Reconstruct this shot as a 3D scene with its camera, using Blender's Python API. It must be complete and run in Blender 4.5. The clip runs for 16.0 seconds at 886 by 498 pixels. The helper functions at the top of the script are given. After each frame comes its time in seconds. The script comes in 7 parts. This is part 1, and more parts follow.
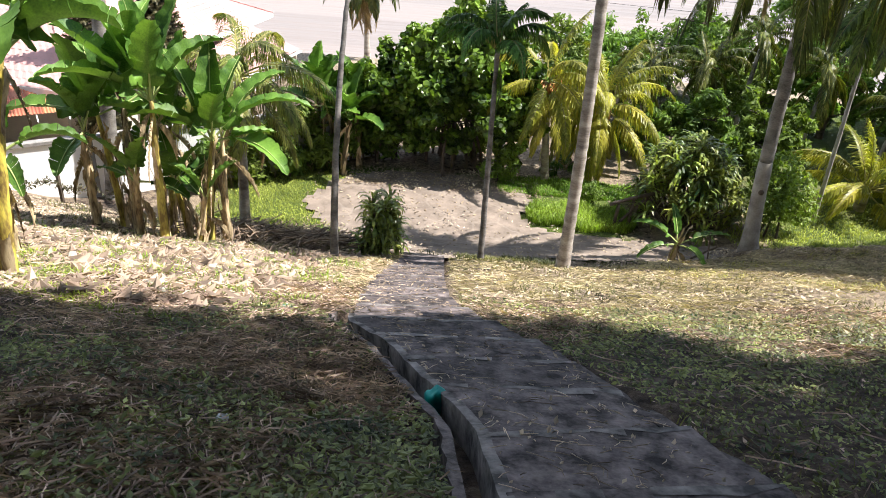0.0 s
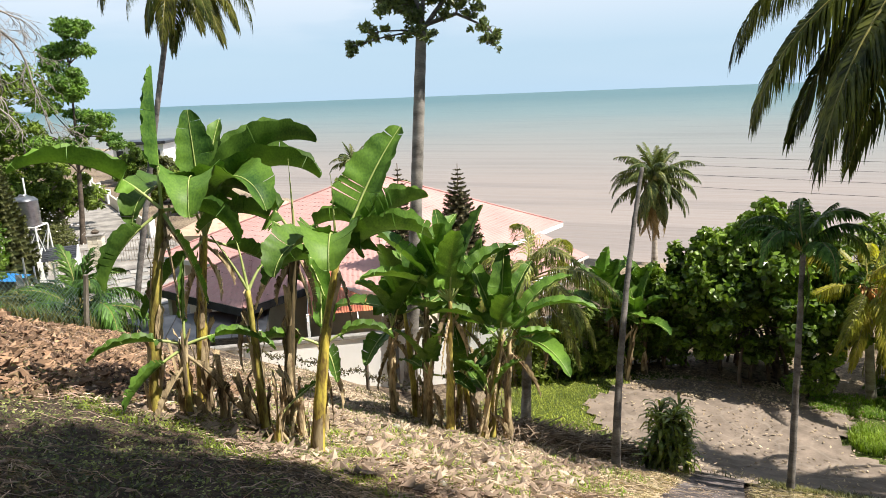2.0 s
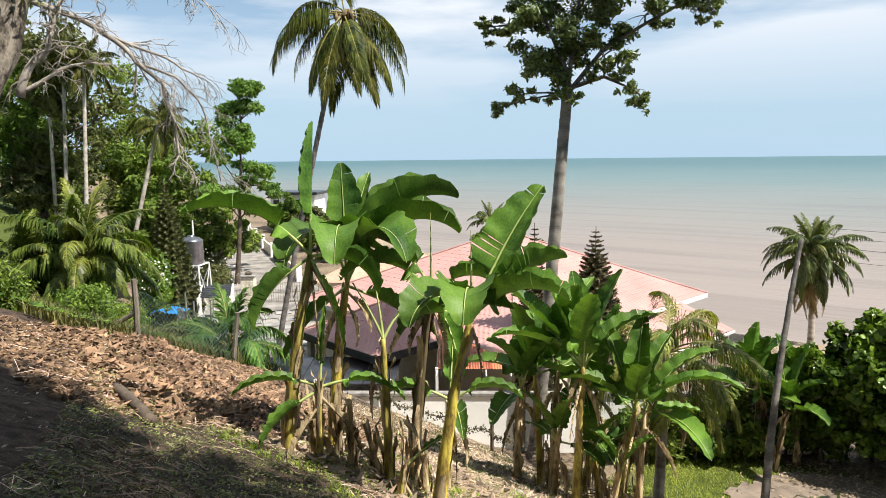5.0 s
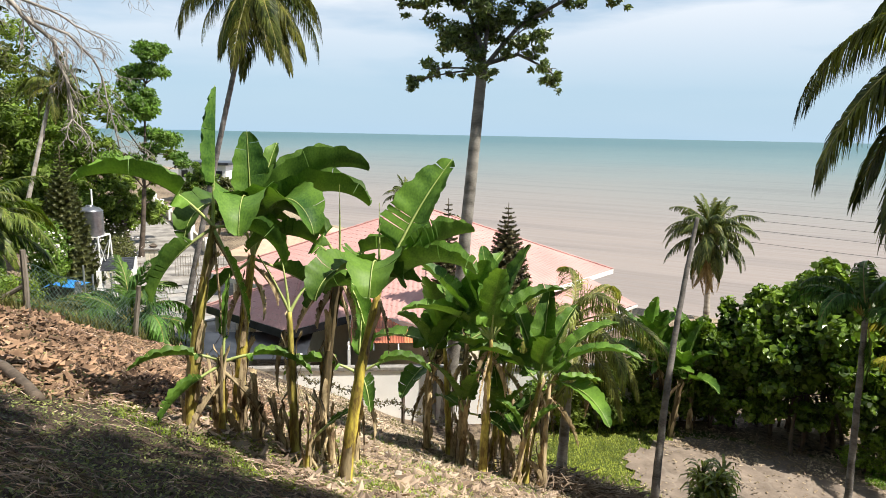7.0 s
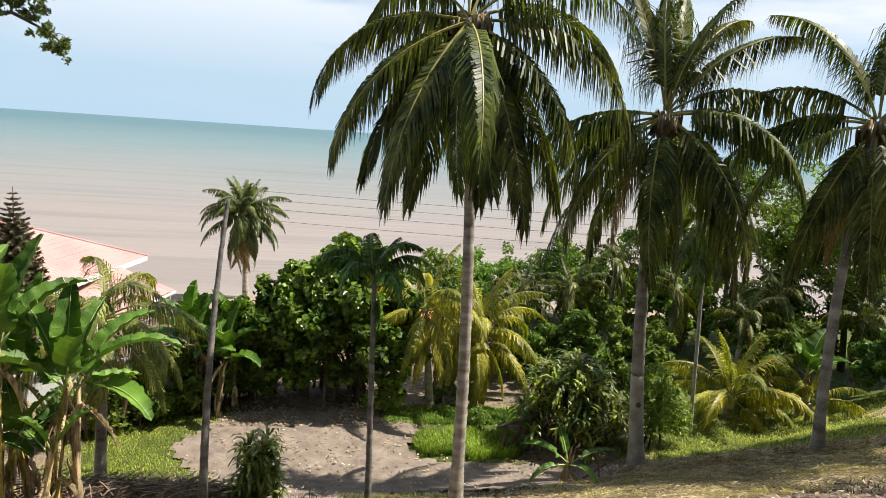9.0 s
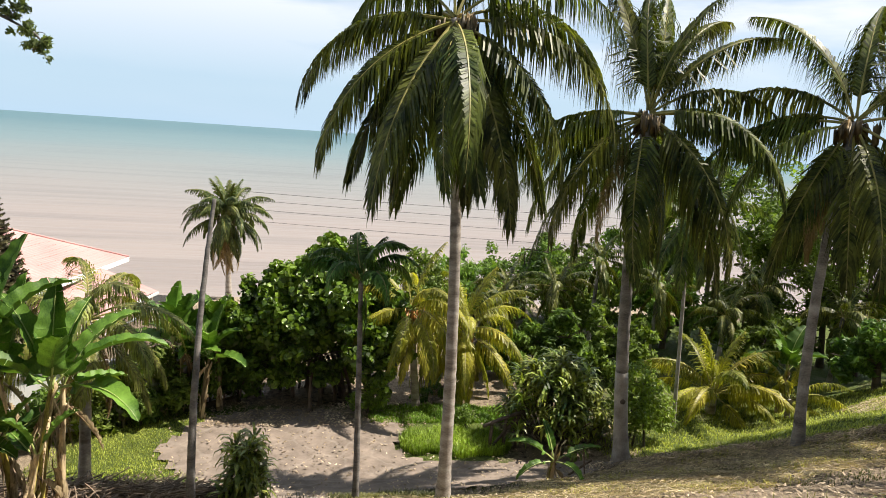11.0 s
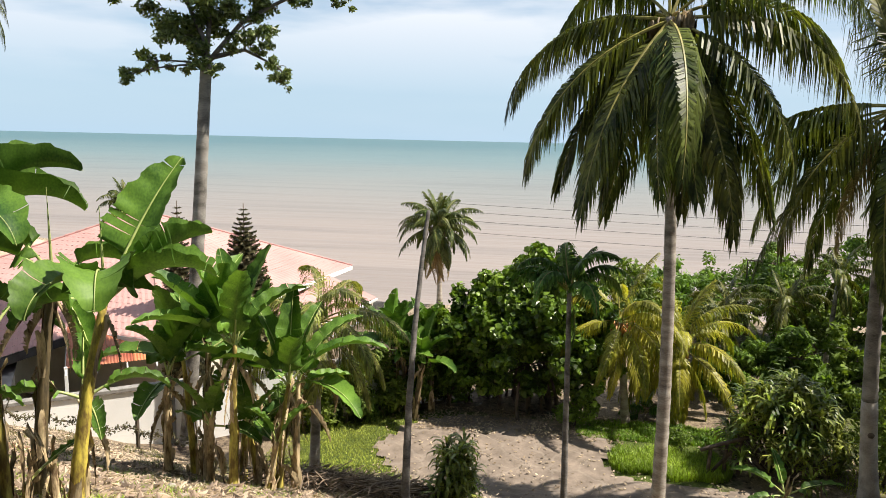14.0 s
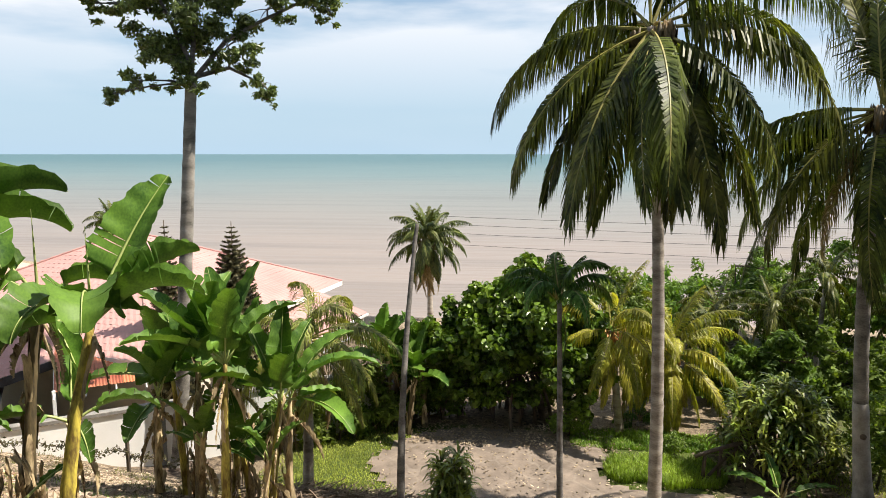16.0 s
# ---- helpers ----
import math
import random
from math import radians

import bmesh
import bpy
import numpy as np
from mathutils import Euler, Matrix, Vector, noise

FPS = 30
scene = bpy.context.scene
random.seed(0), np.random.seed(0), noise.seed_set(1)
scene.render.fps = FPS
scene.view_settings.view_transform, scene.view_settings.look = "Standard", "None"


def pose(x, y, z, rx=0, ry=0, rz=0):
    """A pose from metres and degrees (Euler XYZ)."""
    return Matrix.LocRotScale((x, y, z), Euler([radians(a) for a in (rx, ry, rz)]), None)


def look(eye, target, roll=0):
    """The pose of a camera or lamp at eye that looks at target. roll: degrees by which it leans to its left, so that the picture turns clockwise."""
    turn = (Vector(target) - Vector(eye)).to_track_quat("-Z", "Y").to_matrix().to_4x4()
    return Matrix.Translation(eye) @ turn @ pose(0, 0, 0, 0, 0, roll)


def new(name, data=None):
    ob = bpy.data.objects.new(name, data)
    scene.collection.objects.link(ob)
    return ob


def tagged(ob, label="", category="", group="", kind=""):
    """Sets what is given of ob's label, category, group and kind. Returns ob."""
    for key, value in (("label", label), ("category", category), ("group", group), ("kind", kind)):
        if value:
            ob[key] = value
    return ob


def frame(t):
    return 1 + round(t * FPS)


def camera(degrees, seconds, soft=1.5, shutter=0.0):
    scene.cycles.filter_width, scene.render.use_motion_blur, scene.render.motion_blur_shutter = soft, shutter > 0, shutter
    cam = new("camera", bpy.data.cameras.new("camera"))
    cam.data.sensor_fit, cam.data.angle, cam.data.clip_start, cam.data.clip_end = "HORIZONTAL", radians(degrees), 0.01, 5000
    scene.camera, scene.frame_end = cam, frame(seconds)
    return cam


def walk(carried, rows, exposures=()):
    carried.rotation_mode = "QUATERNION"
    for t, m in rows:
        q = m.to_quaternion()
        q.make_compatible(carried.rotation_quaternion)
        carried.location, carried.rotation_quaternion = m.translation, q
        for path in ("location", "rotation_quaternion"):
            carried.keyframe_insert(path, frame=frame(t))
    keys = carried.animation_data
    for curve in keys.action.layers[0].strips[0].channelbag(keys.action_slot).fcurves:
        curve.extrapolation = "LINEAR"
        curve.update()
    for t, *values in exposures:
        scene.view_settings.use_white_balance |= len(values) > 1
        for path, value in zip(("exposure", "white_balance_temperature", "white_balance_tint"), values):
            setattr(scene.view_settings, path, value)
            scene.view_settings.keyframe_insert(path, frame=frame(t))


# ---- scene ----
ROWS = [
    (0.0, 0.050, -0.053, 0.023, 0.33, -29.04, 4.39),
    (0.5, 0.028, -0.024, -0.001, 2.25, -27.57, 3.84),
    (0.7, -0.047, 0.013, 0.002, 6.14, -25.17, 2.30),
    (1.0, -0.017, 0.090, -0.074, 13.20, -19.84, -0.05),
    (1.5, -0.055, 0.092, -0.063, 20.74, -15.31, -1.09),
    (2.0, 0.008, 0.020, -0.025, 25.29, -12.67, -2.24),
    (2.5, -0.039, 0.078, -0.047, 26.50, -12.55, -1.79),
    (3.0, -0.011, 0.034, -0.042, 32.98, -9.30, -2.66),
    (3.5, 0.002, 0.024, -0.035, 36.26, -8.31, -1.14),
    (3.7, -0.072, -0.001, -0.035, 36.38, -8.33, -1.20),
    (6.0, -0.003, 0.091, -0.054, 35.73, -6.85, 0.39),
    (6.5, 0.045, 0.110, -0.060, 32.13, -7.52, 0.64),
    (7.0, 0.024, 0.112, -0.074, 29.38, -9.55, 1.10),
    (7.5, 0.001, 0.094, -0.068, 20.68, -8.41, 2.75),
    (8.0, 0.025, 0.089, -0.056, 10.14, -8.44, 3.75),
    (8.5, 0.131, 0.083, -0.075, -0.32, -8.67, 3.94),
    (9.0, 0.118, 0.061, -0.080, -8.28, -9.31, 3.88),
    (9.2, 0.116, 0.045, -0.113, -9.62, -9.98, 3.72),
    (11.3, 0.015, -0.000, -0.104, -9.71, -9.02, 3.89),
    (11.5, 0.018, 0.000, -0.099, -8.00, -9.03, 3.36),
    (12.0, -0.006, 0.060, -0.109, -1.51, -8.87, 1.63),
    (12.5, -0.015, 0.044, -0.128, 3.10, -9.20, 2.43),
    (13.0, -0.030, 0.070, -0.119, 6.38, -8.74, 2.30),
    (13.5, -0.050, 0.076, -0.133, 8.81, -7.86, 1.83),
    (14.0, -0.043, 0.062, -0.121, 7.46, -9.10, 1.28),
    (14.5, -0.039, 0.106, -0.128, 8.63, -8.90, -0.12),
    (15.0, -0.047, 0.037, -0.117, 9.05, -8.41, -0.84),
    (15.5, -0.028, 0.067, -0.128, 9.44, -8.48, -1.47),
    (16.0, -0.033, 0.062, -0.133, 6.60, -7.99, -0.02),
]
cam = camera(65.59, 16.0, soft=0.9)


def row(t, x, y, z, yaw, pitch, roll):
    """A row of the walk from the eye, the heading (left of +y), the tilt and the lean."""
    a, b = radians(yaw), radians(pitch)
    ahead = Vector((-math.sin(a) * math.cos(b), math.cos(a) * math.cos(b), math.sin(b)))
    eye = Vector((x, y, z))
    return t, look(eye, eye + ahead, roll)


walk(cam, [row(*r) for r in ROWS], exposures=[(0.0, 1.32, 6050, 14), (0.5, 1.35, 6050, 14), (1.0, 1.22, 6150, 12), (1.5, 0.98, 6300, 12), (2.0, 0.81, 6450, 12), (3.0, 0.73, 6450, 11), (7.5, 0.73, 6450, 11), (10.5, 0.86, 6550, 13), (12.5, 0.85, 6600, 13), (14.5, 0.78, 6600, 12), (16.0, 0.78, 6600, 12)])

# ---- world and sun ----
SUN_DIR = Vector((2.15, 0.3, 3.2)).normalized()
world = bpy.data.worlds.new("sky")
scene.world = world
world.use_nodes = True
wn, wl = world.node_tree.nodes, world.node_tree.links
wn.clear()
w_out = wn.new("ShaderNodeOutputWorld")
w_bg = wn.new("ShaderNodeBackground")
w_bg.inputs["Strength"].default_value = 0.069
sky = wn.new("ShaderNodeTexSky")
sky.sky_type = "NISHITA"
sky.sun_disc = False
sky.sun_elevation = math.asin(SUN_DIR.z)
sky.sun_rotation = math.atan2(SUN_DIR.x, SUN_DIR.y)
sky.air_density, sky.dust_density, sky.ozone_density = 1.0, 0.15, 2.5
# thin cloud sheets over the clear sky
w_tc = wn.new("ShaderNodeTexCoord")
w_map = wn.new("ShaderNodeMapping")
w_map.inputs["Scale"].default_value = (1.3, 1.3, 7.0)
w_noise = wn.new("ShaderNodeTexNoise")
w_noise.inputs["Scale"].default_value = 1.35
w_noise.inputs["Detail"].default_value = 7.0
w_noise.inputs["Roughness"].default_value = 0.52
w_ramp = wn.new("ShaderNodeValToRGB")
w_ramp.color_ramp.elements[0].position, w_ramp.color_ramp.elements[1].position = 0.44, 0.59
w_sep = wn.new("ShaderNodeSeparateXYZ")
w_high = wn.new("ShaderNodeMapRange")
w_high.inputs["From Min"].default_value, w_high.inputs["From Max"].default_value = 0.06, 0.2
w_high.inputs["To Min"].default_value, w_high.inputs["To Max"].default_value = 0.05, 1.0
w_mul = wn.new("ShaderNodeMath")
w_mul.operation = "MULTIPLY"
w_mix = wn.new("ShaderNodeMixRGB")
w_mix.inputs["Color2"].default_value = (8.4, 8.8, 9.2, 1)
wl.new(w_tc.outputs["Generated"], w_map.inputs["Vector"])
wl.new(w_map.outputs["Vector"], w_noise.inputs["Vector"])
wl.new(w_noise.outputs["Fac"], w_ramp.inputs["Fac"])
wl.new(w_tc.outputs["Generated"], w_sep.inputs["Vector"])
wl.new(w_sep.outputs["Z"], w_high.inputs["Value"])
wl.new(w_ramp.outputs["Color"], w_mul.inputs[0])
wl.new(w_high.outputs["Result"], w_mul.inputs[1])
wl.new(w_mul.outputs["Value"], w_mix.inputs["Fac"])
w_low = wn.new("ShaderNodeMapRange")
w_low.inputs["From Min"].default_value, w_low.inputs["From Max"].default_value = 0.0, 0.3
w_low.inputs["To Min"].default_value, w_low.inputs["To Max"].default_value = 0.97, 0.25
w_haze = wn.new("ShaderNodeMixRGB")
w_haze.inputs["Color2"].default_value = (4.35, 6.1, 7.6, 1)
wl.new(w_sep.outputs["Z"], w_low.inputs["Value"])
wl.new(w_low.outputs["Result"], w_haze.inputs["Fac"])
wl.new(sky.outputs["Color"], w_haze.inputs["Color1"])
wl.new(w_haze.outputs["Color"], w_mix.inputs["Color1"])
wl.new(w_mix.outputs["Color"], w_bg.inputs["Color"])
wl.new(w_bg.outputs["Background"], w_out.inputs["Surface"])

sun = new("sun", bpy.data.lights.new("sun", "SUN"))
sun.data.energy, sun.data.angle, sun.data.color = 5.0, radians(0.53), (1.0, 0.935, 0.81)
sun.matrix_world = look(SUN_DIR * 100, (0, 0, 0))


# ---- materials ----
def material(name, dark, light, scale=4.0, rough=0.7, bump=0.3, fine=40.0, island=0.0, through_light=0.0,
             contrast=(0.3, 0.7), stretch=(1, 1, 1), spec=0.4, metal=0.0, vary=0.12):
    """Two colours mixed by noise at two scales, with fine relief, a shift of tone from piece to piece, and, for leaves, light let through."""
    m = bpy.data.materials.new(name)
    m.use_nodes = True
    n, l = m.node_tree.nodes, m.node_tree.links
    b = n["Principled BSDF"]
    tc = n.new("ShaderNodeTexCoord")
    mp = n.new("ShaderNodeMapping")
    mp.inputs["Scale"].default_value = stretch
    l.new(tc.outputs["Object"], mp.inputs["Vector"])
    big, small = n.new("ShaderNodeTexNoise"), n.new("ShaderNodeTexNoise")
    big.inputs["Scale"].default_value, small.inputs["Scale"].default_value = scale, fine
    big.inputs["Detail"].default_value = small.inputs["Detail"].default_value = 5.0
    for s in (big, small):
        l.new(mp.outputs["Vector"], s.inputs["Vector"])
    add = n.new("ShaderNodeMath")
    add.operation = "MULTIPLY_ADD"
    add.inputs[1].default_value = 0.35
    sub = n.new("ShaderNodeMath")
    sub.operation = "SUBTRACT"
    sub.inputs[1].default_value = 0.175
    l.new(small.outputs["Fac"], add.inputs[0])
    l.new(big.outputs["Fac"], add.inputs[2])
    l.new(add.outputs[0], sub.inputs[0])
    ramp = n.new("ShaderNodeValToRGB")
    ramp.color_ramp.elements[0].position, ramp.color_ramp.elements[1].position = contrast
    ramp.color_ramp.elements[0].color, ramp.color_ramp.elements[1].color = (*dark, 1), (*light, 1)
    l.new(sub.outputs[0], ramp.inputs["Fac"])
    hsv = n.new("ShaderNodeHueSaturation")
    l.new(ramp.outputs["Color"], hsv.inputs["Color"])
    rnd = n.new("ShaderNodeMapRange")
    rnd.inputs["To Min"].default_value, rnd.inputs["To Max"].default_value = 1 - vary - island, 1 + vary + island
    if island:
        l.new(n.new("ShaderNodeNewGeometry").outputs["Random Per Island"], rnd.inputs["Value"])
        hue = n.new("ShaderNodeMapRange")
        hue.inputs["To Min"].default_value, hue.inputs["To Max"].default_value = 0.5 - 0.05 * island, 0.5 + 0.04 * island
        l.new(n.new("ShaderNodeObjectInfo").outputs["Random"], hue.inputs["Value"])
        l.new(hue.outputs["Result"], hsv.inputs["Hue"])
    else:
        l.new(n.new("ShaderNodeObjectInfo").outputs["Random"], rnd.inputs["Value"])
    l.new(rnd.outputs["Result"], hsv.inputs["Value"])
    l.new(hsv.outputs["Color"], b.inputs["Base Color"])
    b.inputs["Roughness"].default_value = rough
    b.inputs["Specular IOR Level"].default_value = spec
    b.inputs["Metallic"].default_value = metal
    if bump:
        bp = n.new("ShaderNodeBump")
        bp.inputs["Strength"].default_value, bp.inputs["Distance"].default_value = bump, 0.02
        l.new(sub.outputs[0], bp.inputs["Height"])
        l.new(bp.outputs["Normal"], b.inputs["Normal"])
    if through_light:
        tr = n.new("ShaderNodeBsdfTranslucent")
        lift = n.new("ShaderNodeMixRGB")
        lift.blend_type = "MULTIPLY"
        lift.inputs["Fac"].default_value = 1.0
        lift.inputs["Color2"].default_value = (1.5, 1.6, 0.6, 1)
        l.new(hsv.outputs["Color"], lift.inputs["Color1"])
        l.new(lift.outputs["Color"], tr.inputs["Color"])
        mix = n.new("ShaderNodeMixShader")
        mix.inputs["Fac"].default_value = through_light
        l.new(b.outputs["BSDF"], mix.inputs[1])
        l.new(tr.outputs["BSDF"], mix.inputs[2])
        l.new(mix.outputs["Shader"], n["Material Output"].inputs["Surface"])
    return m


M = {
    "concrete_path": material("old_concrete", (0.02, 0.016, 0.0155), (0.215, 0.176, 0.168), 5.5, 0.9, 0.9, 30, vary=0.35, contrast=(0.34, 0.76)),
    "step_edge": material("worn_step_edge", (0.0495, 0.044, 0.0418), (0.3, 0.269, 0.25), 5.0, 0.9, 0.7, 22, contrast=(0.34, 0.7)),
    "concrete": material("lane_concrete", (0.15, 0.138, 0.127), (0.4, 0.375, 0.345), 0.9, 0.9, 0.6, 14),
    "wall_white": material("white_plaster", (0.86, 0.85, 0.83), (0.94, 0.935, 0.925), 1.2, 0.8, 0.2, 30),
    "wall_grey": material("grey_render", (0.2, 0.2, 0.2), (0.38, 0.37, 0.35), 1.5, 0.85, 0.4, 30),
    "coping": material("weathered_coping", (0.16, 0.15, 0.14), (0.4, 0.38, 0.35), 3, 0.9, 0.5, 30),
    "cream": material("cream_wall", (0.55, 0.5, 0.4), (0.72, 0.66, 0.54), 1.5, 0.8, 0.2, 30),
    "roof_pink": material("pink_roof_tile", (0.425, 0.226, 0.207), (0.505, 0.298, 0.272), 0.6, 0.75, 0.3, 14),
    "roof_orange": material("orange_roof_tile", (0.42, 0.13, 0.06), (0.62, 0.24, 0.11), 0.9, 0.7, 0.3, 14),
    "roof_peach": material("faded_peach_tile", (0.5, 0.3, 0.21), (0.64, 0.43, 0.32), 0.8, 0.75, 0.3, 14),
    "roof_rust": material("rusty_red_sheet", (0.27, 0.07, 0.04), (0.52, 0.2, 0.11), 1.2, 0.6, 0.3, 20),
    "dark_sheet": material("dark_sheet", (0.015, 0.016, 0.02), (0.05, 0.055, 0.065), 2, 0.35, 0.1, 20),
    "white_paint": material("white_paint", (0.7, 0.7, 0.68), (0.82, 0.82, 0.8), 4, 0.5, 0.1, 30),
    "metal": material("galvanised_steel", (0.3, 0.32, 0.33), (0.5, 0.52, 0.53), 5, 0.4, 0.1, 30, metal=0.7),
    "tank_metal": material("ribbed_steel_tank", (0.175, 0.19, 0.21), (0.36, 0.372, 0.39), 3, 0.3, 0.1, 30, metal=0.85),
    "blue": material("blue_plastic", (0.02, 0.16, 0.5), (0.04, 0.25, 0.62), 5, 0.5, 0.1, 30),
    "teal": material("teal_plastic", (0.0, 0.22, 0.2), (0.02, 0.42, 0.37), 9, 0.35, 0.3, 30),
    "wood_grey": material("weathered_wood", (0.12, 0.1, 0.08), (0.32, 0.28, 0.23), 5, 0.9, 0.5, 40, stretch=(1, 1, 0.2)),
    "dead_wood": material("dead_wood", (0.07, 0.05, 0.035), (0.28, 0.21, 0.15), 5, 0.9, 0.5, 40),
    "trunk_palm": material("coconut_bark", (0.157, 0.129, 0.106), (0.521, 0.468, 0.406), 2.0, 0.9, 0.8, 18, stretch=(1, 1, 2.5)),
    "trunk_dark": material("dark_bark", (0.05, 0.04, 0.03), (0.17, 0.13, 0.1), 3, 0.9, 0.8, 25),
    "trunk_grey": material("grey_bark", (0.075, 0.066, 0.056), (0.4, 0.37, 0.33), 1.4, 0.9, 0.7, 22, stretch=(1, 1, 1.8)),
    "trunk_mid": material("brown_palm_bark", (0.07, 0.064, 0.058), (0.24, 0.222, 0.205), 2.5, 0.9, 0.7, 20, stretch=(1, 1, 2.2)),
    "banana_yellow": material("yellow_banana_stem", (0.18, 0.12, 0.036), (0.69, 0.564, 0.092), 4.5, 0.6, 0.5, 22, stretch=(2, 2, 0.6), contrast=(0.36, 0.6)),
    "bark_rough": material("rough_grey_bark", (0.045, 0.036, 0.028), (0.4, 0.35, 0.29), 5.0, 0.95, 1.0, 30, stretch=(1, 1, 0.6), contrast=(0.36, 0.66)),
    "twig": material("grey_dead_twig", (0.2, 0.18, 0.155), (0.42, 0.38, 0.34), 3, 0.9, 0.3, 25),
    "bark_pale": material("pale_dead_bark", (0.25, 0.22, 0.19), (0.5, 0.46, 0.41), 3, 0.9, 0.6, 25),
    "frond_olive": material("palm_frond_olive", (0.04, 0.068, 0.016), (0.16, 0.188, 0.048), 1.2, 0.42, 0, 12, 0.4, 0.35, spec=0.4),
    "frond": material("palm_frond_green", (0.0154, 0.033, 0.0066), (0.161, 0.178, 0.0322), 1.2, 0.46, 0, 12, 0.5, 0.3, spec=0.28),
    "frond_lush": material("palm_frond_lush", (0.03, 0.065, 0.012), (0.2, 0.25, 0.045), 1.2, 0.42, 0, 12, 0.45, 0.35, spec=0.3),
    "frond_dark": material("palm_frond_dark", (0.0198, 0.055, 0.0132), (0.12, 0.228, 0.0432), 1.2, 0.48, 0, 12, 0.35, 0.28, spec=0.25),
    "frond_yellow": material("palm_frond_yellow", (0.1, 0.13, 0.014), (0.44, 0.4, 0.05), 1.0, 0.45, 0, 12, 0.25, 0.42),
    "frond_straw": material("palm_frond_faded", (0.06, 0.085, 0.018), (0.28, 0.3, 0.075), 0.8, 0.45, 0, 12, 0.4, 0.36),
    "frond_dry": material("palm_frond_dry", (0.19, 0.13, 0.06), (0.42, 0.31, 0.15), 1.5, 0.7, 0, 12, 0.25, 0.2),
    "rachis": material("palm_midrib", (0.13, 0.125, 0.025), (0.36, 0.31, 0.08), 3, 0.5, 0, 20),
    "coconut": material("coconut_husk", (0.06, 0.05, 0.025), (0.2, 0.13, 0.05), 4, 0.6, 0.2, 20),
    "coconut_orange": material("orange_coconut", (0.32, 0.12, 0.03), (0.55, 0.25, 0.06), 4, 0.5, 0.1, 20),
    "banana_leaf": material("banana_leaf", (0.0242, 0.0702, 0.0121), (0.157, 0.288, 0.0401), 1.1, 0.5, 0.15, 26, 0.0, 0.15, stretch=(1.5, 1, 1), vary=0.3, spec=0.25),
    "banana_rib": material("banana_midrib", (0.3, 0.37, 0.11), (0.46, 0.52, 0.2), 4, 0.4, 0, 20),
    "banana_stem": material("banana_stem", (0.16, 0.11, 0.03), (0.58, 0.5, 0.11), 4.5, 0.6, 0.5, 24, stretch=(2, 2, 0.5), contrast=(0.36, 0.62)),
    "banana_dark": material("dark_banana_stem", (0.04, 0.03, 0.018), (0.2, 0.15, 0.07), 4, 0.8, 0.5, 24, stretch=(2, 2, 0.5)),
    "banana_dry": material("dry_banana_sheath", (0.1, 0.06, 0.03), (0.56, 0.44, 0.26), 5, 0.85, 0.6, 24, stretch=(2, 2, 0.5), contrast=(0.32, 0.58), vary=0.3),
    "leaf": material("broad_leaf", (0.054, 0.114, 0.0168), (0.216, 0.317, 0.0513), 0.6, 0.48, 0, 8, 0.35, 0.36),
    "leaf_round": material("sea_grape_leaf", (0.0229, 0.0597, 0.00918), (0.209, 0.296, 0.0391), 0.9, 0.34, 0, 8, 0.5, 0.32),
    "leaf_dark": material("dark_leaf", (0.0413, 0.077, 0.0138), (0.205, 0.29, 0.0513), 0.4, 0.62, 0, 8, 0.35, 0.34, spec=0.25),
    "leaf_light": material("light_leaf", (0.077, 0.149, 0.0198), (0.253, 0.356, 0.0517), 0.5, 0.45, 0, 8, 0.3, 0.35),
    "leaf_tall": material("grey_green_leaf", (0.0374, 0.0765, 0.0306), (0.196, 0.264, 0.085), 0.5, 0.4, 0, 8, 0.4, 0.3),
    "leaf_olive": material("olive_leaf", (0.0492, 0.059, 0.0197), (0.149, 0.161, 0.0459), 0.5, 0.5, 0, 8, 0.3, 0.25),
    "strap": material("strap_leaf", (0.031, 0.0776, 0.0173), (0.405, 0.459, 0.101), 1.5, 0.38, 0, 14, 0.45, 0.28),
    "pine": material("norfolk_needle", (0.035, 0.036, 0.018), (0.13, 0.12, 0.055), 1.5, 0.6, 0, 14, 0.25, 0.1),
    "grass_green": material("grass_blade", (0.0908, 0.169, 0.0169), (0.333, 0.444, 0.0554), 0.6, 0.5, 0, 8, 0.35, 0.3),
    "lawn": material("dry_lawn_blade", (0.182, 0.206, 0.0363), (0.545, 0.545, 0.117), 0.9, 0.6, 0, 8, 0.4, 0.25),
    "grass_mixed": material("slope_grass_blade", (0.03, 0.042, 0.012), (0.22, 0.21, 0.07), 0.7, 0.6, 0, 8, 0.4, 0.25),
    # straw toned down for the shaded slope: its shade is put into the colour
    "straw_dim": material("dimmed_straw", (0.12, 0.0792, 0.0576), (0.672, 0.515, 0.403), 2.4, 0.85, 0, 16, 0.5, 0.1),
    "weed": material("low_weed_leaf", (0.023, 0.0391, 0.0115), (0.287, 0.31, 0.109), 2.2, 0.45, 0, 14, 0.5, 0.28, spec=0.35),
    # the same straw toned paler for the sunlit slopes, sun put into it
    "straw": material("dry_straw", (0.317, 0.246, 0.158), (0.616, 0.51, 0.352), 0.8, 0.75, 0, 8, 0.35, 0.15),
    "litter": material("dry_leaf_litter", (0.179, 0.132, 0.0846), (0.473, 0.392, 0.282), 0.9, 0.8, 0, 8, 0.45, 0.15),
    "clod": material("clay_clod", (0.045, 0.028, 0.017), (0.38, 0.265, 0.15), 1.3, 0.95, 0.6, 16, 0.4),
    "stone": material("pale_rubble", (0.22, 0.2, 0.16), (0.5, 0.46, 0.38), 2.5, 0.9, 0.5, 20, 0.2),
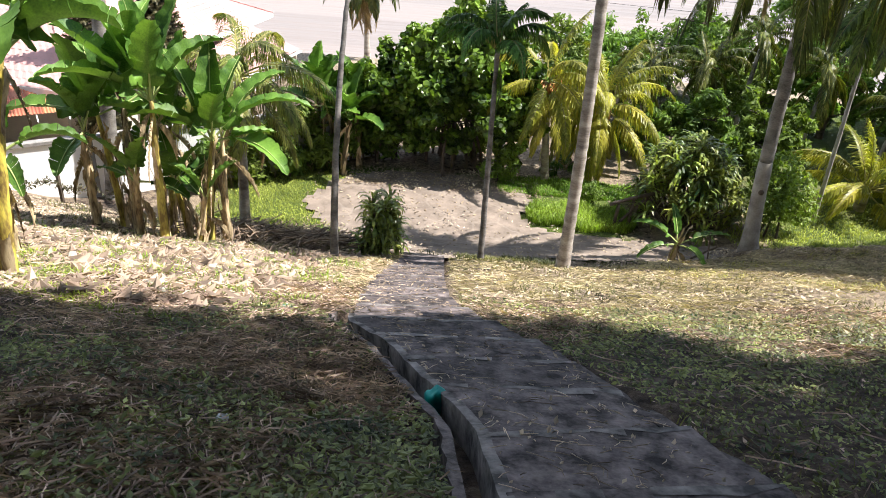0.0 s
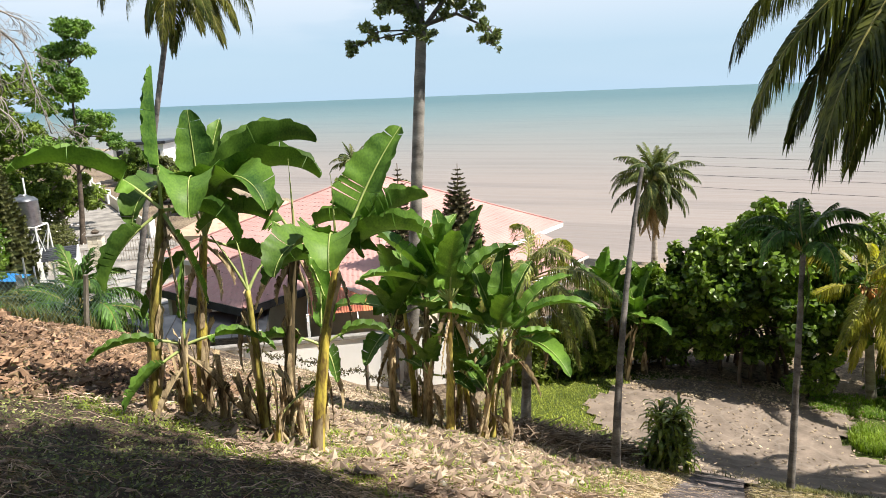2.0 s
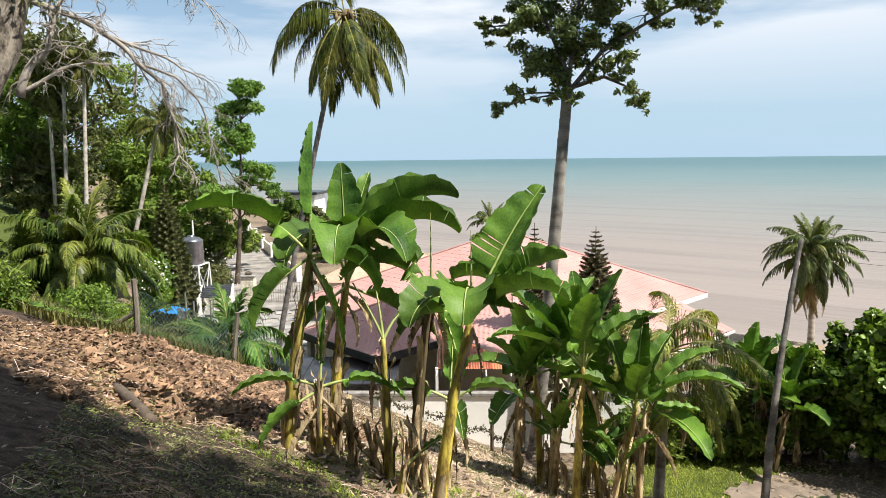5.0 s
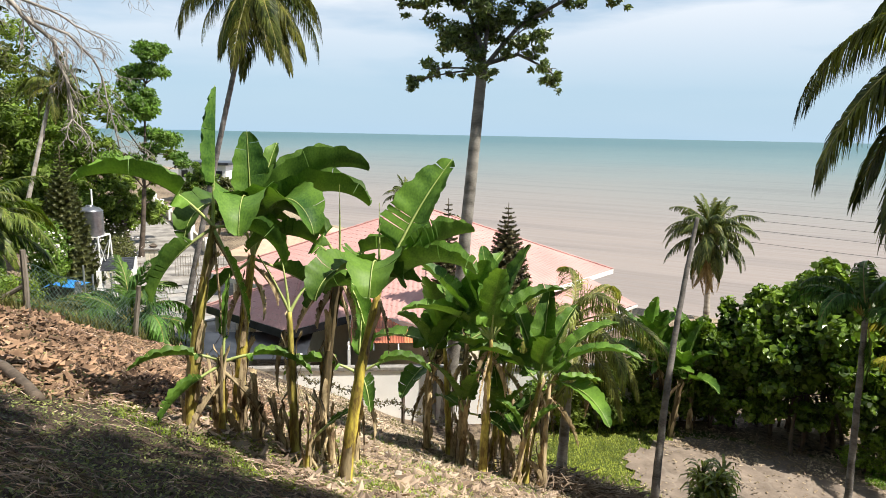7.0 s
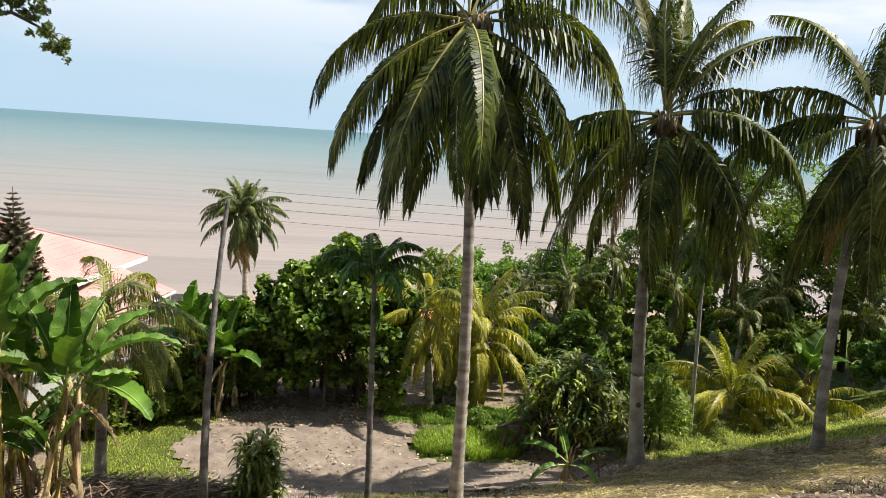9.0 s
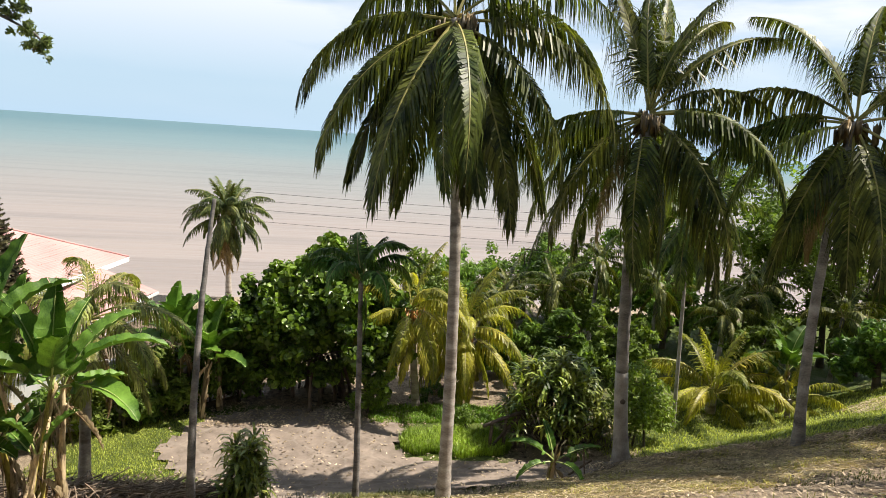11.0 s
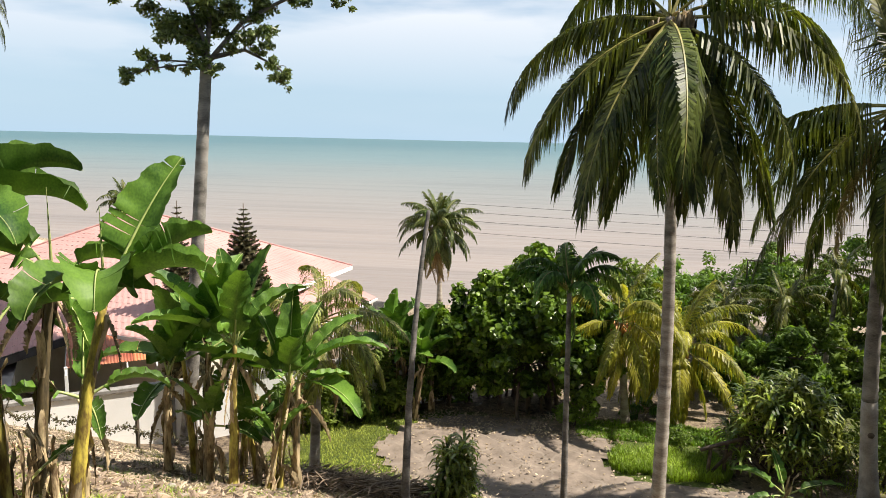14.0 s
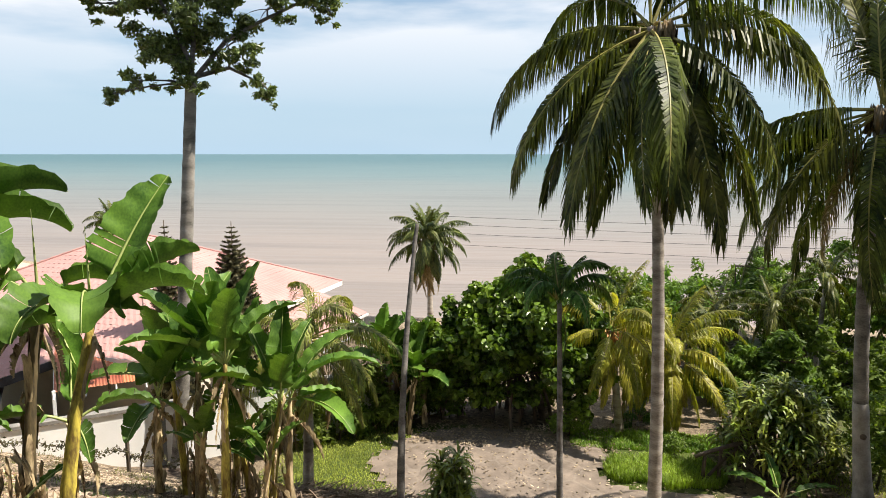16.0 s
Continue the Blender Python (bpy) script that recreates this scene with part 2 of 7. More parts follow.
    "flower": material("white_flower", (0.6, 0.55, 0.52), (0.8, 0.74, 0.72), 5, 0.6, 0, 20),
    "cable": material("black_cable", (0.01, 0.01, 0.01), (0.03, 0.03, 0.03), 5, 0.6, 0, 20),
    "wire": material("green_wire", (0.06, 0.12, 0.09), (0.14, 0.22, 0.18), 5, 0.5, 0, 20),
    "paper": material("pale_litter", (0.5, 0.52, 0.55), (0.7, 0.72, 0.75), 8, 0.6, 0.2, 30),
}


def ground_material():
    """Soil, dry turf, green turf and leaf litter by the ground cover laid in the mesh, broken up by noise."""
    m = bpy.data.materials.new("ground_soil_and_turf")
    m.use_nodes = True
    n, l = m.node_tree.nodes, m.node_tree.links
    b = n["Principled BSDF"]
    at = n.new("ShaderNodeVertexColor")
    at.layer_name = "cover"
    sp = n.new("ShaderNodeSeparateColor")
    l.new(at.outputs["Color"], sp.inputs["Color"])
    tc = n.new("ShaderNodeTexCoord")

    def noise_tex(scale, detail=6.0):
        t = n.new("ShaderNodeTexNoise")
        t.inputs["Scale"].default_value, t.inputs["Detail"].default_value = scale, detail
        t.inputs["Roughness"].default_value = 0.62
        l.new(tc.outputs["Object"], t.inputs["Vector"])
        return t

    def ramp(src, p0, p1, c0, c1):
        r = n.new("ShaderNodeValToRGB")
        r.color_ramp.elements[0].position, r.color_ramp.elements[1].position = p0, p1
        r.color_ramp.elements[0].color, r.color_ramp.elements[1].color = (*c0, 1), (*c1, 1)
        l.new(src, r.inputs["Fac"])
        return r

    def mixed(fac, a, c):
        x = n.new("ShaderNodeMixRGB")
        l.new(fac, x.inputs["Fac"])
        l.new(a, x.inputs["Color1"])
        l.new(c, x.inputs["Color2"])
        return x.outputs["Color"]

    def broken(fac, t):
        """A cover's edge, broken up by noise."""
        a = n.new("ShaderNodeMath")
        a.operation = "ADD"
        l.new(fac, a.inputs[0])
        l.new(t.outputs["Fac"], a.inputs[1])
        r = n.new("ShaderNodeMapRange")
        r.inputs["From Min"].default_value, r.inputs["From Max"].default_value = 0.85, 1.15
        l.new(a.outputs[0], r.inputs["Value"])
        return r.outputs["Result"]

    big, mid, tiny = noise_tex(0.9), noise_tex(6.0), noise_tex(38.0)
    soil = ramp(mid.outputs["Fac"], 0.3, 0.7, (0.016, 0.012, 0.01), (0.15, 0.108, 0.082))
    dry = ramp(tiny.outputs["Fac"], 0.3, 0.68, (0.11, 0.082, 0.056), (0.39, 0.31, 0.215))
    green = ramp(tiny.outputs["Fac"], 0.3, 0.7, (0.03, 0.052, 0.01), (0.13, 0.165, 0.036))
    leafy = ramp(tiny.outputs["Fac"], 0.35, 0.66, (0.15, 0.11, 0.072), (0.48, 0.4, 0.29))
    c = mixed(broken(sp.outputs["Red"], mid), soil.outputs["Color"], dry.outputs["Color"])
    c = mixed(broken(sp.outputs["Green"], big), c, green.outputs["Color"])
    c = mixed(broken(sp.outputs["Blue"], mid), c, leafy.outputs["Color"])
    l.new(c, b.inputs["Base Color"])
    b.inputs["Roughness"].default_value = 0.95
    b.inputs["Specular IOR Level"].default_value = 0.2
    bp = n.new("ShaderNodeBump")
    bp.inputs["Strength"].default_value, bp.inputs["Distance"].default_value = 0.9, 0.05
    l.new(tiny.outputs["Fac"], bp.inputs["Height"])
    l.new(bp.outputs["Normal"], b.inputs["Normal"])
    return m


def sea_material():
    """Silty brown water near the shore, turning teal offshore, with long low ripples."""
    m = bpy.data.materials.new("silty_sea_water")
    m.use_nodes = True
    n, l = m.node_tree.nodes, m.node_tree.links
    b = n["Principled BSDF"]
    tc = n.new("ShaderNodeTexCoord")
    sp = n.new("ShaderNodeSeparateXYZ")
    l.new(tc.outputs["Object"], sp.inputs["Vector"])
    patch = n.new("ShaderNodeTexNoise")
    patch.inputs["Scale"].default_value, patch.inputs["Detail"].default_value = 0.012, 4.0
    l.new(tc.outputs["Object"], patch.inputs["Vector"])
    reach = n.new("ShaderNodeMath")
    reach.operation = "LOGARITHM"
    reach.inputs[1].default_value = 10.0
    l.new(sp.outputs["Y"], reach.inputs[0])
    shift = n.new("ShaderNodeMath")
    shift.operation = "MULTIPLY_ADD"
    shift.inputs[1].default_value = 0.25
    l.new(patch.outputs["Fac"], shift.inputs[0])
    l.new(reach.outputs[0], shift.inputs[2])
    span = n.new("ShaderNodeMapRange")
    span.inputs["From Min"].default_value, span.inputs["From Max"].default_value = 1.75, 3.15
    l.new(shift.outputs[0], span.inputs["Value"])
    r = n.new("ShaderNodeValToRGB")
    e = r.color_ramp.elements
    e[0].position, e[0].color = 0.0, (0.268, 0.222, 0.195, 1)
    e[1].position, e[1].color = 1.0, (0.058, 0.135, 0.153, 1)
    for p, col in ((0.22, (0.248, 0.211, 0.187, 1)), (0.42, (0.196, 0.2, 0.187, 1)), (0.68, (0.117, 0.18, 0.187, 1))):
        k = e.new(p)
        k.color = col
    l.new(span.outputs["Result"], r.inputs["Fac"])
    # low swell lines running along the shore
    lines = n.new("ShaderNodeMapping")
    lines.inputs["Scale"].default_value = (0.012, 0.16, 1)
    lines.inputs["Rotation"].default_value = (0, 0, 0.05)
    l.new(tc.outputs["Object"], lines.inputs["Vector"])
    swell = n.new("ShaderNodeTexNoise")
    swell.inputs["Scale"].default_value, swell.inputs["Detail"].default_value = 1.0, 3.0
    l.new(lines.outputs["Vector"], swell.inputs["Vector"])
    tone = n.new("ShaderNodeValToRGB")
    tone.color_ramp.elements[0].position, tone.color_ramp.elements[0].color = 0.36, (0.84, 0.85, 0.86, 1)
    tone.color_ramp.elements[1].position, tone.color_ramp.elements[1].color = 0.5, (1, 1, 1, 1)
    foam = tone.color_ramp.elements.new(0.72)
    foam.color = (1.0, 1.0, 1.0, 1)
    crest = tone.color_ramp.elements.new(0.76)
    crest.color = (1.35, 1.4, 1.45, 1)
    l.new(swell.outputs["Fac"], tone.inputs["Fac"])
    wash = n.new("ShaderNodeMixRGB")
    wash.blend_type = "MULTIPLY"
    wash.inputs["Fac"].default_value = 1.0
    l.new(r.outputs["Color"], wash.inputs["Color1"])
    l.new(tone.outputs["Color"], wash.inputs["Color2"])
    l.new(wash.outputs["Color"], b.inputs["Base Color"])
    b.inputs["Roughness"].default_value = 0.45
    b.inputs["Specular IOR Level"].default_value = 0.25
    mp = n.new("ShaderNodeMapping")
    mp.inputs["Scale"].default_value = (0.05, 0.5, 1)
    l.new(tc.outputs["Object"], mp.inputs["Vector"])
    wv = n.new("ShaderNodeTexNoise")
    wv.inputs["Scale"].default_value, wv.inputs["Detail"].default_value = 1.0, 5.0
    l.new(mp.outputs["Vector"], wv.inputs["Vector"])
    bp = n.new("ShaderNodeBump")
    bp.inputs["Strength"].default_value, bp.inputs["Distance"].default_value = 0.5, 0.4
    l.new(wv.outputs["Fac"], bp.inputs["Height"])
    l.new(bp.outputs["Normal"], b.inputs["Normal"])
    return m


def yard_material():
    """Old poured concrete: grey-brown blotches, pale crazing lines and dark damp stains."""
    m = material("old_yard_concrete", (0.088, 0.07, 0.056), (0.29, 0.232, 0.185), 2.2, 0.9, 0.12, 16, contrast=(0.12, 0.88))
    n, l = m.node_tree.nodes, m.node_tree.links
    b = n["Principled BSDF"]
    base = b.inputs["Base Color"].links[0].from_socket
    tc = n.new("ShaderNodeTexCoord")
    bend = n.new("ShaderNodeTexNoise")
    bend.inputs["Scale"].default_value = 1.6
    warp = n.new("ShaderNodeMixRGB")
    warp.blend_type, warp.inputs["Fac"].default_value = "ADD", 0.5
    l.new(tc.outputs["Object"], bend.inputs["Vector"])
    l.new(tc.outputs["Object"], warp.inputs["Color1"])
    l.new(bend.outputs["Color"], warp.inputs["Color2"])
    cells = n.new("ShaderNodeTexVoronoi")
    cells.feature = "DISTANCE_TO_EDGE"
    cells.inputs["Scale"].default_value = 0.75
    l.new(warp.outputs["Color"], cells.inputs["Vector"])
    line = n.new("ShaderNodeMapRange")
    line.inputs["From Min"].default_value, line.inputs["From Max"].default_value = 0.012, 0.035
    line.inputs["To Min"].default_value, line.inputs["To Max"].default_value = 0.15, 0.0
    l.new(cells.outputs["Distance"], line.inputs["Value"])
    pale = n.new("ShaderNodeMixRGB")
    pale.inputs["Color2"].default_value = (0.42, 0.37, 0.31, 1)
    l.new(line.outputs["Result"], pale.inputs["Fac"])
    l.new(base, pale.inputs["Color1"])
    l.new(pale.outputs["Color"], b.inputs["Base Color"])
    return m


M["ground"], M["sea"], M["yard"] = ground_material(), sea_material(), yard_material()


# ---- building helpers ----
class Geo:
    """Vertices and faces that grow into one mesh."""

    def __init__(self):
        self.v, self.f, self.k = [], [], []

    def add(self, verts, faces, slot=0):
        o = len(self.v)
        self.v.extend(tuple(p) for p in verts)
        self.f.extend(tuple(i + o for i in q) for q in faces)
        self.k.extend([slot] * len(faces))
        return self

    def mesh(self, name, mats, smooth=False):
        me = bpy.data.meshes.new(name)
        me.from_pydata(self.v, [], self.f)
        for m in mats if isinstance(mats, (list, tuple)) else [mats]:
            me.materials.append(m)
        if any(self.k):
            me.polygons.foreach_set("material_index", self.k)
        if smooth:
            me.polygons.foreach_set("use_smooth", [True] * len(me.polygons))
        me.update()
        return me


def part(name, geo, mats, parent=None, label="", smooth=False, m=None):
    """One mesh object, under a thing or a part where a parent is given."""
    data = geo if isinstance(geo, bpy.types.Mesh) else geo.mesh(name, mats, smooth)
    ob = new(name, data)
    if m is not None:
        ob.matrix_basis = m
    if parent is not None:
        ob.parent = parent
    if label:
        tagged(ob, label)
    return ob


def thing(name, label, category, at=(0, 0, 0), turn=0.0, group="", kind=""):
    ob = new(name)
    ob.empty_display_size = 0.3
    ob.matrix_basis = pose(*at, 0, 0, turn)
    return tagged(ob, label, category, group, kind)


def tube(points, radii, segs=10, jitter=0.0, seed=0, caps=True):
    """A round bar along points, with a radius at each."""
    rng = random.Random(seed)
    pts = [Vector(p) for p in points]
    if not isinstance(radii, (list, tuple)):
        radii = [radii] * len(pts)
    verts, faces = [], []
    side = None
    for i, p in enumerate(pts):
        d = (pts[min(i + 1, len(pts) - 1)] - pts[max(i - 1, 0)]).normalized()
        if side is None:
            side = d.orthogonal().normalized()
        side = (side - d * side.dot(d)).normalized()
        up = d.cross(side)
        for k in range(segs):
            a = 2 * math.pi * k / segs
            r = radii[i] * (1 + rng.uniform(-jitter, jitter))
            verts.append(p + side * math.cos(a) * r + up * math.sin(a) * r)
    for i in range(len(pts) - 1):
        for k in range(segs):
            a, b = i * segs + k, i * segs + (k + 1) % segs
            faces.append((a, b, b + segs, a + segs))
    if caps:
        faces.append(tuple(range(segs - 1, -1, -1)))
        faces.append(tuple(range((len(pts) - 1) * segs, len(pts) * segs)))
    return verts, faces


def curve(a, b, sag=(0, 0, 0), n=8):
    """Points from a to b, pushed by sag in the middle."""
    a, b, s = Vector(a), Vector(b), Vector(sag)
    return [a.lerp(b, i / n) + s * 4 * (i / n) * (1 - i / n) for i in range(n + 1)]


def block(size, at=(0, 0, 0), turn=0.0, bevel=0.0, tilt=(0, 0)):
    """A block with chamfered edges: size, centre of its base, turn about z."""
    sx, sy, sz = (s / 2 for s in size)
    m = pose(at[0], at[1], at[2] + sz, tilt[0], tilt[1], turn)
    c = min(bevel, sx * 0.9, sy * 0.9, sz * 0.9)
    if c <= 0:
        v = [(x, y, z) for z in (-sz, sz) for y in (-sy, sy) for x in (-sx, sx)]
        f = [(0, 2, 3, 1), (4, 5, 7, 6), (0, 1, 5, 4), (1, 3, 7, 5), (3, 2, 6, 7), (2, 0, 4, 6)]
        return [m @ Vector(p) for p in v], f
    bm = bmesh.new()
    bmesh.ops.create_cube(bm, size=1.0, matrix=Matrix.Diagonal((2 * sx, 2 * sy, 2 * sz, 1)))
    bmesh.ops.bevel(bm, geom=list(bm.edges), offset=c, segments=1, affect="EDGES")
    bm.verts.index_update()
    v, f = [m @ p.co for p in bm.verts], [tuple(p.index for p in q.verts) for q in bm.faces]
    bm.free()
    return v, f


def smooth_max(a, b, k):
    h = np.clip(0.5 + 0.5 * (a - b) / k, 0, 1)
    return b + (a - b) * h + k * h * (1 - h)


def step(v, lo, hi):
    s = np.clip((v - lo) / (hi - lo), 0, 1)
    return s * s * (3 - 2 * s)


YARD = -9.3


def ground_z(x, y):
    """The lie of the land: a slope down from the top of the steps to the yard, a hill beyond the lane, a beach to the sea."""
    x, y = np.asarray(x, float), np.asarray(y, float)
    bowl = np.where(x > 0, np.minimum(0.008 * x * x, 4.0), 0.0055 * np.minimum(x * x, 225.0))
    z = smooth_max(-1.6 - 0.465 * np.maximum(y, -1.5) + bowl, YARD, 0.6)
    off = (x + 37) * -0.532 + (y - 29) * -0.847 - 4
    z = z + 0.45 * np.clip(off, 0, 14) * step(-x, 24, 40) * step(y, 2, 20)
    across, along = (x - 8.6) * 0.565 + (y - 16.6) * 0.826, (x - 8.6) * 0.826 - (y - 16.6) * 0.565
    z = z + 0.24 * np.exp(-(across / 0.65) ** 2) * step(along, -0.8, 0.8) * step(7.5 - along, 0, 2)
    shore = 37 + np.clip(-x - 12, 0, 200) * 0.55
    z = z - 5.0 * step(y - shore, 0, 9)
    return z


def gz(x, y):
    return float(ground_z(x, y))


def hill_noise(x, y):
    """Small humps in the ground."""
    return 0.05 * (np.sin(1.7 * x + 0.6 * y) * np.sin(1.3 * y - 0.4 * x) + 0.5 * np.sin(4.1 * x + 1.0) * np.sin(3.7 * y))


# ---- ground, sea ----
PATH = [  # left and right edge of the stepped path, from the top down
    (0.80, -2.6, 2.05, -2.4), (0.62, 0.6, 1.98, 0.8), (0.43, 2.42, 1.86, 2.63), (0.36, 3.24, 1.60, 3.5), (0.07, 4.0, 1.42, 4.25),
    (-0.41, 5.31, 1.12, 5.51), (-0.95, 6.25, 0.69, 6.42), (-1.1, 7.99, 0.19, 7.75), (-1.15, 9.55, 0.06, 9.8), (-1.0, 13.66, 0.0, 13.9),
    (-0.96, 14.9, 0.02, 15.0),
]


def path_edges(y):
    """Left and right edge of the path at a distance down the slope."""
    p = np.array(PATH)
    return float(np.interp(y, p[:, 1], p[:, 0])), float(np.interp(y, p[:, 3], p[:, 2]))


DRIVE = [(-4.43, 19.4), (-3.5, 21.3), (-1.77, 22.0), (0.14, 21.9), (1.3, 21.3), (2.5, 21.2), (2.6, 20.14), (2.3, 19.1), (2.7, 18.5), (3.8, 18.3),
         (5.25, 18.1), (7.0, 18.2), (8.3, 17.9), (8.9, 17.3), (7.6, 16.4), (5.33, 15.9), (3.25, 16.0), (1.6, 15.7), (0.9, 15.2),
         (-0.2, 14.8), (-1.1, 15.3), (-2.14, 15.9), (-2.92, 16.9), (-4.06, 18.1)]


def inside(poly, x, y):
    """Which of the points lie inside a closed outline."""
    x, y = np.asarray(x, float), np.asarray(y, float)
    hit = np.zeros(x.shape, bool)
    for (ax, ay), (bx, by) in zip(poly, poly[1:] + poly[:1]):
        cross = ((ay > y) != (by > y)) & (x < (bx - ax) * (y - ay) / (by - ay + 1e-12) + ax)
        hit ^= cross
    return hit


def spaced(knots, steps):
    """Coordinates between knots, each stretch at its own step."""
    out = [knots[0]]
    for a, b, s in zip(knots, knots[1:], steps):
        k = max(1, round((b - a) / s))
        out += [a + (b - a) * i / k for i in range(1, k + 1)]
    return np.array(out)


def cover(x, y):
    """How much dry turf, green turf and leaf litter lies at a place. Dry turf is cut back where shade falls, to darken
    the ground.
    """
    wob = 0.5 * np.sin(0.9 * x + 1.1) * np.sin(0.8 * y) + 0.3 * np.sin(2.1 * x - 0.7 * y)
    # pale turf fades out towards the steps' head, painting in the shade there
    dry = (0.55 + 0.25 * wob) * (0.55 + 0.45 * step(y, 5.5, 8.0))
    green = 0.35 * step(wob, -0.2, 0.9) * step(7 - y, 0, 3)
    green = np.maximum(green, 0.75 * step(y - 15.4 + 0.2 * wob, 0, 1.2) * step(x + 7.5, 0, 1.0) * step(7 - x, 0, 2) * step(22.8 - y, 0, 0.8))
    green = np.maximum(green, 0.22 * step(x - 0.5 + wob, 0, 2.5) * step(8.5 - y, 0, 2.5))
    green = np.maximum(green, 0.7 * step(x - 8, 0, 3) * step(y - 12, 0, 4))
    green = np.maximum(green, 0.8 * step(-14.5 - x, 0, 3) * step(19.5 - y, 0, 3))
    green = np.maximum(green, 0.8 * step(-44 - x, 0, 3) * step(33 - y, 0, 3))
    litter = 0.75 * step(-1.8 - x, 0, 2.5) * step(y - 6.3 + 0.3 * wob, 0, 1.5) * step(13.5 - y, 0, 1.5) * step(x + 13, 0, 3)
    litter = np.maximum(litter, 0.7 * np.exp(-(((x - 0.0) / 2.6) ** 2 + ((y - 21.6) / 1.1) ** 2)))
    beach = step(y - (34 + np.clip(-x - 12, 0, 200) * 0.55), 0, 2)
    litter = np.maximum(litter, beach)
    green = green * (1 - beach)
    dry = dry * (1 - step(-9.5 - x, 0, 3) * step(9 - y, 0, 3) * 0.8)
    # darker ground painted in on the left slope, where shade falls
    dry = dry * (1 - 0.85 * step(-2.8 - x, 0, 2.5) * step(7.5 - y, 0, 2))
    return dry, green, litter


def make_ground():
    xs = spaced([-260, -60, -22, 18, 50, 260], [20, 1.6, 0.2, 1.6, 20])
    ys = spaced([-160, -30, -2, 24, 50, 90, 150], [20, 2.0, 0.2, 1.0, 4.0, 20])
    gx, gy = np.meshgrid(xs, ys)
    z = ground_z(gx, gy) + hill_noise(gx, gy) * step(24 - gy, 0, 4)
    pl, pr = np.array([path_edges(v) for v in ys]).T
    on = step(gx - (pl[:, None] - 0.52 + 0.5 * step(gy - 6.4, 0, 0.6)), 0, 0.25) * step(pr[:, None] + 0.15 - gx, 0, 0.2) * step(15.2 - gy, 0, 0.4) * step(gy + 3, 0, 0.3)
    z = z - 0.2 * on
    z = np.where(inside(DRIVE, gx, gy), z - 0.06, z)
    w = len(xs)
    verts = np.stack([gx, gy, z], -1).reshape(-1, 3)
    i = (np.arange(len(ys) - 1)[:, None] * w + np.arange(w - 1)).ravel()
    faces = np.stack([i, i + 1, i + w + 1, i + w], -1)
    me = bpy.data.meshes.new("ground")
    me.from_pydata(verts.tolist(), [], faces.tolist())
    me.materials.append(M["ground"])
    me.polygons.foreach_set("use_smooth", [True] * len(me.polygons))
    layer = me.color_attributes.new("cover", "FLOAT_COLOR", "POINT")
    d, g, t = (c.ravel() for c in cover(gx, gy))
    layer.data.foreach_set("color", np.stack([d, g, t, np.ones_like(d)], -1).ravel().astype(np.float32))
    return tagged(new("ground", me), "earth slope with dry turf, leaf litter and bare clay", "ground", kind="structure")


make_ground()

SEA = -12.0
g = Geo()
sx = spaced([-4600, -600, -100, 100, 600, 4600], [1000, 100, 20, 100, 1000])
sy = spaced([30, 120, 700, 4700], [10, 60, 800])
for b_ in sy:
    for a_ in sx:
        g.v.append((a_, b_, SEA))
for j in range(len(sy) - 1):
    for i in range(len(sx) - 1):
        o = j * len(sx) + i
        g.f.append((o, o + 1, o + len(sx) + 1, o + len(sx)))
g.k = [0] * len(g.f)
tagged(part("water", g, M["sea"]), "calm silty sea, brown inshore and teal offshore", "sea", kind="structure")


# ---- leaves and plants ----
def frond_mesh(name, length, rise, fall, leaf_len, pairs, hang, mats, seed, width=0.045, stalk=0.2, droop_tip=1.0):
    """One palm frond along +x: rise is the angle at which it leaves the stem, fall the angle by which it bends down to its tip."""
    rng = random.Random(seed)
    n = 22
    pts, p, ang = [Vector((0, 0, 0))], Vector((0, 0, 0)), rise
    sway = rng.uniform(-0.25, 0.25)
    for i in range(n):
        s = (i + 0.5) / n
        ang = radians(rise - fall * s ** 1.3)
        yaw = sway * s * s
        p = p + Vector((math.cos(ang) * math.cos(yaw), math.cos(ang) * math.sin(yaw), math.sin(ang))) * (length / n)
        pts.append(p.copy())
    geo = Geo()
    geo.add(*tube(pts, [0.034 * (1 - 0.9 * (i / n) ** 0.7) * length / 4 + 0.004 for i in range(n + 1)], 5, caps=False), 1)
    down = Vector((0, 0, -1))
    for side in (-1, 1):
        for k in range(pairs):
            s = stalk + (1 - stalk) * (k + rng.uniform(0, 0.7)) / pairs
            q = min(s * n, n - 0.01)
            i = int(q)
            base = pts[i].lerp(pts[i + 1], q - i)
            tan = (pts[i + 1] - pts[i]).normalized()
            lat = Vector((0, 0, 1)).cross(tan)
            lat = (lat if lat.length > 0.05 else Vector((0, 1, 0))).normalized() * side
            shape = math.sin(math.pi * min(1.0, (0.22 + 0.78 * (s - stalk) / (1 - stalk)) ** 0.8)) * 0.72 + 0.28
            ll = leaf_len * shape * rng.uniform(0.8, 1.1)
            d0 = (lat * rng.uniform(0.5, 0.85) + tan * (0.35 + 1.1 * s * s) + Vector((rng.uniform(-0.12, 0.12), rng.uniform(-0.12, 0.12), 0.15))).normalized()
            d1 = (d0 * 0.75 + down * hang * rng.uniform(0.35, 1.3)).normalized()
            d2 = (d1 * 0.6 + down * (hang * droop_tip + 0.25) * rng.uniform(0.6, 1.5) + Vector((rng.uniform(-0.15, 0.15), rng.uniform(-0.15, 0.15), 0))).normalized()
            w = width * rng.uniform(0.75, 1.2) * (0.6 + 0.4 * shape)
            nor = d0.cross(tan).normalized()
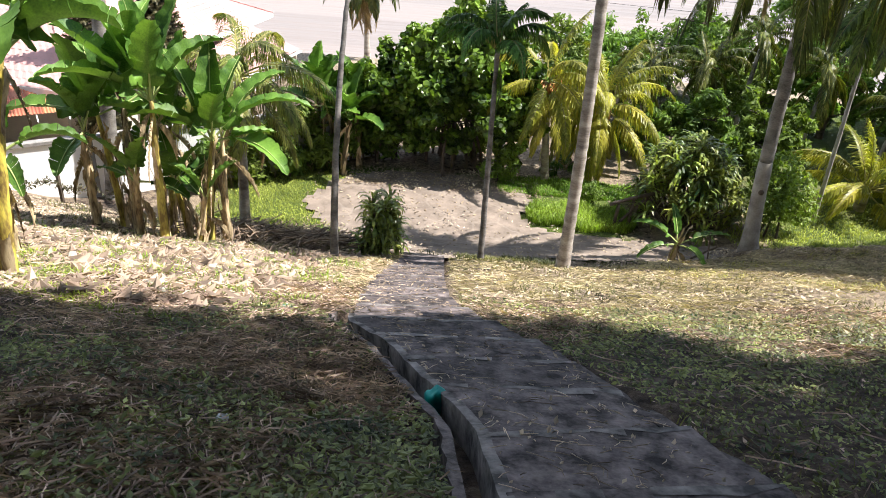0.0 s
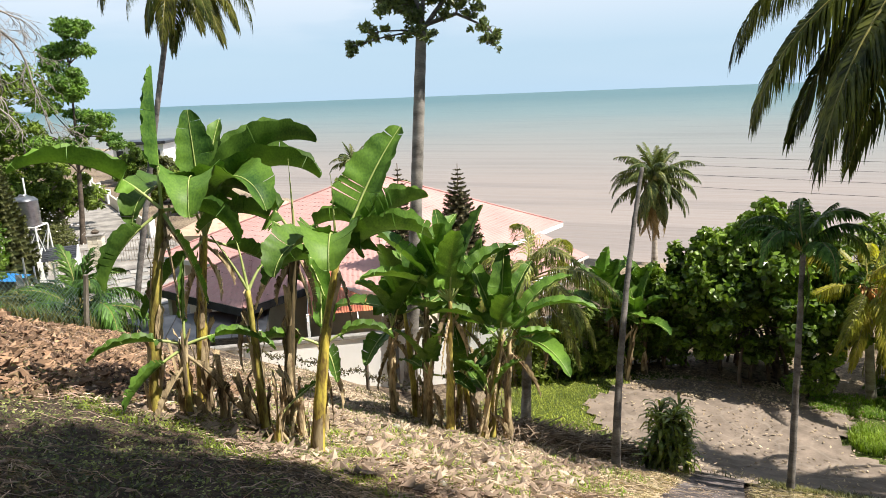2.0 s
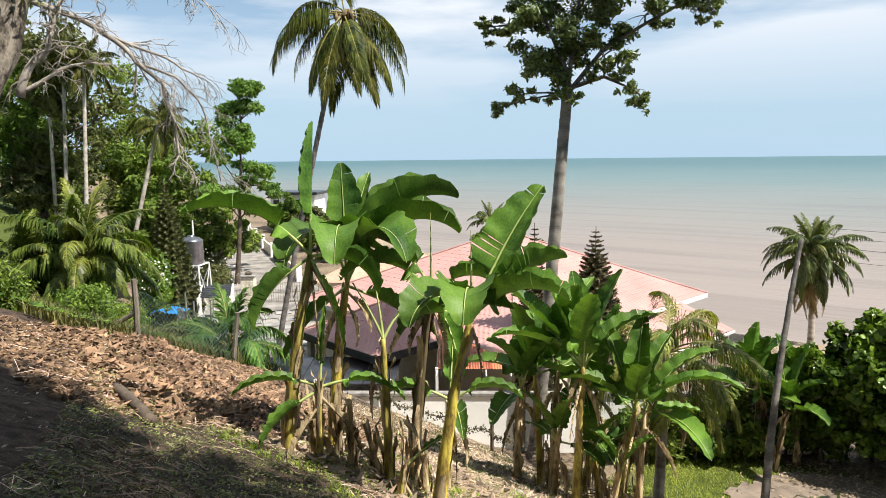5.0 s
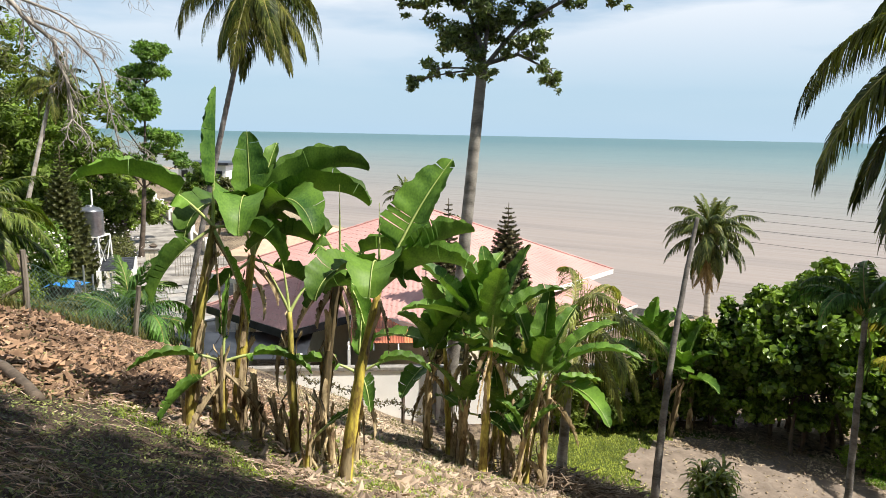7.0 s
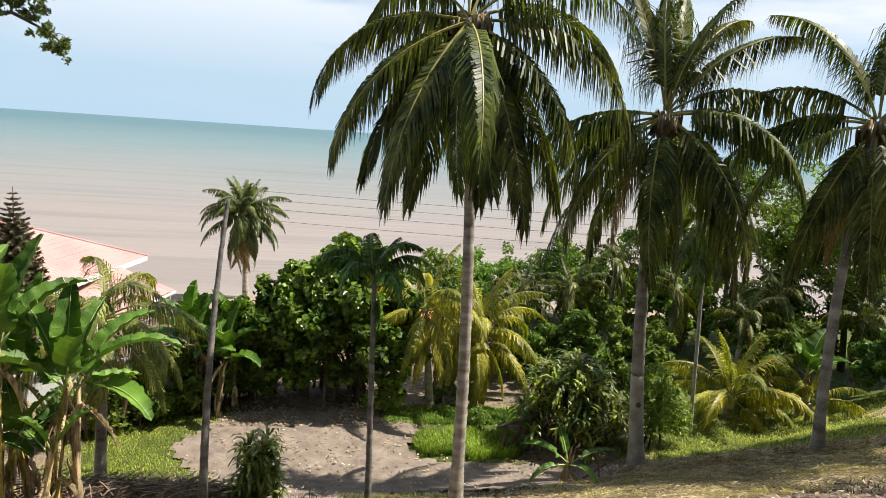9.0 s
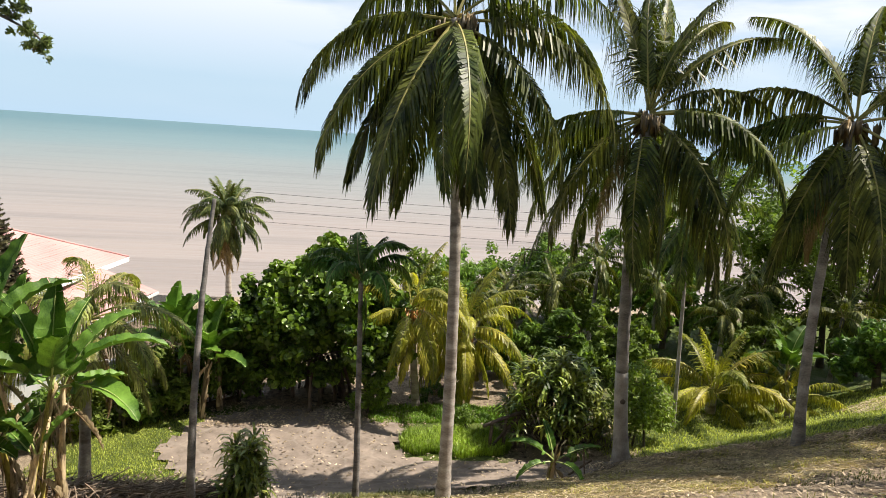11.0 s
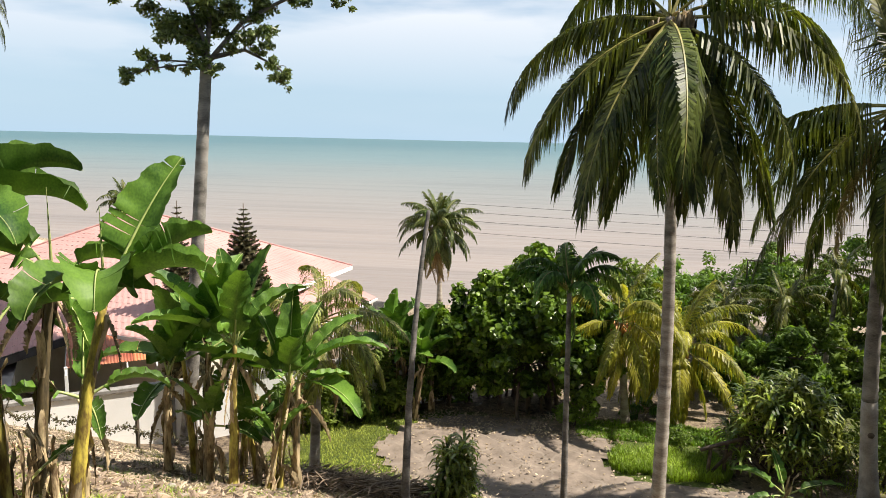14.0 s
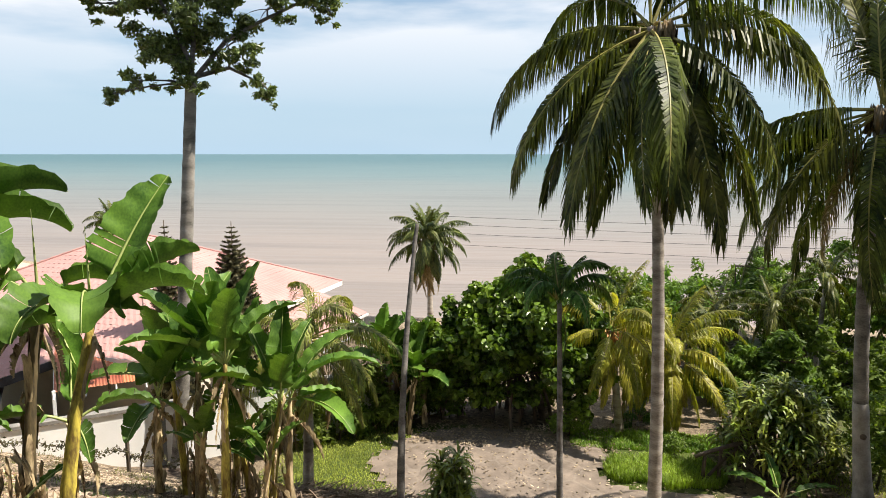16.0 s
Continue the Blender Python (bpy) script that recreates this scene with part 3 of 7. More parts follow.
            e = nor.cross(d0).normalized() * w
            a, b, c = base, base + d0 * ll * 0.2, base + d0 * ll * 0.2 + d1 * ll * 0.4
            t = c + d2 * ll * 0.42
            o = len(geo.v)
            geo.v.extend(tuple(v) for v in (a - e * 0.5, a + e * 0.5, b - e, b + e, c - e * 0.7, c + e * 0.7, t))
            geo.f.extend([(o, o + 1, o + 3, o + 2), (o + 2, o + 3, o + 5, o + 4), (o + 4, o + 5, o + 6)])
            geo.k.extend([0, 0, 0])
    return geo.mesh(name, mats)


FRONDS = {}


def frond_kit(kind, length, leaf_len, pairs, hang, mats, width=0.045):
    """Six fronds of one palm kind, from the spear that stands up to the old ones that hang."""
    rises = [(80, 35), (62, 85), (44, 105), (24, 108), (-6, 76), (-50, 38)]
    FRONDS[kind] = [frond_mesh("frond", length * (0.86, 1, 1.05, 1.05, 1, 0.9)[i], r, f, leaf_len, pairs, hang * (0.4, 0.8, 1.0, 1.1, 1.1, 0.9)[i],
                               mats, 11 * i + len(kind), width) for i, (r, f) in enumerate(rises)]


GREEN, DARK = [M["frond"], M["rachis"]], [M["frond_dark"], M["rachis"]]
YELLOW, DRY = [M["frond_yellow"], M["rachis"]], [M["frond_dry"], M["frond_dry"]]
FRONDS["crown"] = [frond_mesh("frond", ln, r, f, 1.3, 118, h, GREEN, 7 * i + 3, 0.026, 0.15) for i, (ln, r, f, h) in enumerate(
    ((3.8, 80, 48, 1.4), (4.2, 62, 66, 1.9), (4.4, 42, 110, 2.3), (4.5, 22, 105, 2.6), (4.6, 6, 90, 2.6), (4.6, -16, 66, 2.2), (4.5, -42, 42, 1.7), (4.2, -62, 24, 1.4)))]
frond_kit("tall_dry", 4.2, 0.9, 100, 1.6, DRY, 0.018)
frond_kit("young", 3.2, 0.72, 88, 1.25, YELLOW, 0.024)
frond_kit("young_faded", 3.2, 0.78, 84, 0.95, [M["frond_straw"], M["rachis"]], 0.02)
frond_kit("young_green", 3.0, 0.75, 76, 0.9, [M["frond_lush"], M["rachis"]], 0.036)
frond_kit("small", 1.6, 0.56, 60, 1.1, DARK, 0.026)
FRONDS["arched"] = [frond_mesh("frond", ln, r, f, 0.42, 70, h, DARK, 5 * i + 2, 0.026, 0.16) for i, (ln, r, f, h) in enumerate(
    ((0.9, 80, 40, 0.4), (1.6, 72, 105, 0.8), (1.75, 60, 128, 0.9), (1.7, 46, 118, 0.9), (1.5, 8, 80, 1.0), (1.5, -60, 26, 0.9)))]
frond_kit("far", 3.0, 0.8, 60, 1.1, GREEN, 0.04)
frond_kit("shore", 3.0, 0.75, 60, 1.5, [M["frond_olive"], M["rachis"]], 0.042)


def trunk_geo(points, r0, r1, seed, rings=True, flare=1.6, segs=14):
    """A palm trunk: leaf-scar rings, a flared foot, slight wander."""
    rng = random.Random(seed)
    pts = [Vector(p) for p in points]
    dense, radii = [], []
    total = sum((b - a).length for a, b in zip(pts, pts[1:]))
    run = 0.0
    for a, b in zip(pts, pts[1:]):
        k = max(2, int((b - a).length / 0.11))
        for i in range(k):
            dense.append(a.lerp(b, i / k) + Vector((rng.uniform(-1, 1), rng.uniform(-1, 1), 0)) * 0.004)
            s = (run + (b - a).length * i / k) / total
            r = r0 + (r1 - r0) * s
            r *= 1 + (flare - 1) * math.exp(-s * total / 0.45)
            radii.append(r * (1.035 if rings and len(dense) % 2 else 0.985))
        run += (b - a).length
    dense.append(pts[-1])
    radii.append(r1)
    return Geo().add(*tube(dense, radii, segs, 0.025, seed))


def bezier(a, b, c, n=10):
    a, b, c = Vector(a), Vector(b), Vector(c)
    return [a * (1 - s) ** 2 + b * 2 * s * (1 - s) + c * s * s for s in (i / n for i in range(n + 1))]


def palm(name, label, base, hub, r0, r1, kind, counts, seed, bow=(0, 0, 0), nuts=0, nut_mat="coconut", trunk="trunk_palm", scale=1.0,
         old="", olds=0, turn=0.0, category="palm tree", group="", flare=1.6, fronds=()):
    """A palm: trunk from base to hub, fronds by counts from the spear to the lowest ring, nuts under the crown."""
    rng = random.Random(seed)
    base, hub = Vector(base), Vector(hub)
    t = thing(name, label, category, base, group=group)
    top = hub - base
    mid = top * 0.5 + Vector(bow)
    part("trunk", trunk_geo(bezier((0, 0, -0.25), mid, top), r0, r1, seed, flare=flare), M[trunk], t, smooth=True)
    order = []
    for ring, c in enumerate(counts):
        for k in range(c):
            order.append((ring, 360 * (k + 0.5 * (ring % 2)) / max(c, 1) + rng.uniform(-16, 16) + 37 * ring + turn))
    order += [(ring, az + turn + rng.uniform(-4, 4)) for ring, az in fronds]
    for ring, az in order:
        m = pose(*(top + Vector((0, 0, 0.1 - 0.035 * ring))), 0, 0, az) @ pose(0.05, 0, 0, rng.uniform(-16, 16), rng.uniform(-9, 9), 0)
        part("frond", FRONDS[kind][ring], None, t, m=m @ Matrix.Scale(scale * rng.uniform(0.88, 1.08), 4))
    for k in range(olds):
        m = pose(*(top + Vector((0, 0, -0.2))), 0, 0, 360 * k / olds + rng.uniform(-20, 20)) @ pose(0.06, 0, 0, rng.uniform(-25, 25), 18, 0)
        part("dead_frond", FRONDS[old][5], None, t, "dry brown hanging frond", m=m @ Matrix.Scale(scale * rng.uniform(0.7, 0.95), 4))
    for k in range(7 if fronds else 0):
        a, r = rng.uniform(0, 6.283), rng.uniform(0.3, 0.6)
        q = top + Vector((0, 0, -0.1))
        part("flower_stalk", Geo().add(*tube(curve(q, q + Vector((math.cos(a) * r, math.sin(a) * r, rng.uniform(-0.5, 0.1))), (0, 0, 0.18), 6), [0.022, 0.02, 0.018, 0.016, 0.012, 0.01, 0.006], 5)), M["frond_dry"], t, "dry tan flower stalk")
    if nuts:
        for k in range(nuts):
            a = rng.uniform(0, 2 * math.pi)
            r = rng.uniform(0.2, 0.5) * scale
            bm = bmesh.new()
            bmesh.ops.create_icosphere(bm, subdivisions=2, radius=rng.uniform(0.08, 0.115) * scale)
            for v in bm.verts:
                v.co.z *= 1.25
            v = [p.co + top + Vector((math.cos(a) * r, math.sin(a) * r, rng.uniform(-0.55, 0.02) * scale)) for p in bm.verts]
            bm.verts.index_update()
            f = [tuple(p.index for p in q.verts) for q in bm.faces]
            bm.free()
            part("coconut", Geo().add(v, f), M[nut_mat], t, smooth=True)
    return t


def banana_leaf(base, azim, rise, length, width, bend, fold, tatter, seed, stalk=0.3, twist=0.0):
    """A banana leaf: grooved stalk and midrib, two blade halves with torn edges, in its plant's frame."""
    rng = random.Random(seed)
    n = 26
    a = radians(azim)
    out = Vector((math.cos(a), math.sin(a), 0))
    pts, p = [Vector(base)], Vector(base)
    for i in range(n):
        s = (i + 0.5) / n
        e = radians(rise - bend * s ** 1.6)
        p = p + (out * math.cos(e) + Vector((0, 0, 1)) * math.sin(e)) * ((length + stalk) / n)
        pts.append(p.copy())
    geo = Geo()
    geo.add(*tube(pts, [max(0.004, 0.026 * (1 - 0.95 * i / n)) for i in range(n + 1)], 5, caps=False), 1)
    across0 = Vector((0, 0, 1)).cross(out)
    s0 = stalk / (length + stalk)
    for side in (-1, 1):
        cuts, last = [], 0.0
        k = s0
        while k < 0.985:
            torn = rng.random() < tatter
            k += rng.uniform(0.03, 0.08) if torn else rng.uniform(0.2, 0.45)
            cuts.append(min(k, 0.99))
        start = s0
        for cut in cuts:
            rows = []
            slack = rng.uniform(0.0, 0.35) * tatter
            m = max(2, int((cut - start) / 0.022))
            gap = 0.002 + 0.012 * tatter
            for i in range(m + 1):
                s = start + (cut - start) * i / m
                sb = min(s, 0.9999) * n
                j = int(sb)
                c = pts[j].lerp(pts[j + 1], sb - j)
                tan = (pts[j + 1] - pts[j]).normalized()
                up = tan.cross(across0 * -1).normalized()
                if up.z < 0 and rise > 0 and s < 0.3:
                    up = -up
                u = (s - s0) / (1 - s0)
                w = width * (math.sin(math.pi * min(1.0, u ** 0.62)) ** 0.55 if u < 0.999 else 0.0) * 0.5
                w = max(w * (1 + 0.05 * math.sin(33 * s + 2 * side + seed) + 0.04 * math.sin(71 * s + seed)), 0.004)
                lo = 0.0
                if i == 0:
                    lo = gap
                if i == m:
                    lo = -gap
                th = radians(twist)
                ax = (across0 * math.cos(th) + up * math.sin(th)).normalized()
                un = (up * math.cos(th) - across0 * math.sin(th)).normalized()
                rowp = []
                for q in (0.0, 0.34, 0.68, 1.0):
                    f = radians(fold) + q * (0.3 + slack)
                    off = ax * side * math.cos(f) * w * q - un * math.sin(f) * w * q + un * 0.02
                    rowp.append(c + off + tan * (lo * q * length + 0.10 * w * q) + un * (0.014 * math.sin(46 * s + side + seed) * q + 0.006 * math.sin(130 * s) * q))
                rows.append(rowp)
            o = len(geo.v)
            for r in rows:
                geo.v.extend(tuple(v) for v in r)
            for i in range(m):
                for q in range(3):
                    x = o + i * 4 + q
                    geo.f.append((x, x + 1, x + 5, x + 4))
                    geo.k.append(0)
            start = cut
    return geo


def banana(base, height, lean, leaves, seed, label, face=0.0, r=0.12, dead=2, stem="banana_stem", group="banana plants on the slope", peel=11):
    """A banana plant: sheathed stem, leaves given as (azimuth, rise, length, width, bend, fold, tatter), dry hanging leaves below."""
    rng = random.Random(seed)
    t = thing("banana_plant", label, "banana plant", base, face, group)
    top = Vector((lean[0], lean[1], height))
    pts = bezier((0, 0, -0.2), Vector((lean[0] * 0.3, lean[1] * 0.3, height * 0.5)), top, 16)
    g = Geo().add(*tube(pts, [r * (1.25 - 0.72 * (i / 16)) * (1 + 0.05 * (i % 3 - 1)) for i in range(17)], 10, 0.06, seed))
    part("stem", g, M[stem], t, smooth=True)
    # dry sheaths wrap the stem and peel away at their tops
    for k in range(peel):
        u = 0.04 + 0.86 * (k + rng.uniform(-0.4, 0.4)) / peel
        i0 = int(max(0, u) * 16)
        a = rng.uniform(0, 2 * math.pi)
        span, ln = rng.uniform(0.8, 1.7), rng.uniform(0.35, 0.8)
        sh = Geo()
        for j in range(6):
            c = Vector(pts[min(16, i0)]) + (Vector(pts[min(16, i0 + 1)]) - Vector(pts[max(0, i0 - 1)])).normalized() * ln * j / 5
            rr = r * (1.25 - 0.72 * min(1.0, u + ln * j / 5 / height)) * 1.06 + 0.012 + 0.13 * rng.random() * (j / 5) ** 2
            wd = span * (1 - 0.55 * (j / 5) ** 2)
            for q in range(5):
                b = a + wd * (q / 4 - 0.5)
                sh.v.append((c.x + math.cos(b) * rr, c.y + math.sin(b) * rr, c.z + (0.05 * rng.uniform(-1, 1) if j in (0, 5) else 0)))
        for j in range(5):
            for q in range(4):
                o = j * 5 + q
                sh.f.append((o, o + 1, o + 6, o + 5))
                sh.k.append(0)
        part("sheath", sh, M["banana_dry"], t, "dry brown peeling leaf sheath", smooth=True)
    for k, lf in enumerate(leaves):
        az, rise, ln, wd, bend, fold, tat = lf[:7]
        geo = banana_leaf(top + Vector((0, 0, -0.06 * k / max(1, len(leaves)))), az, rise, ln, wd, bend, fold, tat, seed * 31 + k, twist=lf[7] if len(lf) > 7 else 0, stalk=lf[8] if len(lf) > 8 else 0.3)
        part("leaf", geo, [M["banana_leaf"], M["banana_rib"]], t, smooth=True)
    for k in range(dead):
        geo = banana_leaf(top + Vector((0, 0, -0.15 - 0.1 * k)), rng.uniform(0, 360), rng.uniform(-62, -40), rng.uniform(0.6, 1.3), 0.2, rng.uniform(25, 45), 65, 0.85, seed * 17 + k, 0.12)
        part("dead_leaf", geo, [M["banana_dry"], M["banana_dry"]], t, "dry brown hanging leaf", smooth=True)
    return t


def random_leaves(rng, n, size, steep=0):
    """A fan of banana leaves for a plant in a grove."""
    out = []
    for k in range(n):
        rise = rng.uniform(38 + steep, 85) if k < n * 0.6 else rng.uniform(0, 40)
        out.append((360 * k * 0.382 + rng.uniform(-20, 20), rise, size * rng.uniform(0.75, 1.1), size * rng.uniform(0.38, 0.48), rng.uniform(30, 100) - steep, rng.uniform(2, 16), rng.uniform(0.05, 0.45)))
    return out


def leaf_cloud(clumps, count, size, seed, hollow=0.55, shape="leaf", flat=0.35):
    """Many small leaves over clumps (x, y, z, radius, squash): each a folded blade of its own, on the outside more than inside."""
    rng = np.random.default_rng(seed)
    cl = np.array([(c + (1.0,))[:5] if len(c) == 4 else c for c in [tuple(c) for c in clumps]], float)
    wgt = cl[:, 3] ** 2
    pick = rng.choice(len(cl), count, p=wgt / wgt.sum())
    d = rng.normal(size=(count, 3))
    d /= np.linalg.norm(d, axis=1, keepdims=True)
    rad = cl[pick, 3] * (hollow + (1 - hollow) * rng.random(count) ** 0.6)
    lump = 1 + 0.22 * np.sin(5 * d[:, 0] + pick) * np.sin(4 * d[:, 1] + 2 * pick) + 0.12 * np.sin(9 * d[:, 2] + pick)
    c = cl[pick, :3] + d * (rad * lump)[:, None] * np.stack([np.ones(count), np.ones(count), cl[pick, 4]], -1)
    nor = d * (1 - flat) + rng.normal(size=(count, 3)) * 0.55 + np.array([0, 0, flat])
    nor /= np.linalg.norm(nor, axis=1, keepdims=True)
    a = np.cross(nor, rng.normal(size=(count, 3)))
    a /= np.linalg.norm(a, axis=1, keepdims=True)
    b = np.cross(nor, a)
    s = size * rng.uniform(0.6, 1.25, count)[:, None]
    if shape == "round":
        ring = [(math.cos(t) * 0.55, math.sin(t) * 0.5) for t in (0, 1.05, 2.1, 3.14, 4.19, 5.24)]
    else:
        ring = [(-0.6, 0), (-0.1, -0.26), (0.6, 0), (-0.1, 0.26)]
    k = len(ring)
    v = np.stack([c + a * s * u + b * s * w - nor * s * (0.12 if abs(w) > 0.1 else 0.0) for u, w in ring], 1).reshape(-1, 3)
    f = (np.arange(count)[:, None] * k + np.arange(k)).tolist()
    g = Geo()
    g.v, g.f, g.k = v.tolist(), f, [0] * count
    return g


def tree(name, label, base, clumps, leaf_mat, count, leaf_size, trunk_r, seed, bark="trunk_dark", category="tree", shape="leaf", fork=None, hollow=0.5, stems=1, group="", crown="crown", paths=(), limb_bark="", limb=0.46, twigs=0.26, leafy=None, apart=0.25):
    """A tree: tapered trunk, a limb to each clump, a crown of many small leaves with gaps. paths: limbs drawn out by their points."""
    rng = random.Random(seed)
    base = Vector(base)
    t = thing(name, label, category, base, group=group)
    loc = [tuple(Vector(c[:3]) - base) + tuple(c[3:]) for c in clumps]
    low = min(c[2] - c[3] for c in loc)
    top = max(c[2] for c in loc)
    mean = Vector((sum(c[0] for c in loc), sum(c[1] for c in loc), 0)) / len(loc)
    fk = Vector(fork) - base if fork else Vector((mean.x * 0.5, mean.y * 0.5, max(0.3, low * 0.8, top * 0.35)))
    lead = [fk, fk.lerp(Vector((mean.x, mean.y, top)), 0.5) + Vector((rng.uniform(-0.1, 0.1), rng.uniform(-0.1, 0.1), 0)), Vector((mean.x, mean.y, top))]
    for k in range(stems):
        o = Vector((rng.uniform(-1, 1), rng.uniform(-1, 1), 0)) * (0.0 if stems == 1 else apart * stems ** 0.5)
        part("trunk", trunk_geo(bezier(o + Vector((0, 0, -0.3)), fk * 0.5 + o + Vector((rng.uniform(-0.15, 0.15), rng.uniform(-0.15, 0.15), 0)), fk + o * 0.5), trunk_r, trunk_r * 0.7, seed + k, rings=False, flare=1.5), M[bark], t, smooth=True)
    draw = [[Vector(q) - base for q in pth] for pth in paths] or [lead]
    for pth in draw:
        dense = [q for a_, b_ in zip(pth, pth[1:]) for q in curve(a_, b_, (0, 0, 0), 4)[:-1]] + [pth[-1]]
        n = len(dense) - 1
        part("limb", Geo().add(*tube(dense, [trunk_r * limb * (1 - 0.85 * i / n) + 0.01 for i in range(n + 1)], 7, 0.08, seed)), M[limb_bark or bark], t, smooth=True)
    spine = [q for pth in draw for a_, b_ in zip(pth, pth[1:]) for q in (a_, a_.lerp(b_, 0.5), b_)]
    for c in loc:
        e = Vector(c[:3])
        s0 = min(spine, key=lambda q: (q - e).length + (1.5 * c[3] if q.z > e.z else 0))
        g = Geo().add(*tube(curve(s0, e, (rng.uniform(-0.1, 0.1), rng.uniform(-0.1, 0.1), 0.04 * (e - s0).length), 5), [trunk_r * twigs * (1 - 0.75 * i / 5) + 0.006 for i in range(6)], 5, 0.1, seed))
        for _ in range(4):
            d = Vector((rng.gauss(0, 1), rng.gauss(0, 1), rng.gauss(0, 0.6))).normalized() * c[3] * 0.9
            g.add(*tube(curve(e - (e - s0) * 0.2, e + d, (0, 0, 0.05), 4), [trunk_r * twigs * f + 0.003 for f in (0.5, 0.38, 0.27, 0.19, 0.05)], 4))
        part("branch", g, M[limb_bark or bark], t, smooth=True)
    if leafy:
        loc = [tuple(Vector(c[:3]) - base) + tuple(c[3:]) for c in leafy]
    part(crown, leaf_cloud(loc, count, leaf_size, seed, hollow, shape), M[leaf_mat], t)
    return t


# ---- large structure: path, yard, lane, wall, house ----
def view_frame(x, y):
    """Degrees by which a thing at this place is turned to have its own x across the line from the head of the steps."""
    return math.degrees(math.atan2(-x, y))


def make_path():
    """Old concrete steps: long sloping treads with low risers, a drain with its kerb down one side."""
    t = thing("stepped_path", "old grey concrete garden steps with a side drain, strewn with twigs", "steps", (0, 0, 0), kind="structure")
    rng = random.Random(5)
    y = -2.4
    while y < 14.8:
        run = rng.uniform(0.74, 0.86)
        y2 = min(y + run, 14.9)
        (l0, r0), (l1, r1) = path_edges(y), path_edges(y2)
        z0, z1 = gz(0, y) - 0.03, gz(0, y2) - 0.03
        if y < -1.5:
            z0 = gz(0, -1.5) - 0.06
        front = z1 + 0.11 if y2 < 14.8 else z1
        skew = 0.10 * (1 if y > 3 else 2)
        g = Geo()
        nx = 6
        top, bot = [], []
        for i, (yy, l, r, z) in enumerate(((y, l0, r0, z0), (y2, l1, r1, front))):
            for k in range(nx + 1):
                s = k / nx
                top.append((l + (r - l) * s, yy + skew * (s - 0.3), z + rng.uniform(-0.008, 0.008)))
                bot.append((l + (r - l) * s, yy + skew * (s - 0.3), z - 0.42))
        v = top + bot
        w = nx + 1
        f = [(k, k + 1, w + k + 1, w + k) for k in range(nx)]
        f += [(w + k, w + k + 1, 3 * w + k + 1, 3 * w + k) for k in range(nx)]
        f += [(0, w, 3 * w, 2 * w), (w - 1, 3 * w - 1, 4 * w - 1, 2 * w - 1)]
        f += [(k + 1, k, 2 * w + k, 2 * w + k + 1) for k in range(nx)]
        g.add(v, f)
        st = part("step", g, M["concrete_path"], t)
        nose = Geo()
        for k in range(nx):
            a, b = Vector(top[w + k]), Vector(top[w + k + 1])
            d0, d1 = rng.uniform(0.01, 0.12), rng.uniform(0.01, 0.12)
            if rng.random() < 0.72:
                up = Vector((0, 0, 0.004))
                slope = Vector((0, -1, (z0 - front) / (y2 - y) * 1.0))
                nose.add([a + slope * d0 + up, b + slope * d1 + up, b + up, a + up, a + Vector((0, 0.006, -0.03)), b + Vector((0, 0.006, -0.03))], [(0, 1, 2, 3), (3, 2, 5, 4)])
        if nose.v:
            part("nosing", nose, M["step_edge"], st, "worn pale step edge")
        y = y2
    # the steps' cast side wall, along the drain
    side = Geo()
    for i in range(56):
        yy = -2.3 + i * 0.16
        l, _ = path_edges(yy)
        z = gz(0, yy) + 0.045 + 0.012 * math.sin(2.1 * i) + 0.01 * math.sin(0.7 * i)
        side.v.extend([(l - 0.055 - 0.008 * math.sin(1.3 * i), yy, z - 0.45), (l - 0.045, yy, z), (l + 0.03, yy, z + 0.008), (l + 0.03, yy, z - 0.45)])
    for i in range(55):
        for k in range(3):
            a = i * 4 + k
            side.f.append((a, a + 4, a + 5, a + 1))
            side.k.append(0)
    part("side_wall", side, M["step_edge"], t, "pale cast edge of the steps")
    # drain kerb beside the steps
    kerb = Geo()
    rows = []
    for i in range(60):
        yy = -2.4 + i * 0.16
        l, _ = path_edges(yy)
        z = gz(l, yy) + 0.0
        rows.append([(l - 0.27, yy, z - 0.3), (l - 0.27 + 0.012 * math.sin(3 * i), yy, z + 0.02), (l - 0.2, yy, z + 0.02 + 0.014 * math.sin(1.9 * i)), (l - 0.2, yy, z - 0.3)])
    for r in rows:
        kerb.v.extend(r)
    for i in range(len(rows) - 1):
        for k in range(3):
            a = i * 4 + k
            kerb.f.append((a, a + 4, a + 5, a + 1))
            kerb.k.append(0)
    part("drain_kerb", kerb, M["concrete_path"], t)
    right = Geo()
    for i in range(34):
        yy = -2.0 + i * 0.25
        _, r = path_edges(yy)
        z = gz(r, yy) + 0.02 + 0.015 * math.sin(2.3 * i)
        right.v.extend([(r - 0.02, yy, z - 0.2), (r - 0.02, yy, z), (r + 0.13 + 0.015 * math.sin(1.7 * i), yy, z), (r + 0.15, yy, z - 0.2)])
    for i in range(33):
        for k in range(3):
            a = i * 4 + k
            right.f.append((a + 1, a + 5, a + 4, a))
            right.k.append(0)
    part("edge_kerb", right, M["concrete_path"], t)


make_path()


def make_drive():
    """The yard's concrete, one slab with an uneven edge."""
    bm = bmesh.new()
    rng = random.Random(3)
    ring = []
    pts = DRIVE
    for i, p in enumerate(pts):
        q = pts[(i + 1) % len(pts)]
        for k in range(5):
            s = k / 5
            x, y = p[0] + (q[0] - p[0]) * s + rng.uniform(-0.07, 0.07), p[1] + (q[1] - p[1]) * s + rng.uniform(-0.07, 0.07)
            ring.append((x, y))
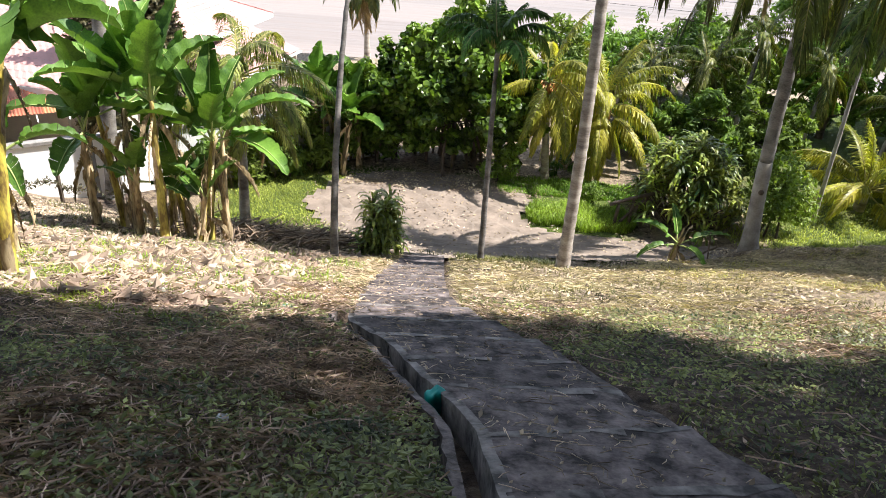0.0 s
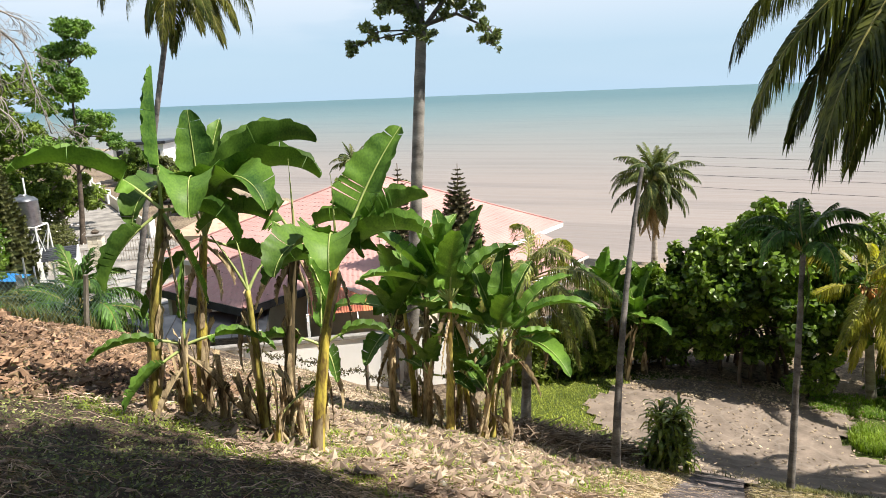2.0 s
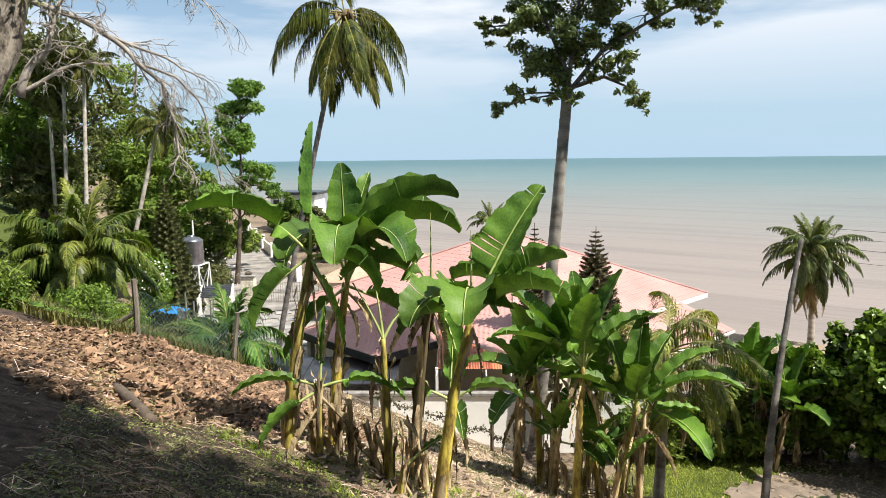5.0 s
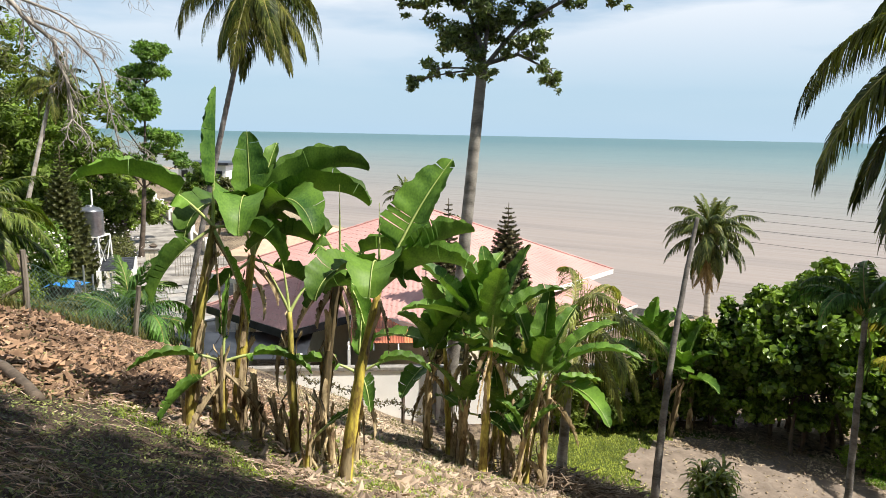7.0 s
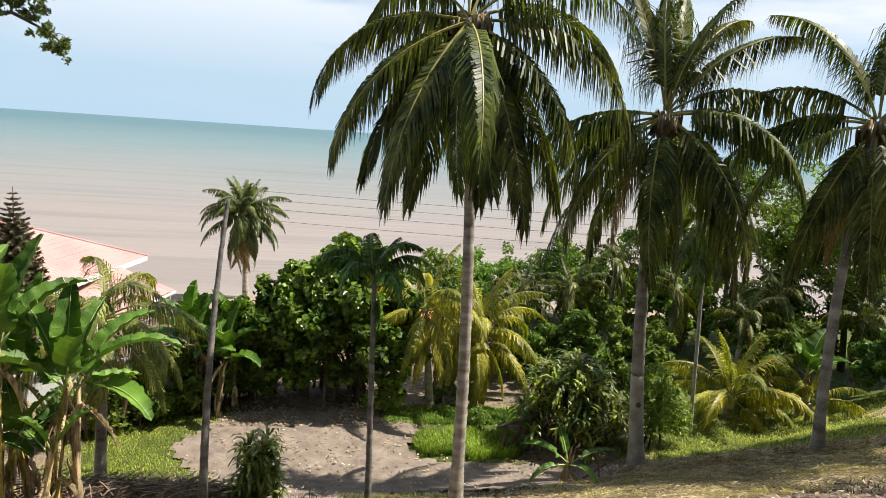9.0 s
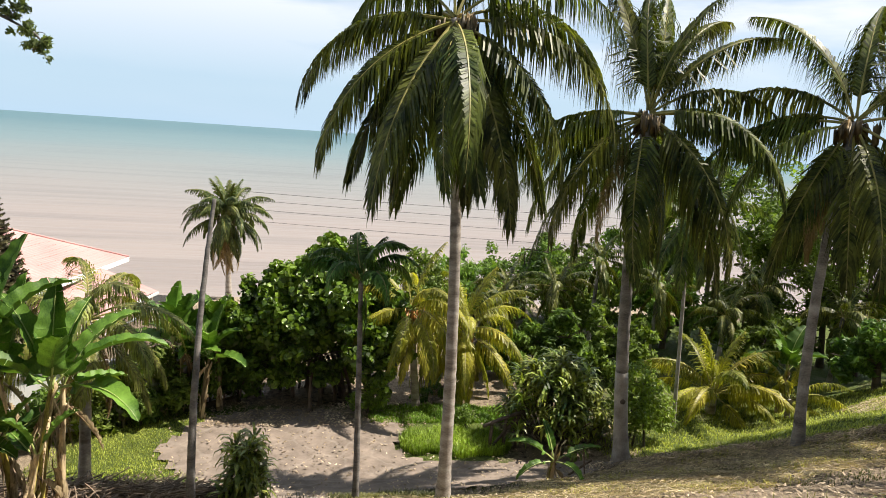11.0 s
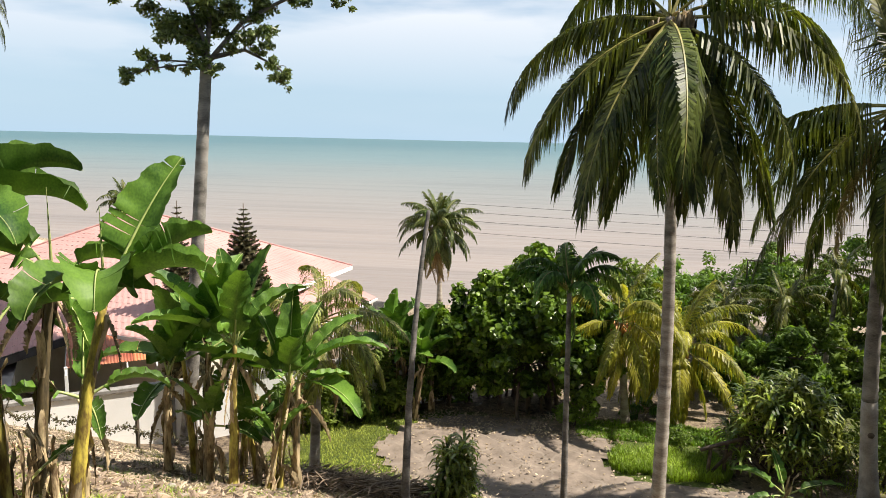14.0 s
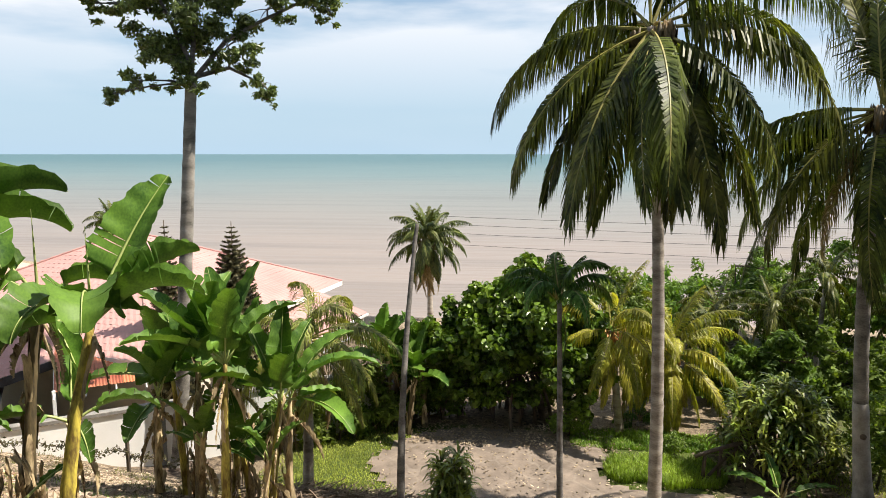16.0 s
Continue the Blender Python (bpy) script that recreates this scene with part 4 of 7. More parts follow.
    g = Geo()
    xs, ys = np.arange(-5, 13.5, 0.25), np.arange(14.5, 22.5, 0.25)
    idx = {}
    for j, y in enumerate(ys):
        for i, x in enumerate(xs):
            if inside(ring, np.array([x + 0.125]), np.array([y + 0.125]))[0]:
                q = []
                for a, b in ((i, j), (i + 1, j), (i + 1, j + 1), (i, j + 1)):
                    if (a, b) not in idx:
                        idx[a, b] = len(g.v)
                        px, py = xs[0] + a * 0.25, ys[0] + b * 0.25
                        jx, jy = rng.uniform(-0.06, 0.06), rng.uniform(-0.06, 0.06)
                        g.v.append((px + jx, py + jy, gz(px, py) + 0.02 + 0.006 * math.sin(3 * px) * math.sin(2 * py)))
                    q.append(idx[a, b])
                g.f.append(tuple(q))
                g.k.append(0)
    bm.free()
    tagged(part("pavement", g, M["yard"]), "worn grey concrete yard strewn with dry leaves", "yard", kind="structure")


make_drive()

# the lane beyond the gate and the forecourt inside it
g = Geo()
lane = [(-33, 26.5, 4.6), (-40, 31, 4.6), (-46, 34.9, 4.2), (-52, 38.8, 3.4), (-62, 45.5, 2.8), (-76, 54.5, 2.5), (-100, 69, 2.4)]
for x, y, w in lane:
    for s in (-1, 1):
        px, py = x + 0.532 * w * s, y + 0.847 * w * s
        g.v.append((px, py, gz(px, py) + 0.06))
for i in range(len(lane) - 1):
    g.f.append((2 * i, 2 * i + 1, 2 * i + 3, 2 * i + 2))
    g.k.append(0)
tagged(part("road", g, M["concrete"]), "pale grey concrete lane running along the shore", "road", kind="structure")
g = Geo()
nx, ny = 12, 10
for j in range(ny + 1):
    for i in range(nx + 1):
        x, y = -36 + i * 1.6, 17.5 + j * 1.3 + (i * 0.35)
        g.v.append((x, y, max(gz(x, y), YARD) + 0.05))
for j in range(ny):
    for i in range(nx):
        o = j * (nx + 1) + i
        g.f.append((o, o + 1, o + nx + 2, o + nx + 1))
        g.k.append(0)
tagged(part("forecourt", g, M["concrete"]), "paved concrete forecourt beside the house", "yard", kind="structure")

court = thing("paving_slabs", "pale square slabs laid in a chequer on the forecourt", "paving", (0, 0, 0), kind="structure")
slab = Geo().add(*block((0.92, 0.92, 0.03), (0, 0, 0), 0, 0.008)).mesh("slab", M["wall_grey"])
for i in range(9):
    for j in range(5):
        if (i + j) % 2 == 0:
            q = Vector((-33.2, 25.6, 0)) + Vector((0.83, -0.56, 0)) * (i * 0.95) + Vector((0.56, 0.83, 0)) * (j * 0.95 - 1.9)
            part("slab", slab, None, court, m=pose(q.x, q.y, max(gz(q.x, q.y), YARD) + 0.075, 0, 0, -34))

WALL_U, WALL_V = Vector((0.826, 0.564, 0)), Vector((-0.564, 0.826, 0))
WALL_A = Vector((-10.4, 18.2, 0))
WALL_TURN = math.degrees(math.atan2(0.564, 0.826))


def make_wall():
    """The plot's boundary wall: white bays between piers under a weathered coping."""
    t = thing("boundary_wall", "white plastered boundary wall with dark weathered coping", "wall", kind="structure")
    bay = 2.3
    for k in range(-7, 4):
        a = WALL_A + WALL_U * bay * k
        c = a + WALL_U * bay / 2
        part("wall_bay", Geo().add(*block((bay - 0.03, 0.15, 2.6), (c.x, c.y, -10.05), WALL_TURN, 0.0)), M["wall_grey" if k < -4 else "wall_white"], t)
        part("coping", Geo().add(*block((bay - 0.012, 0.26, 0.12), (c.x, c.y, -7.45), WALL_TURN, 0.015)), M["coping"], t)
        part("pier", Geo().add(*block((0.17, 0.2, 2.58), (a.x, a.y, -10.05), WALL_TURN, 0.01)), M["wall_grey"], t)


make_wall()

EAVE = -6.5
AXIS_W, AXIS_D = Vector((0.985, -0.17, 0)), Vector((0.17, 0.985, 0))
HOUSE_TURN = math.degrees(math.atan2(-0.17, 0.985))


def house_point(w, d, z):
    """A place in the house's own plan: w across from its seaward right corner, d back from it."""
    p = Vector((-8.95, 33.1, 0)) + AXIS_W * w + AXIS_D * d
    return Vector((p.x, p.y, z))


def tiled_face(corners, rows, cols, lift=0.012):
    """A roof face laid with courses of rolled tiles: corners go eave, eave, ridge, ridge."""
    a, b, c, d = (Vector(p) for p in corners)
    nor = (b - a).cross(d - a if (d - a).length > 0.01 else c - a).normalized()
    if nor.z < 0:
        nor = -nor
    g = Geo()
    for r in range(rows):
        s0, s1 = r / rows, (r + 1) / rows
        p0, p1 = a.lerp(d, s0), a.lerp(d, s1)
        q0, q1 = b.lerp(c, s0), b.lerp(c, s1)
        base = len(g.v)
        k = max(2, int((q0 - p0).length / (b - a).length * cols))
        for i in range(2 * k + 1):
            s = i / (2 * k)
            roll = lift if i % 2 else 0.0
            g.v.append(tuple(p0.lerp(q0, s) + nor * (roll + 0.005)))
            g.v.append(tuple(p1.lerp(q1, s) + nor * roll))
        for i in range(2 * k):
            o = base + 2 * i
            g.f.append((o, o + 2, o + 3, o + 1))
            g.k.append(0)
    return g


def make_house():
    """A bungalow under a broad hipped roof of pale red tiles, with a lower hipped porch roof in front."""
    t = thing("house", "single-storey house under a broad faded pink hipped tile roof", "house")
    cor = [house_point(-13, -14, EAVE), house_point(0, -14, EAVE), house_point(0, 0, EAVE), house_point(-13, 0, EAVE)]
    ra, rb = house_point(-6.7, -7.2, -3.52), house_point(-6.3, -6.8, -3.52)
    roof = part("roof", tiled_face((cor[0], cor[1], rb, ra), 24, 52), M["roof_pink"], t)
    part("roof_slope", tiled_face((cor[1], cor[2], rb, rb), 24, 56), M["roof_pink"], roof)
    part("roof_slope", tiled_face((cor[2], cor[3], ra, rb), 14, 24), M["roof_pink"], roof)
    part("roof_slope", tiled_face((cor[3], cor[0], ra, ra), 18, 28), M["roof_pink"], roof)

    def caps(a, b, parent):
        n = max(3, int((b - a).length / 0.4))
        for i in range(n):
            p, q = a.lerp(b, i / n), a.lerp(b, (i + 1.08) / n)
            part("ridge_tile", Geo().add(*tube([p + Vector((0, 0, 0.03)), q + Vector((0, 0, 0.015))], [0.05, 0.042], 6)), M["roof_pink"], parent)

    for a, b in ((cor[0], ra), (cor[1], rb), (cor[2], rb), (cor[3], ra)):
        caps(a, b, roof)
    low = [Vector((-19.6, 17.3, EAVE)), Vector((-14.9, 16.4, EAVE)), Vector((-14.2, 20.3, EAVE)), Vector((-18.9, 21.2, EAVE))]
    peak, back = Vector((-16.8, 19.3, -5.32)), Vector((-16.3, 22.6, -5.32))
    lower = part("porch_roof", tiled_face((low[0], low[1], peak, peak), 10, 18), M["roof_pink"], t)
    part("roof_slope", tiled_face((low[1], low[2], back, peak), 10, 16), M["roof_pink"], lower)
    part("roof_slope", tiled_face((low[3], low[0], peak, back), 10, 16), M["roof_pink"], lower)
    for a, b in ((low[0], peak), (low[1], peak), (peak, back)):
        caps(a, b, lower)
    for a, b in ((low[0], low[1]), (low[1], low[2]), (low[3], low[0])):
        c, d = (a + b) / 2, b - a
        part("fascia", Geo().add(*block((d.length, 0.05, 0.26), (c.x, c.y, EAVE - 0.27), math.degrees(math.atan2(d.y, d.x)))), M["dark_sheet"], lower, "dark fascia board")
    for a, b in ((cor[0], cor[1]), (cor[1], cor[2]), (cor[2], cor[3]), (cor[3], cor[0])):
        c, d = (a + b) / 2, b - a
        part("fascia", Geo().add(*block((d.length, 0.05, 0.2), (c.x, c.y, EAVE - 0.2), math.degrees(math.atan2(d.y, d.x)))), M["white_paint"], roof, "white fascia board")
    for a, b, w in (((-12.2, -13.2), (-0.8, -13.2), 11.4), ((-0.8, -13.2), (-0.8, -0.8), 12.4), ((-0.8, -0.8), (-12.2, -0.8), 11.4), ((-12.2, -0.8), (-12.2, -13.2), 12.4)):
        c = (house_point(*a, 0) + house_point(*b, 0)) / 2
        d = house_point(*b, 0) - house_point(*a, 0)
        part("wall", Geo().add(*block((w - 0.1, 0.18, 2.95), (c.x, c.y, YARD), math.degrees(math.atan2(d.y, d.x)))), M["cream"], t)
    tip, end = Vector((-6.85, 29.5, -7.2)), Vector((-8.7, 25.6, -7.75))
    rise = Vector((-3.6, 1.4, 1.0))
    annex = part("annex_roof", tiled_face((end, tip, tip + rise, end + rise), 8, 14), M["roof_pink"], t)
    c, d = (tip + end) / 2, tip - end
    part("fascia", Geo().add(*tube([end + Vector((0.03, 0, -0.08)), tip + Vector((0.03, 0, -0.08))], 0.06, 4)), M["white_paint"], annex, "white fascia board")
    part("beam", Geo().add(*tube([(-7.25, 24.0, -7.46), (-6.15, 24.45, -6.85)], 0.05, 5)), M["white_paint"], annex, "white sloping beam")
    for q in (end, tip):
        part("post", Geo().add(*block((0.12, 0.12, q.z - YARD - 0.1), (q.x - 0.25, q.y, YARD))), M["cream"], t)
    for x, y in ((-19.3, 17.6), (-17.2, 17.15), (-15.2, 16.8)):
        part("porch_post", Geo().add(*block((0.2, 0.2, 2.6), (x, y, YARD), HOUSE_TURN)), M["cream"], t)


make_house()


def make_lean_to():
    """A lean-to behind the wall: rusty red sheets over white rafters, a dark flat sheet beside it."""
    t = thing("lean_to", "lean-to shelter with rusty orange-red roof sheets on white rafters", "shelter")
    a, b = Vector((-13.3, 17.6, -6.95)), Vector((-10.6, 19.4, -6.95))
    up = WALL_V * 3.0 + Vector((0, 0, 0.75))
    for k in range(9):
        p, q = a.lerp(b, k / 9), a.lerp(b, (k + 0.97) / 9)
        part("roof_sheet", tiled_face((p, q, q + up, p + up), 3, 4, 0.025), M["roof_rust" if k < 5 else "roof_orange"], t)
    for k in range(5):
        p = a.lerp(b, k / 4)
        part("rafter", Geo().add(*tube([p - WALL_V * 0.35 + Vector((0, 0, -0.12)), p + up * 0.98 + Vector((0, 0, -0.06))], 0.022, 6)), M["white_paint"], t)
        if k in (0, 4):
            part("post", Geo().add(*block((0.09, 0.09, 2.4), (p.x, p.y, YARD), WALL_TURN)), M["white_paint"], t)
    d = thing("carport", "low carport roofed with flat dark sheets, white posts", "carport")
    c = Vector((-16.6, 15.6, 0))
    for k in range(5):
        p = c + WALL_U * (k - 2) * 1.02
        part("roof_sheet", Geo().add(*block((1.0, 2.4, 0.05), (p.x, p.y, -7.08), WALL_TURN, 0.01, (4, 0))), M["dark_sheet"], d)
    for k in (-2.4, 0, 2.4):
        for w in (-1.1, 1.1):
            p = c + WALL_U * k + WALL_V * w
            part("post", Geo().add(*block((0.08, 0.08, 2.3), (p.x, p.y, YARD), WALL_TURN)), M["white_paint"], d)


make_lean_to()


# ---- palms ----
# crown fronds: shape from the spear (0) to the hanging ones (7), azimuth (0 across to the right, 90 away from the steps)
palm("coconut_palm", "tall coconut palm with pale ringed trunk and drooping fronds", (2.78, 13.9, gz(2.78, 13.9)), (2.53, 15.02, 2.4), 0.14, 0.1, "crown", (), 1, bow=(0.3, 0.2, 0), nuts=18, old="tall_dry", olds=1,
     group="tall coconut palms", scale=0.98, turn=-10, fronds=((4, 176), (4, 190), (5, 212), (6, 238), (7, 268), (6, 300), (5, 328), (4, 345), (2, 2), (3, 28), (1, 95), (0, 120), (1, 50), (2, 140), (5, 78), (6, 150), (6, 40), (7, 110), (3, 105), (7, 205), (5, 350), (6, 20), (5, 170), (7, 330), (6, 255), (7, 290), (5, 285), (6, 185), (7, 225)))
thick_palm = palm("coconut_palm", "tall coconut palm with thick pale foot and full crown", (8.56, 17.2, gz(8.56, 17.2)), (8.02, 16.9, 0.85), 0.19, 0.125, "crown", (), 2, bow=(-0.5, 0, 0), nuts=12, old="tall_dry", olds=2, trunk="trunk_grey",
     group="tall coconut palms", scale=1.02, turn=-26, fronds=((0, 140), (0, 85), (0, 115), (1, 62), (1, 30), (2, 10), (3, 348), (5, 165), (4, 188), (5, 222), (6, 250), (5, 320), (4, 338), (6, 200), (6, 90), (5, 60), (6, 140), (5, 190), (4, 206), (6, 325), (7, 340), (4, 0), (6, 355), (0, 40), (0, 110)))
foot = bezier((0, 0, -0.25), Vector((8.02 - 8.56, 16.9 - 17.2, 0.85 - gz(8.56, 17.2))) * 0.5 + Vector((-0.5, 0, 0)), (8.02 - 8.56, 16.9 - 17.2, 0.85 - gz(8.56, 17.2)), 40)[:13]
part("foot", Geo().add(*tube(foot, [(0.19 - 0.065 * i / 40) * (1 + 0.6 * math.exp(-max(0, i - 1) * 0.27 / 0.45)) * 1.04 + 0.006 - (0.012 if i == 12 else 0) for i in range(13)], 14, 0.02, 8)), M["bark_pale"], thick_palm, "pale lichen-covered trunk foot", smooth=True)
for x, y, z in ((-0.33, -0.27, 2.0), (-0.23, -0.2, 0.85)):
    part("scar", Geo().add(*tube([(x + 0.03, y + 0.07, z), (x, y, z), (x - 0.008, y - 0.015, z)], [0.075, 0.07, 0.035], 10, 0.12, 3)), M["trunk_dark"], thick_palm, "dark round bark scar", smooth=True)
palm("coconut_palm", "coconut palm leaning from the bank with dark drooping fronds", (11.6, 14.2, gz(11.6, 14.2)), (12.2, 14.75, 0.9), 0.125, 0.1, "crown", (), 3, bow=(-0.45, 0, 0), nuts=8, old="tall_dry", olds=4, trunk="trunk_grey",
     group="tall coconut palms", scale=0.95, turn=-39, fronds=((0, 90), (0, 60), (1, 150), (2, 172), (3, 160), (4, 186), (5, 214), (6, 236), (7, 272), (6, 302), (5, 330), (3, 350), (2, 20), (1, 40), (6, 100), (7, 200), (5, 60), (6, 10)))
palm("coconut_palm", "tall slender coconut palm with a ragged crown behind the bananas", (-21.0, 17.1, gz(-21, 17.1)), (-18.8, 19.4, 5.45), 0.11, 0.085, "crown", (), 4, bow=(-0.2, 0, 0), nuts=8, old="tall_dry", olds=4,
     group="tall coconut palms", scale=0.8, trunk="trunk_mid", turn=44, fronds=((4, 172), (5, 192), (6, 216), (7, 240), (7, 262), (7, 292), (6, 320), (5, 350), (4, 10), (3, 40), (4, 200), (6, 270), (1, 90), (0, 110), (2, 150), (5, 75), (6, 130), (6, 30), (7, 100), (5, 180), (5, 0)))
palm("coconut_palm", "short coconut palm standing at the shore", (-5.05, 37.4, gz(-5.05, 37.4)), (-5.2, 37.45, -4.95), 0.15, 0.12, "shore", (5, 8, 8, 8, 8, 6), 5,
     nuts=5, group="shore palms", scale=0.88, old="tall_dry", olds=7)
palm("coconut_palm", "coconut palm on the shore behind the house roof", (-26.6, 41.9, gz(-26.6, 41.9)), (-26.6, 41.9, -4.7), 0.15, 0.12, "shore", (3, 4, 5, 5, 4, 3), 6,
     group="shore palms", scale=0.62)
palm("christmas_palm", "slim palm with grey trunk and dark arching fronds", (0.9, 14.5, gz(0.9, 14.5)), (0.8, 14.85, -3.3), 0.075, 0.05, "arched", (1, 3, 4, 3, 0, 0), 7,
     trunk="trunk_mid", old="arched", olds=1, scale=1.05, flare=1.3)
palm("dwarf_coconut_palm", "dwarf coconut palm with long yellow drooping fronds and orange nuts", (3.3, 22.3, YARD), (2.9, 22.4, -5.9), 0.13, 0.1, "young", (1, 2, 3, 5, 7, 7), 8,
     nuts=10, nut_mat="coconut_orange", scale=0.9, group="dwarf coconut palms")
palm("dwarf_coconut_palm", "dwarf coconut palm with golden fronds spreading low", (5.2, 23.6, YARD), (5.0, 23.5, -6.9), 0.15, 0.12, "young", (2, 3, 4, 5, 7, 6), 9,
     nuts=8, nut_mat="coconut_orange", scale=1.0, group="dwarf coconut palms", turn=20)
palm("coconut_palm", "slender palm with thin white trunk beside the yard", (11.95, 20.6, gz(11.95, 20.6)), (11.65, 20.7, -2.3), 0.065, 0.055, "young_green", (1, 3, 4, 4, 4, 5), 10,
     trunk="bark_pale", scale=0.9, flare=1.3)
palm("young_palm", "stemless young coconut palm with yellow-tipped arching fronds", (14.0, 21.8, gz(14, 21.8)), (14.0, 21.8, gz(14, 21.8) + 0.7), 0.2, 0.16, "young", (2, 4, 5, 5, 3, 0), 11, scale=1.0, flare=1.0)
palm("young_palm", "knee-high palm seedling on bare soil behind the yard", (3.95, 22.9, YARD), (3.95, 22.9, YARD + 0.15), 0.04, 0.03, "small", (1, 3, 3, 2, 0, 0), 21, scale=0.6, flare=1.0)
palm("young_palm", "small young palm with drooping yellow fronds", (16.2, 20.6, gz(16.2, 20.6)), (16.2, 20.6, gz(16.2, 20.6) + 0.7), 0.1, 0.09, "young", (1, 2, 3, 4, 2, 0), 12, scale=0.7, flare=1.0)
palm("young_palm", "young coconut palm with browned fronds beside the bananas", (-5.4, 16.2, gz(-5.4, 16.2)), (-5.3, 16.3, -4.75), 0.13, 0.11, "young_faded", (0, 2, 5, 6, 5, 1), 13, scale=0.85, old="tall_dry", olds=2)
palm("young_palm", "bushy young palm with long arching green fronds", (-28.9, 14.0, gz(-28.9, 14)), (-28.9, 14.0, -4.0), 0.25, 0.2, "young_green", (4, 7, 9, 9, 7, 4), 14, scale=1.25, flare=1.0)
palm("young_palm", "young palm with stiff raised fronds", (-30.5, 12.3, gz(-30.5, 12.3)), (-30.5, 12.3, -4.6), 0.2, 0.16, "young_green", (3, 5, 6, 6, 4, 2), 19, scale=1.1, flare=1.0)
palm("young_palm", "small dark young palm behind the wire fence", (-18.6, 13.4, gz(-18.6, 13.4)), (-18.6, 13.4, gz(-18.6, 13.4) + 0.5), 0.12, 0.1, "small", (2, 3, 4, 4, 2, 0), 20, scale=1.6, flare=1.0)
for k, (x, y, hx, hy, hz, s) in enumerate(((-49.4, 24.2, -49.1, 24.8, 6.6, 0.9), (-52.6, 24.4, -52.4, 25.0, 7.2, 0.95), (-44.0, 24.0, -42.7, 26.2, 2.4, 0.8), (-55.5, 25.0, -55.0, 25, 6.0, 0.9))):
    palm("coconut_palm", "tall coconut palm with thin pale trunk among far trees", (x, y, gz(x, y)), (hx, hy, hz), 0.15, 0.11, "far", (2, 4, 5, 5, 5, 4), 15 + k, scale=s, group="far palms", trunk="bark_pale",
         old="tall_dry", olds=1 if k == 2 else 0)
for k, (x, y, h, s) in enumerate(((9.5, 27.5, 3.2, 0.8), (11.8, 28.5, 4.2, 0.8), (14.0, 27.0, 3.4, 0.9), (18.0, 26.0, 3.6, 0.9), (8.0, 30.0, 2.6, 0.8), (20.5, 24.0, 3.0, 0.9), (7.0, 27.0, 2.6, 0.8), (16.0, 25.0, 2.8, 0.8))):
    palm("palm", "slim palm with grey trunk in the thicket", (x, y, gz(x, y)), (x + 0.2, y, gz(x, y) + h), 0.1, 0.08, "far", (1, 3, 4, 4, 3, 3), 30 + k, scale=s * 0.75, group="thicket palms", trunk="trunk_grey")

# a bare leaning palm trunk without its crown
t = thing("dead_palm_trunk", "bare grey leaning palm trunk without a crown", "dead palm", (-2.3, 12.5, gz(-2.3, 12.5)))
part("trunk", trunk_geo(bezier((0, 0, -0.3), (-0.2, 0.9, 2.6), (0.05, 1.95, 5.75)), 0.085, 0.04, 77, flare=1.3), M["trunk_mid"], t, smooth=True)


# ---- banana plants on the slope ----
def at_slope(x, y):
    return (x, y, gz(x, y))


# leaves: azimuth (0 across to the right, 90 away), rise, length, width, bend, fold, tatter
p = (-7.42, 6.24)
banana(at_slope(*p), 2.85, (0.42, 0.0), [(60, 86, 1.35, 0.46, 3, 34, 0.05, 60, 0.5), (183, 50, 1.55, 0.6, 78, 34, 0.08, 0, 0.4), (345, 5, 0.9, 0.5, 95, 40, 0.6),
        (190, -30, 1.0, 0.45, 50, 50, 0.7), (300, -45, 1.1, 0.3, 30, 60, 0.8)], 1, "tall banana plant with one leaf standing upright", view_frame(*p), 0.085, 3, "banana_stem")
p = (-7.75, 7.42)
banana(at_slope(*p), 2.75, (0.32, 0.1), [(100, 86, 1.15, 0.62, 6, 8, 0.05, 0, 0.75), (55, 76, 1.2, 0.5, 25, 14, 0.1, 0, 0.7), (5, 70, 1.9, 1.05, 92, 40, 0.12, 0, 0.65), (345, 66, 1.7, 1.0, 112, 30, 0.15, 0, 0.65), (262, 80, 1.7, 0.95, 165, 10, 0.12, 0, 0.6),
        (230, 76, 1.6, 0.85, 160, 12, 0.15, 0, 0.55), (300, 74, 1.7, 0.95, 150, 12, 0.15, 0, 0.6), (8, -25, 1.5, 0.5, 20, 45, 0.5), (190, -35, 1.2, 0.4, 30, 50, 0.6)], 2, "tall banana plant with a wide dark shading crown", view_frame(*p), 0.085, 3, "banana_yellow")
p = (-6.21, 7.04)
banana(at_slope(*p), 2.15, (-0.04, 0.0), [(150, 62, 0.6, 0.05, 10, 80, 0.0), (30, 60, 0.6, 0.1, 70, 60, 0.2), (120, 80, 0.8, 0.03, 20, 80, 0.0)], 3, "young banana plant with cut leaf stalks", view_frame(*p), 0.06, 2, "banana_stem")
p = (-6.46, 7.87)
banana(at_slope(*p), 3.04, (0.33, 0.0), [(90, 89, 0.85, 0.07, 2, 85, 0.0), (165, 62, 1.2, 0.55, 70, 25, 0.3), (185, 48, 1.3, 0.55, 105, 35, 0.75), (60, -55, 1.1, 0.45, 30, 40, 0.2), (350, 40, 0.9, 0.5, 100, 35, 0.5), (300, -40, 1.1, 0.45, 40, 40, 0.3)],
       4, "banana plant with a rolled new leaf and torn old leaf", view_frame(*p), 0.08, 4, "banana_dark")
p = (-5.26, 6.91)
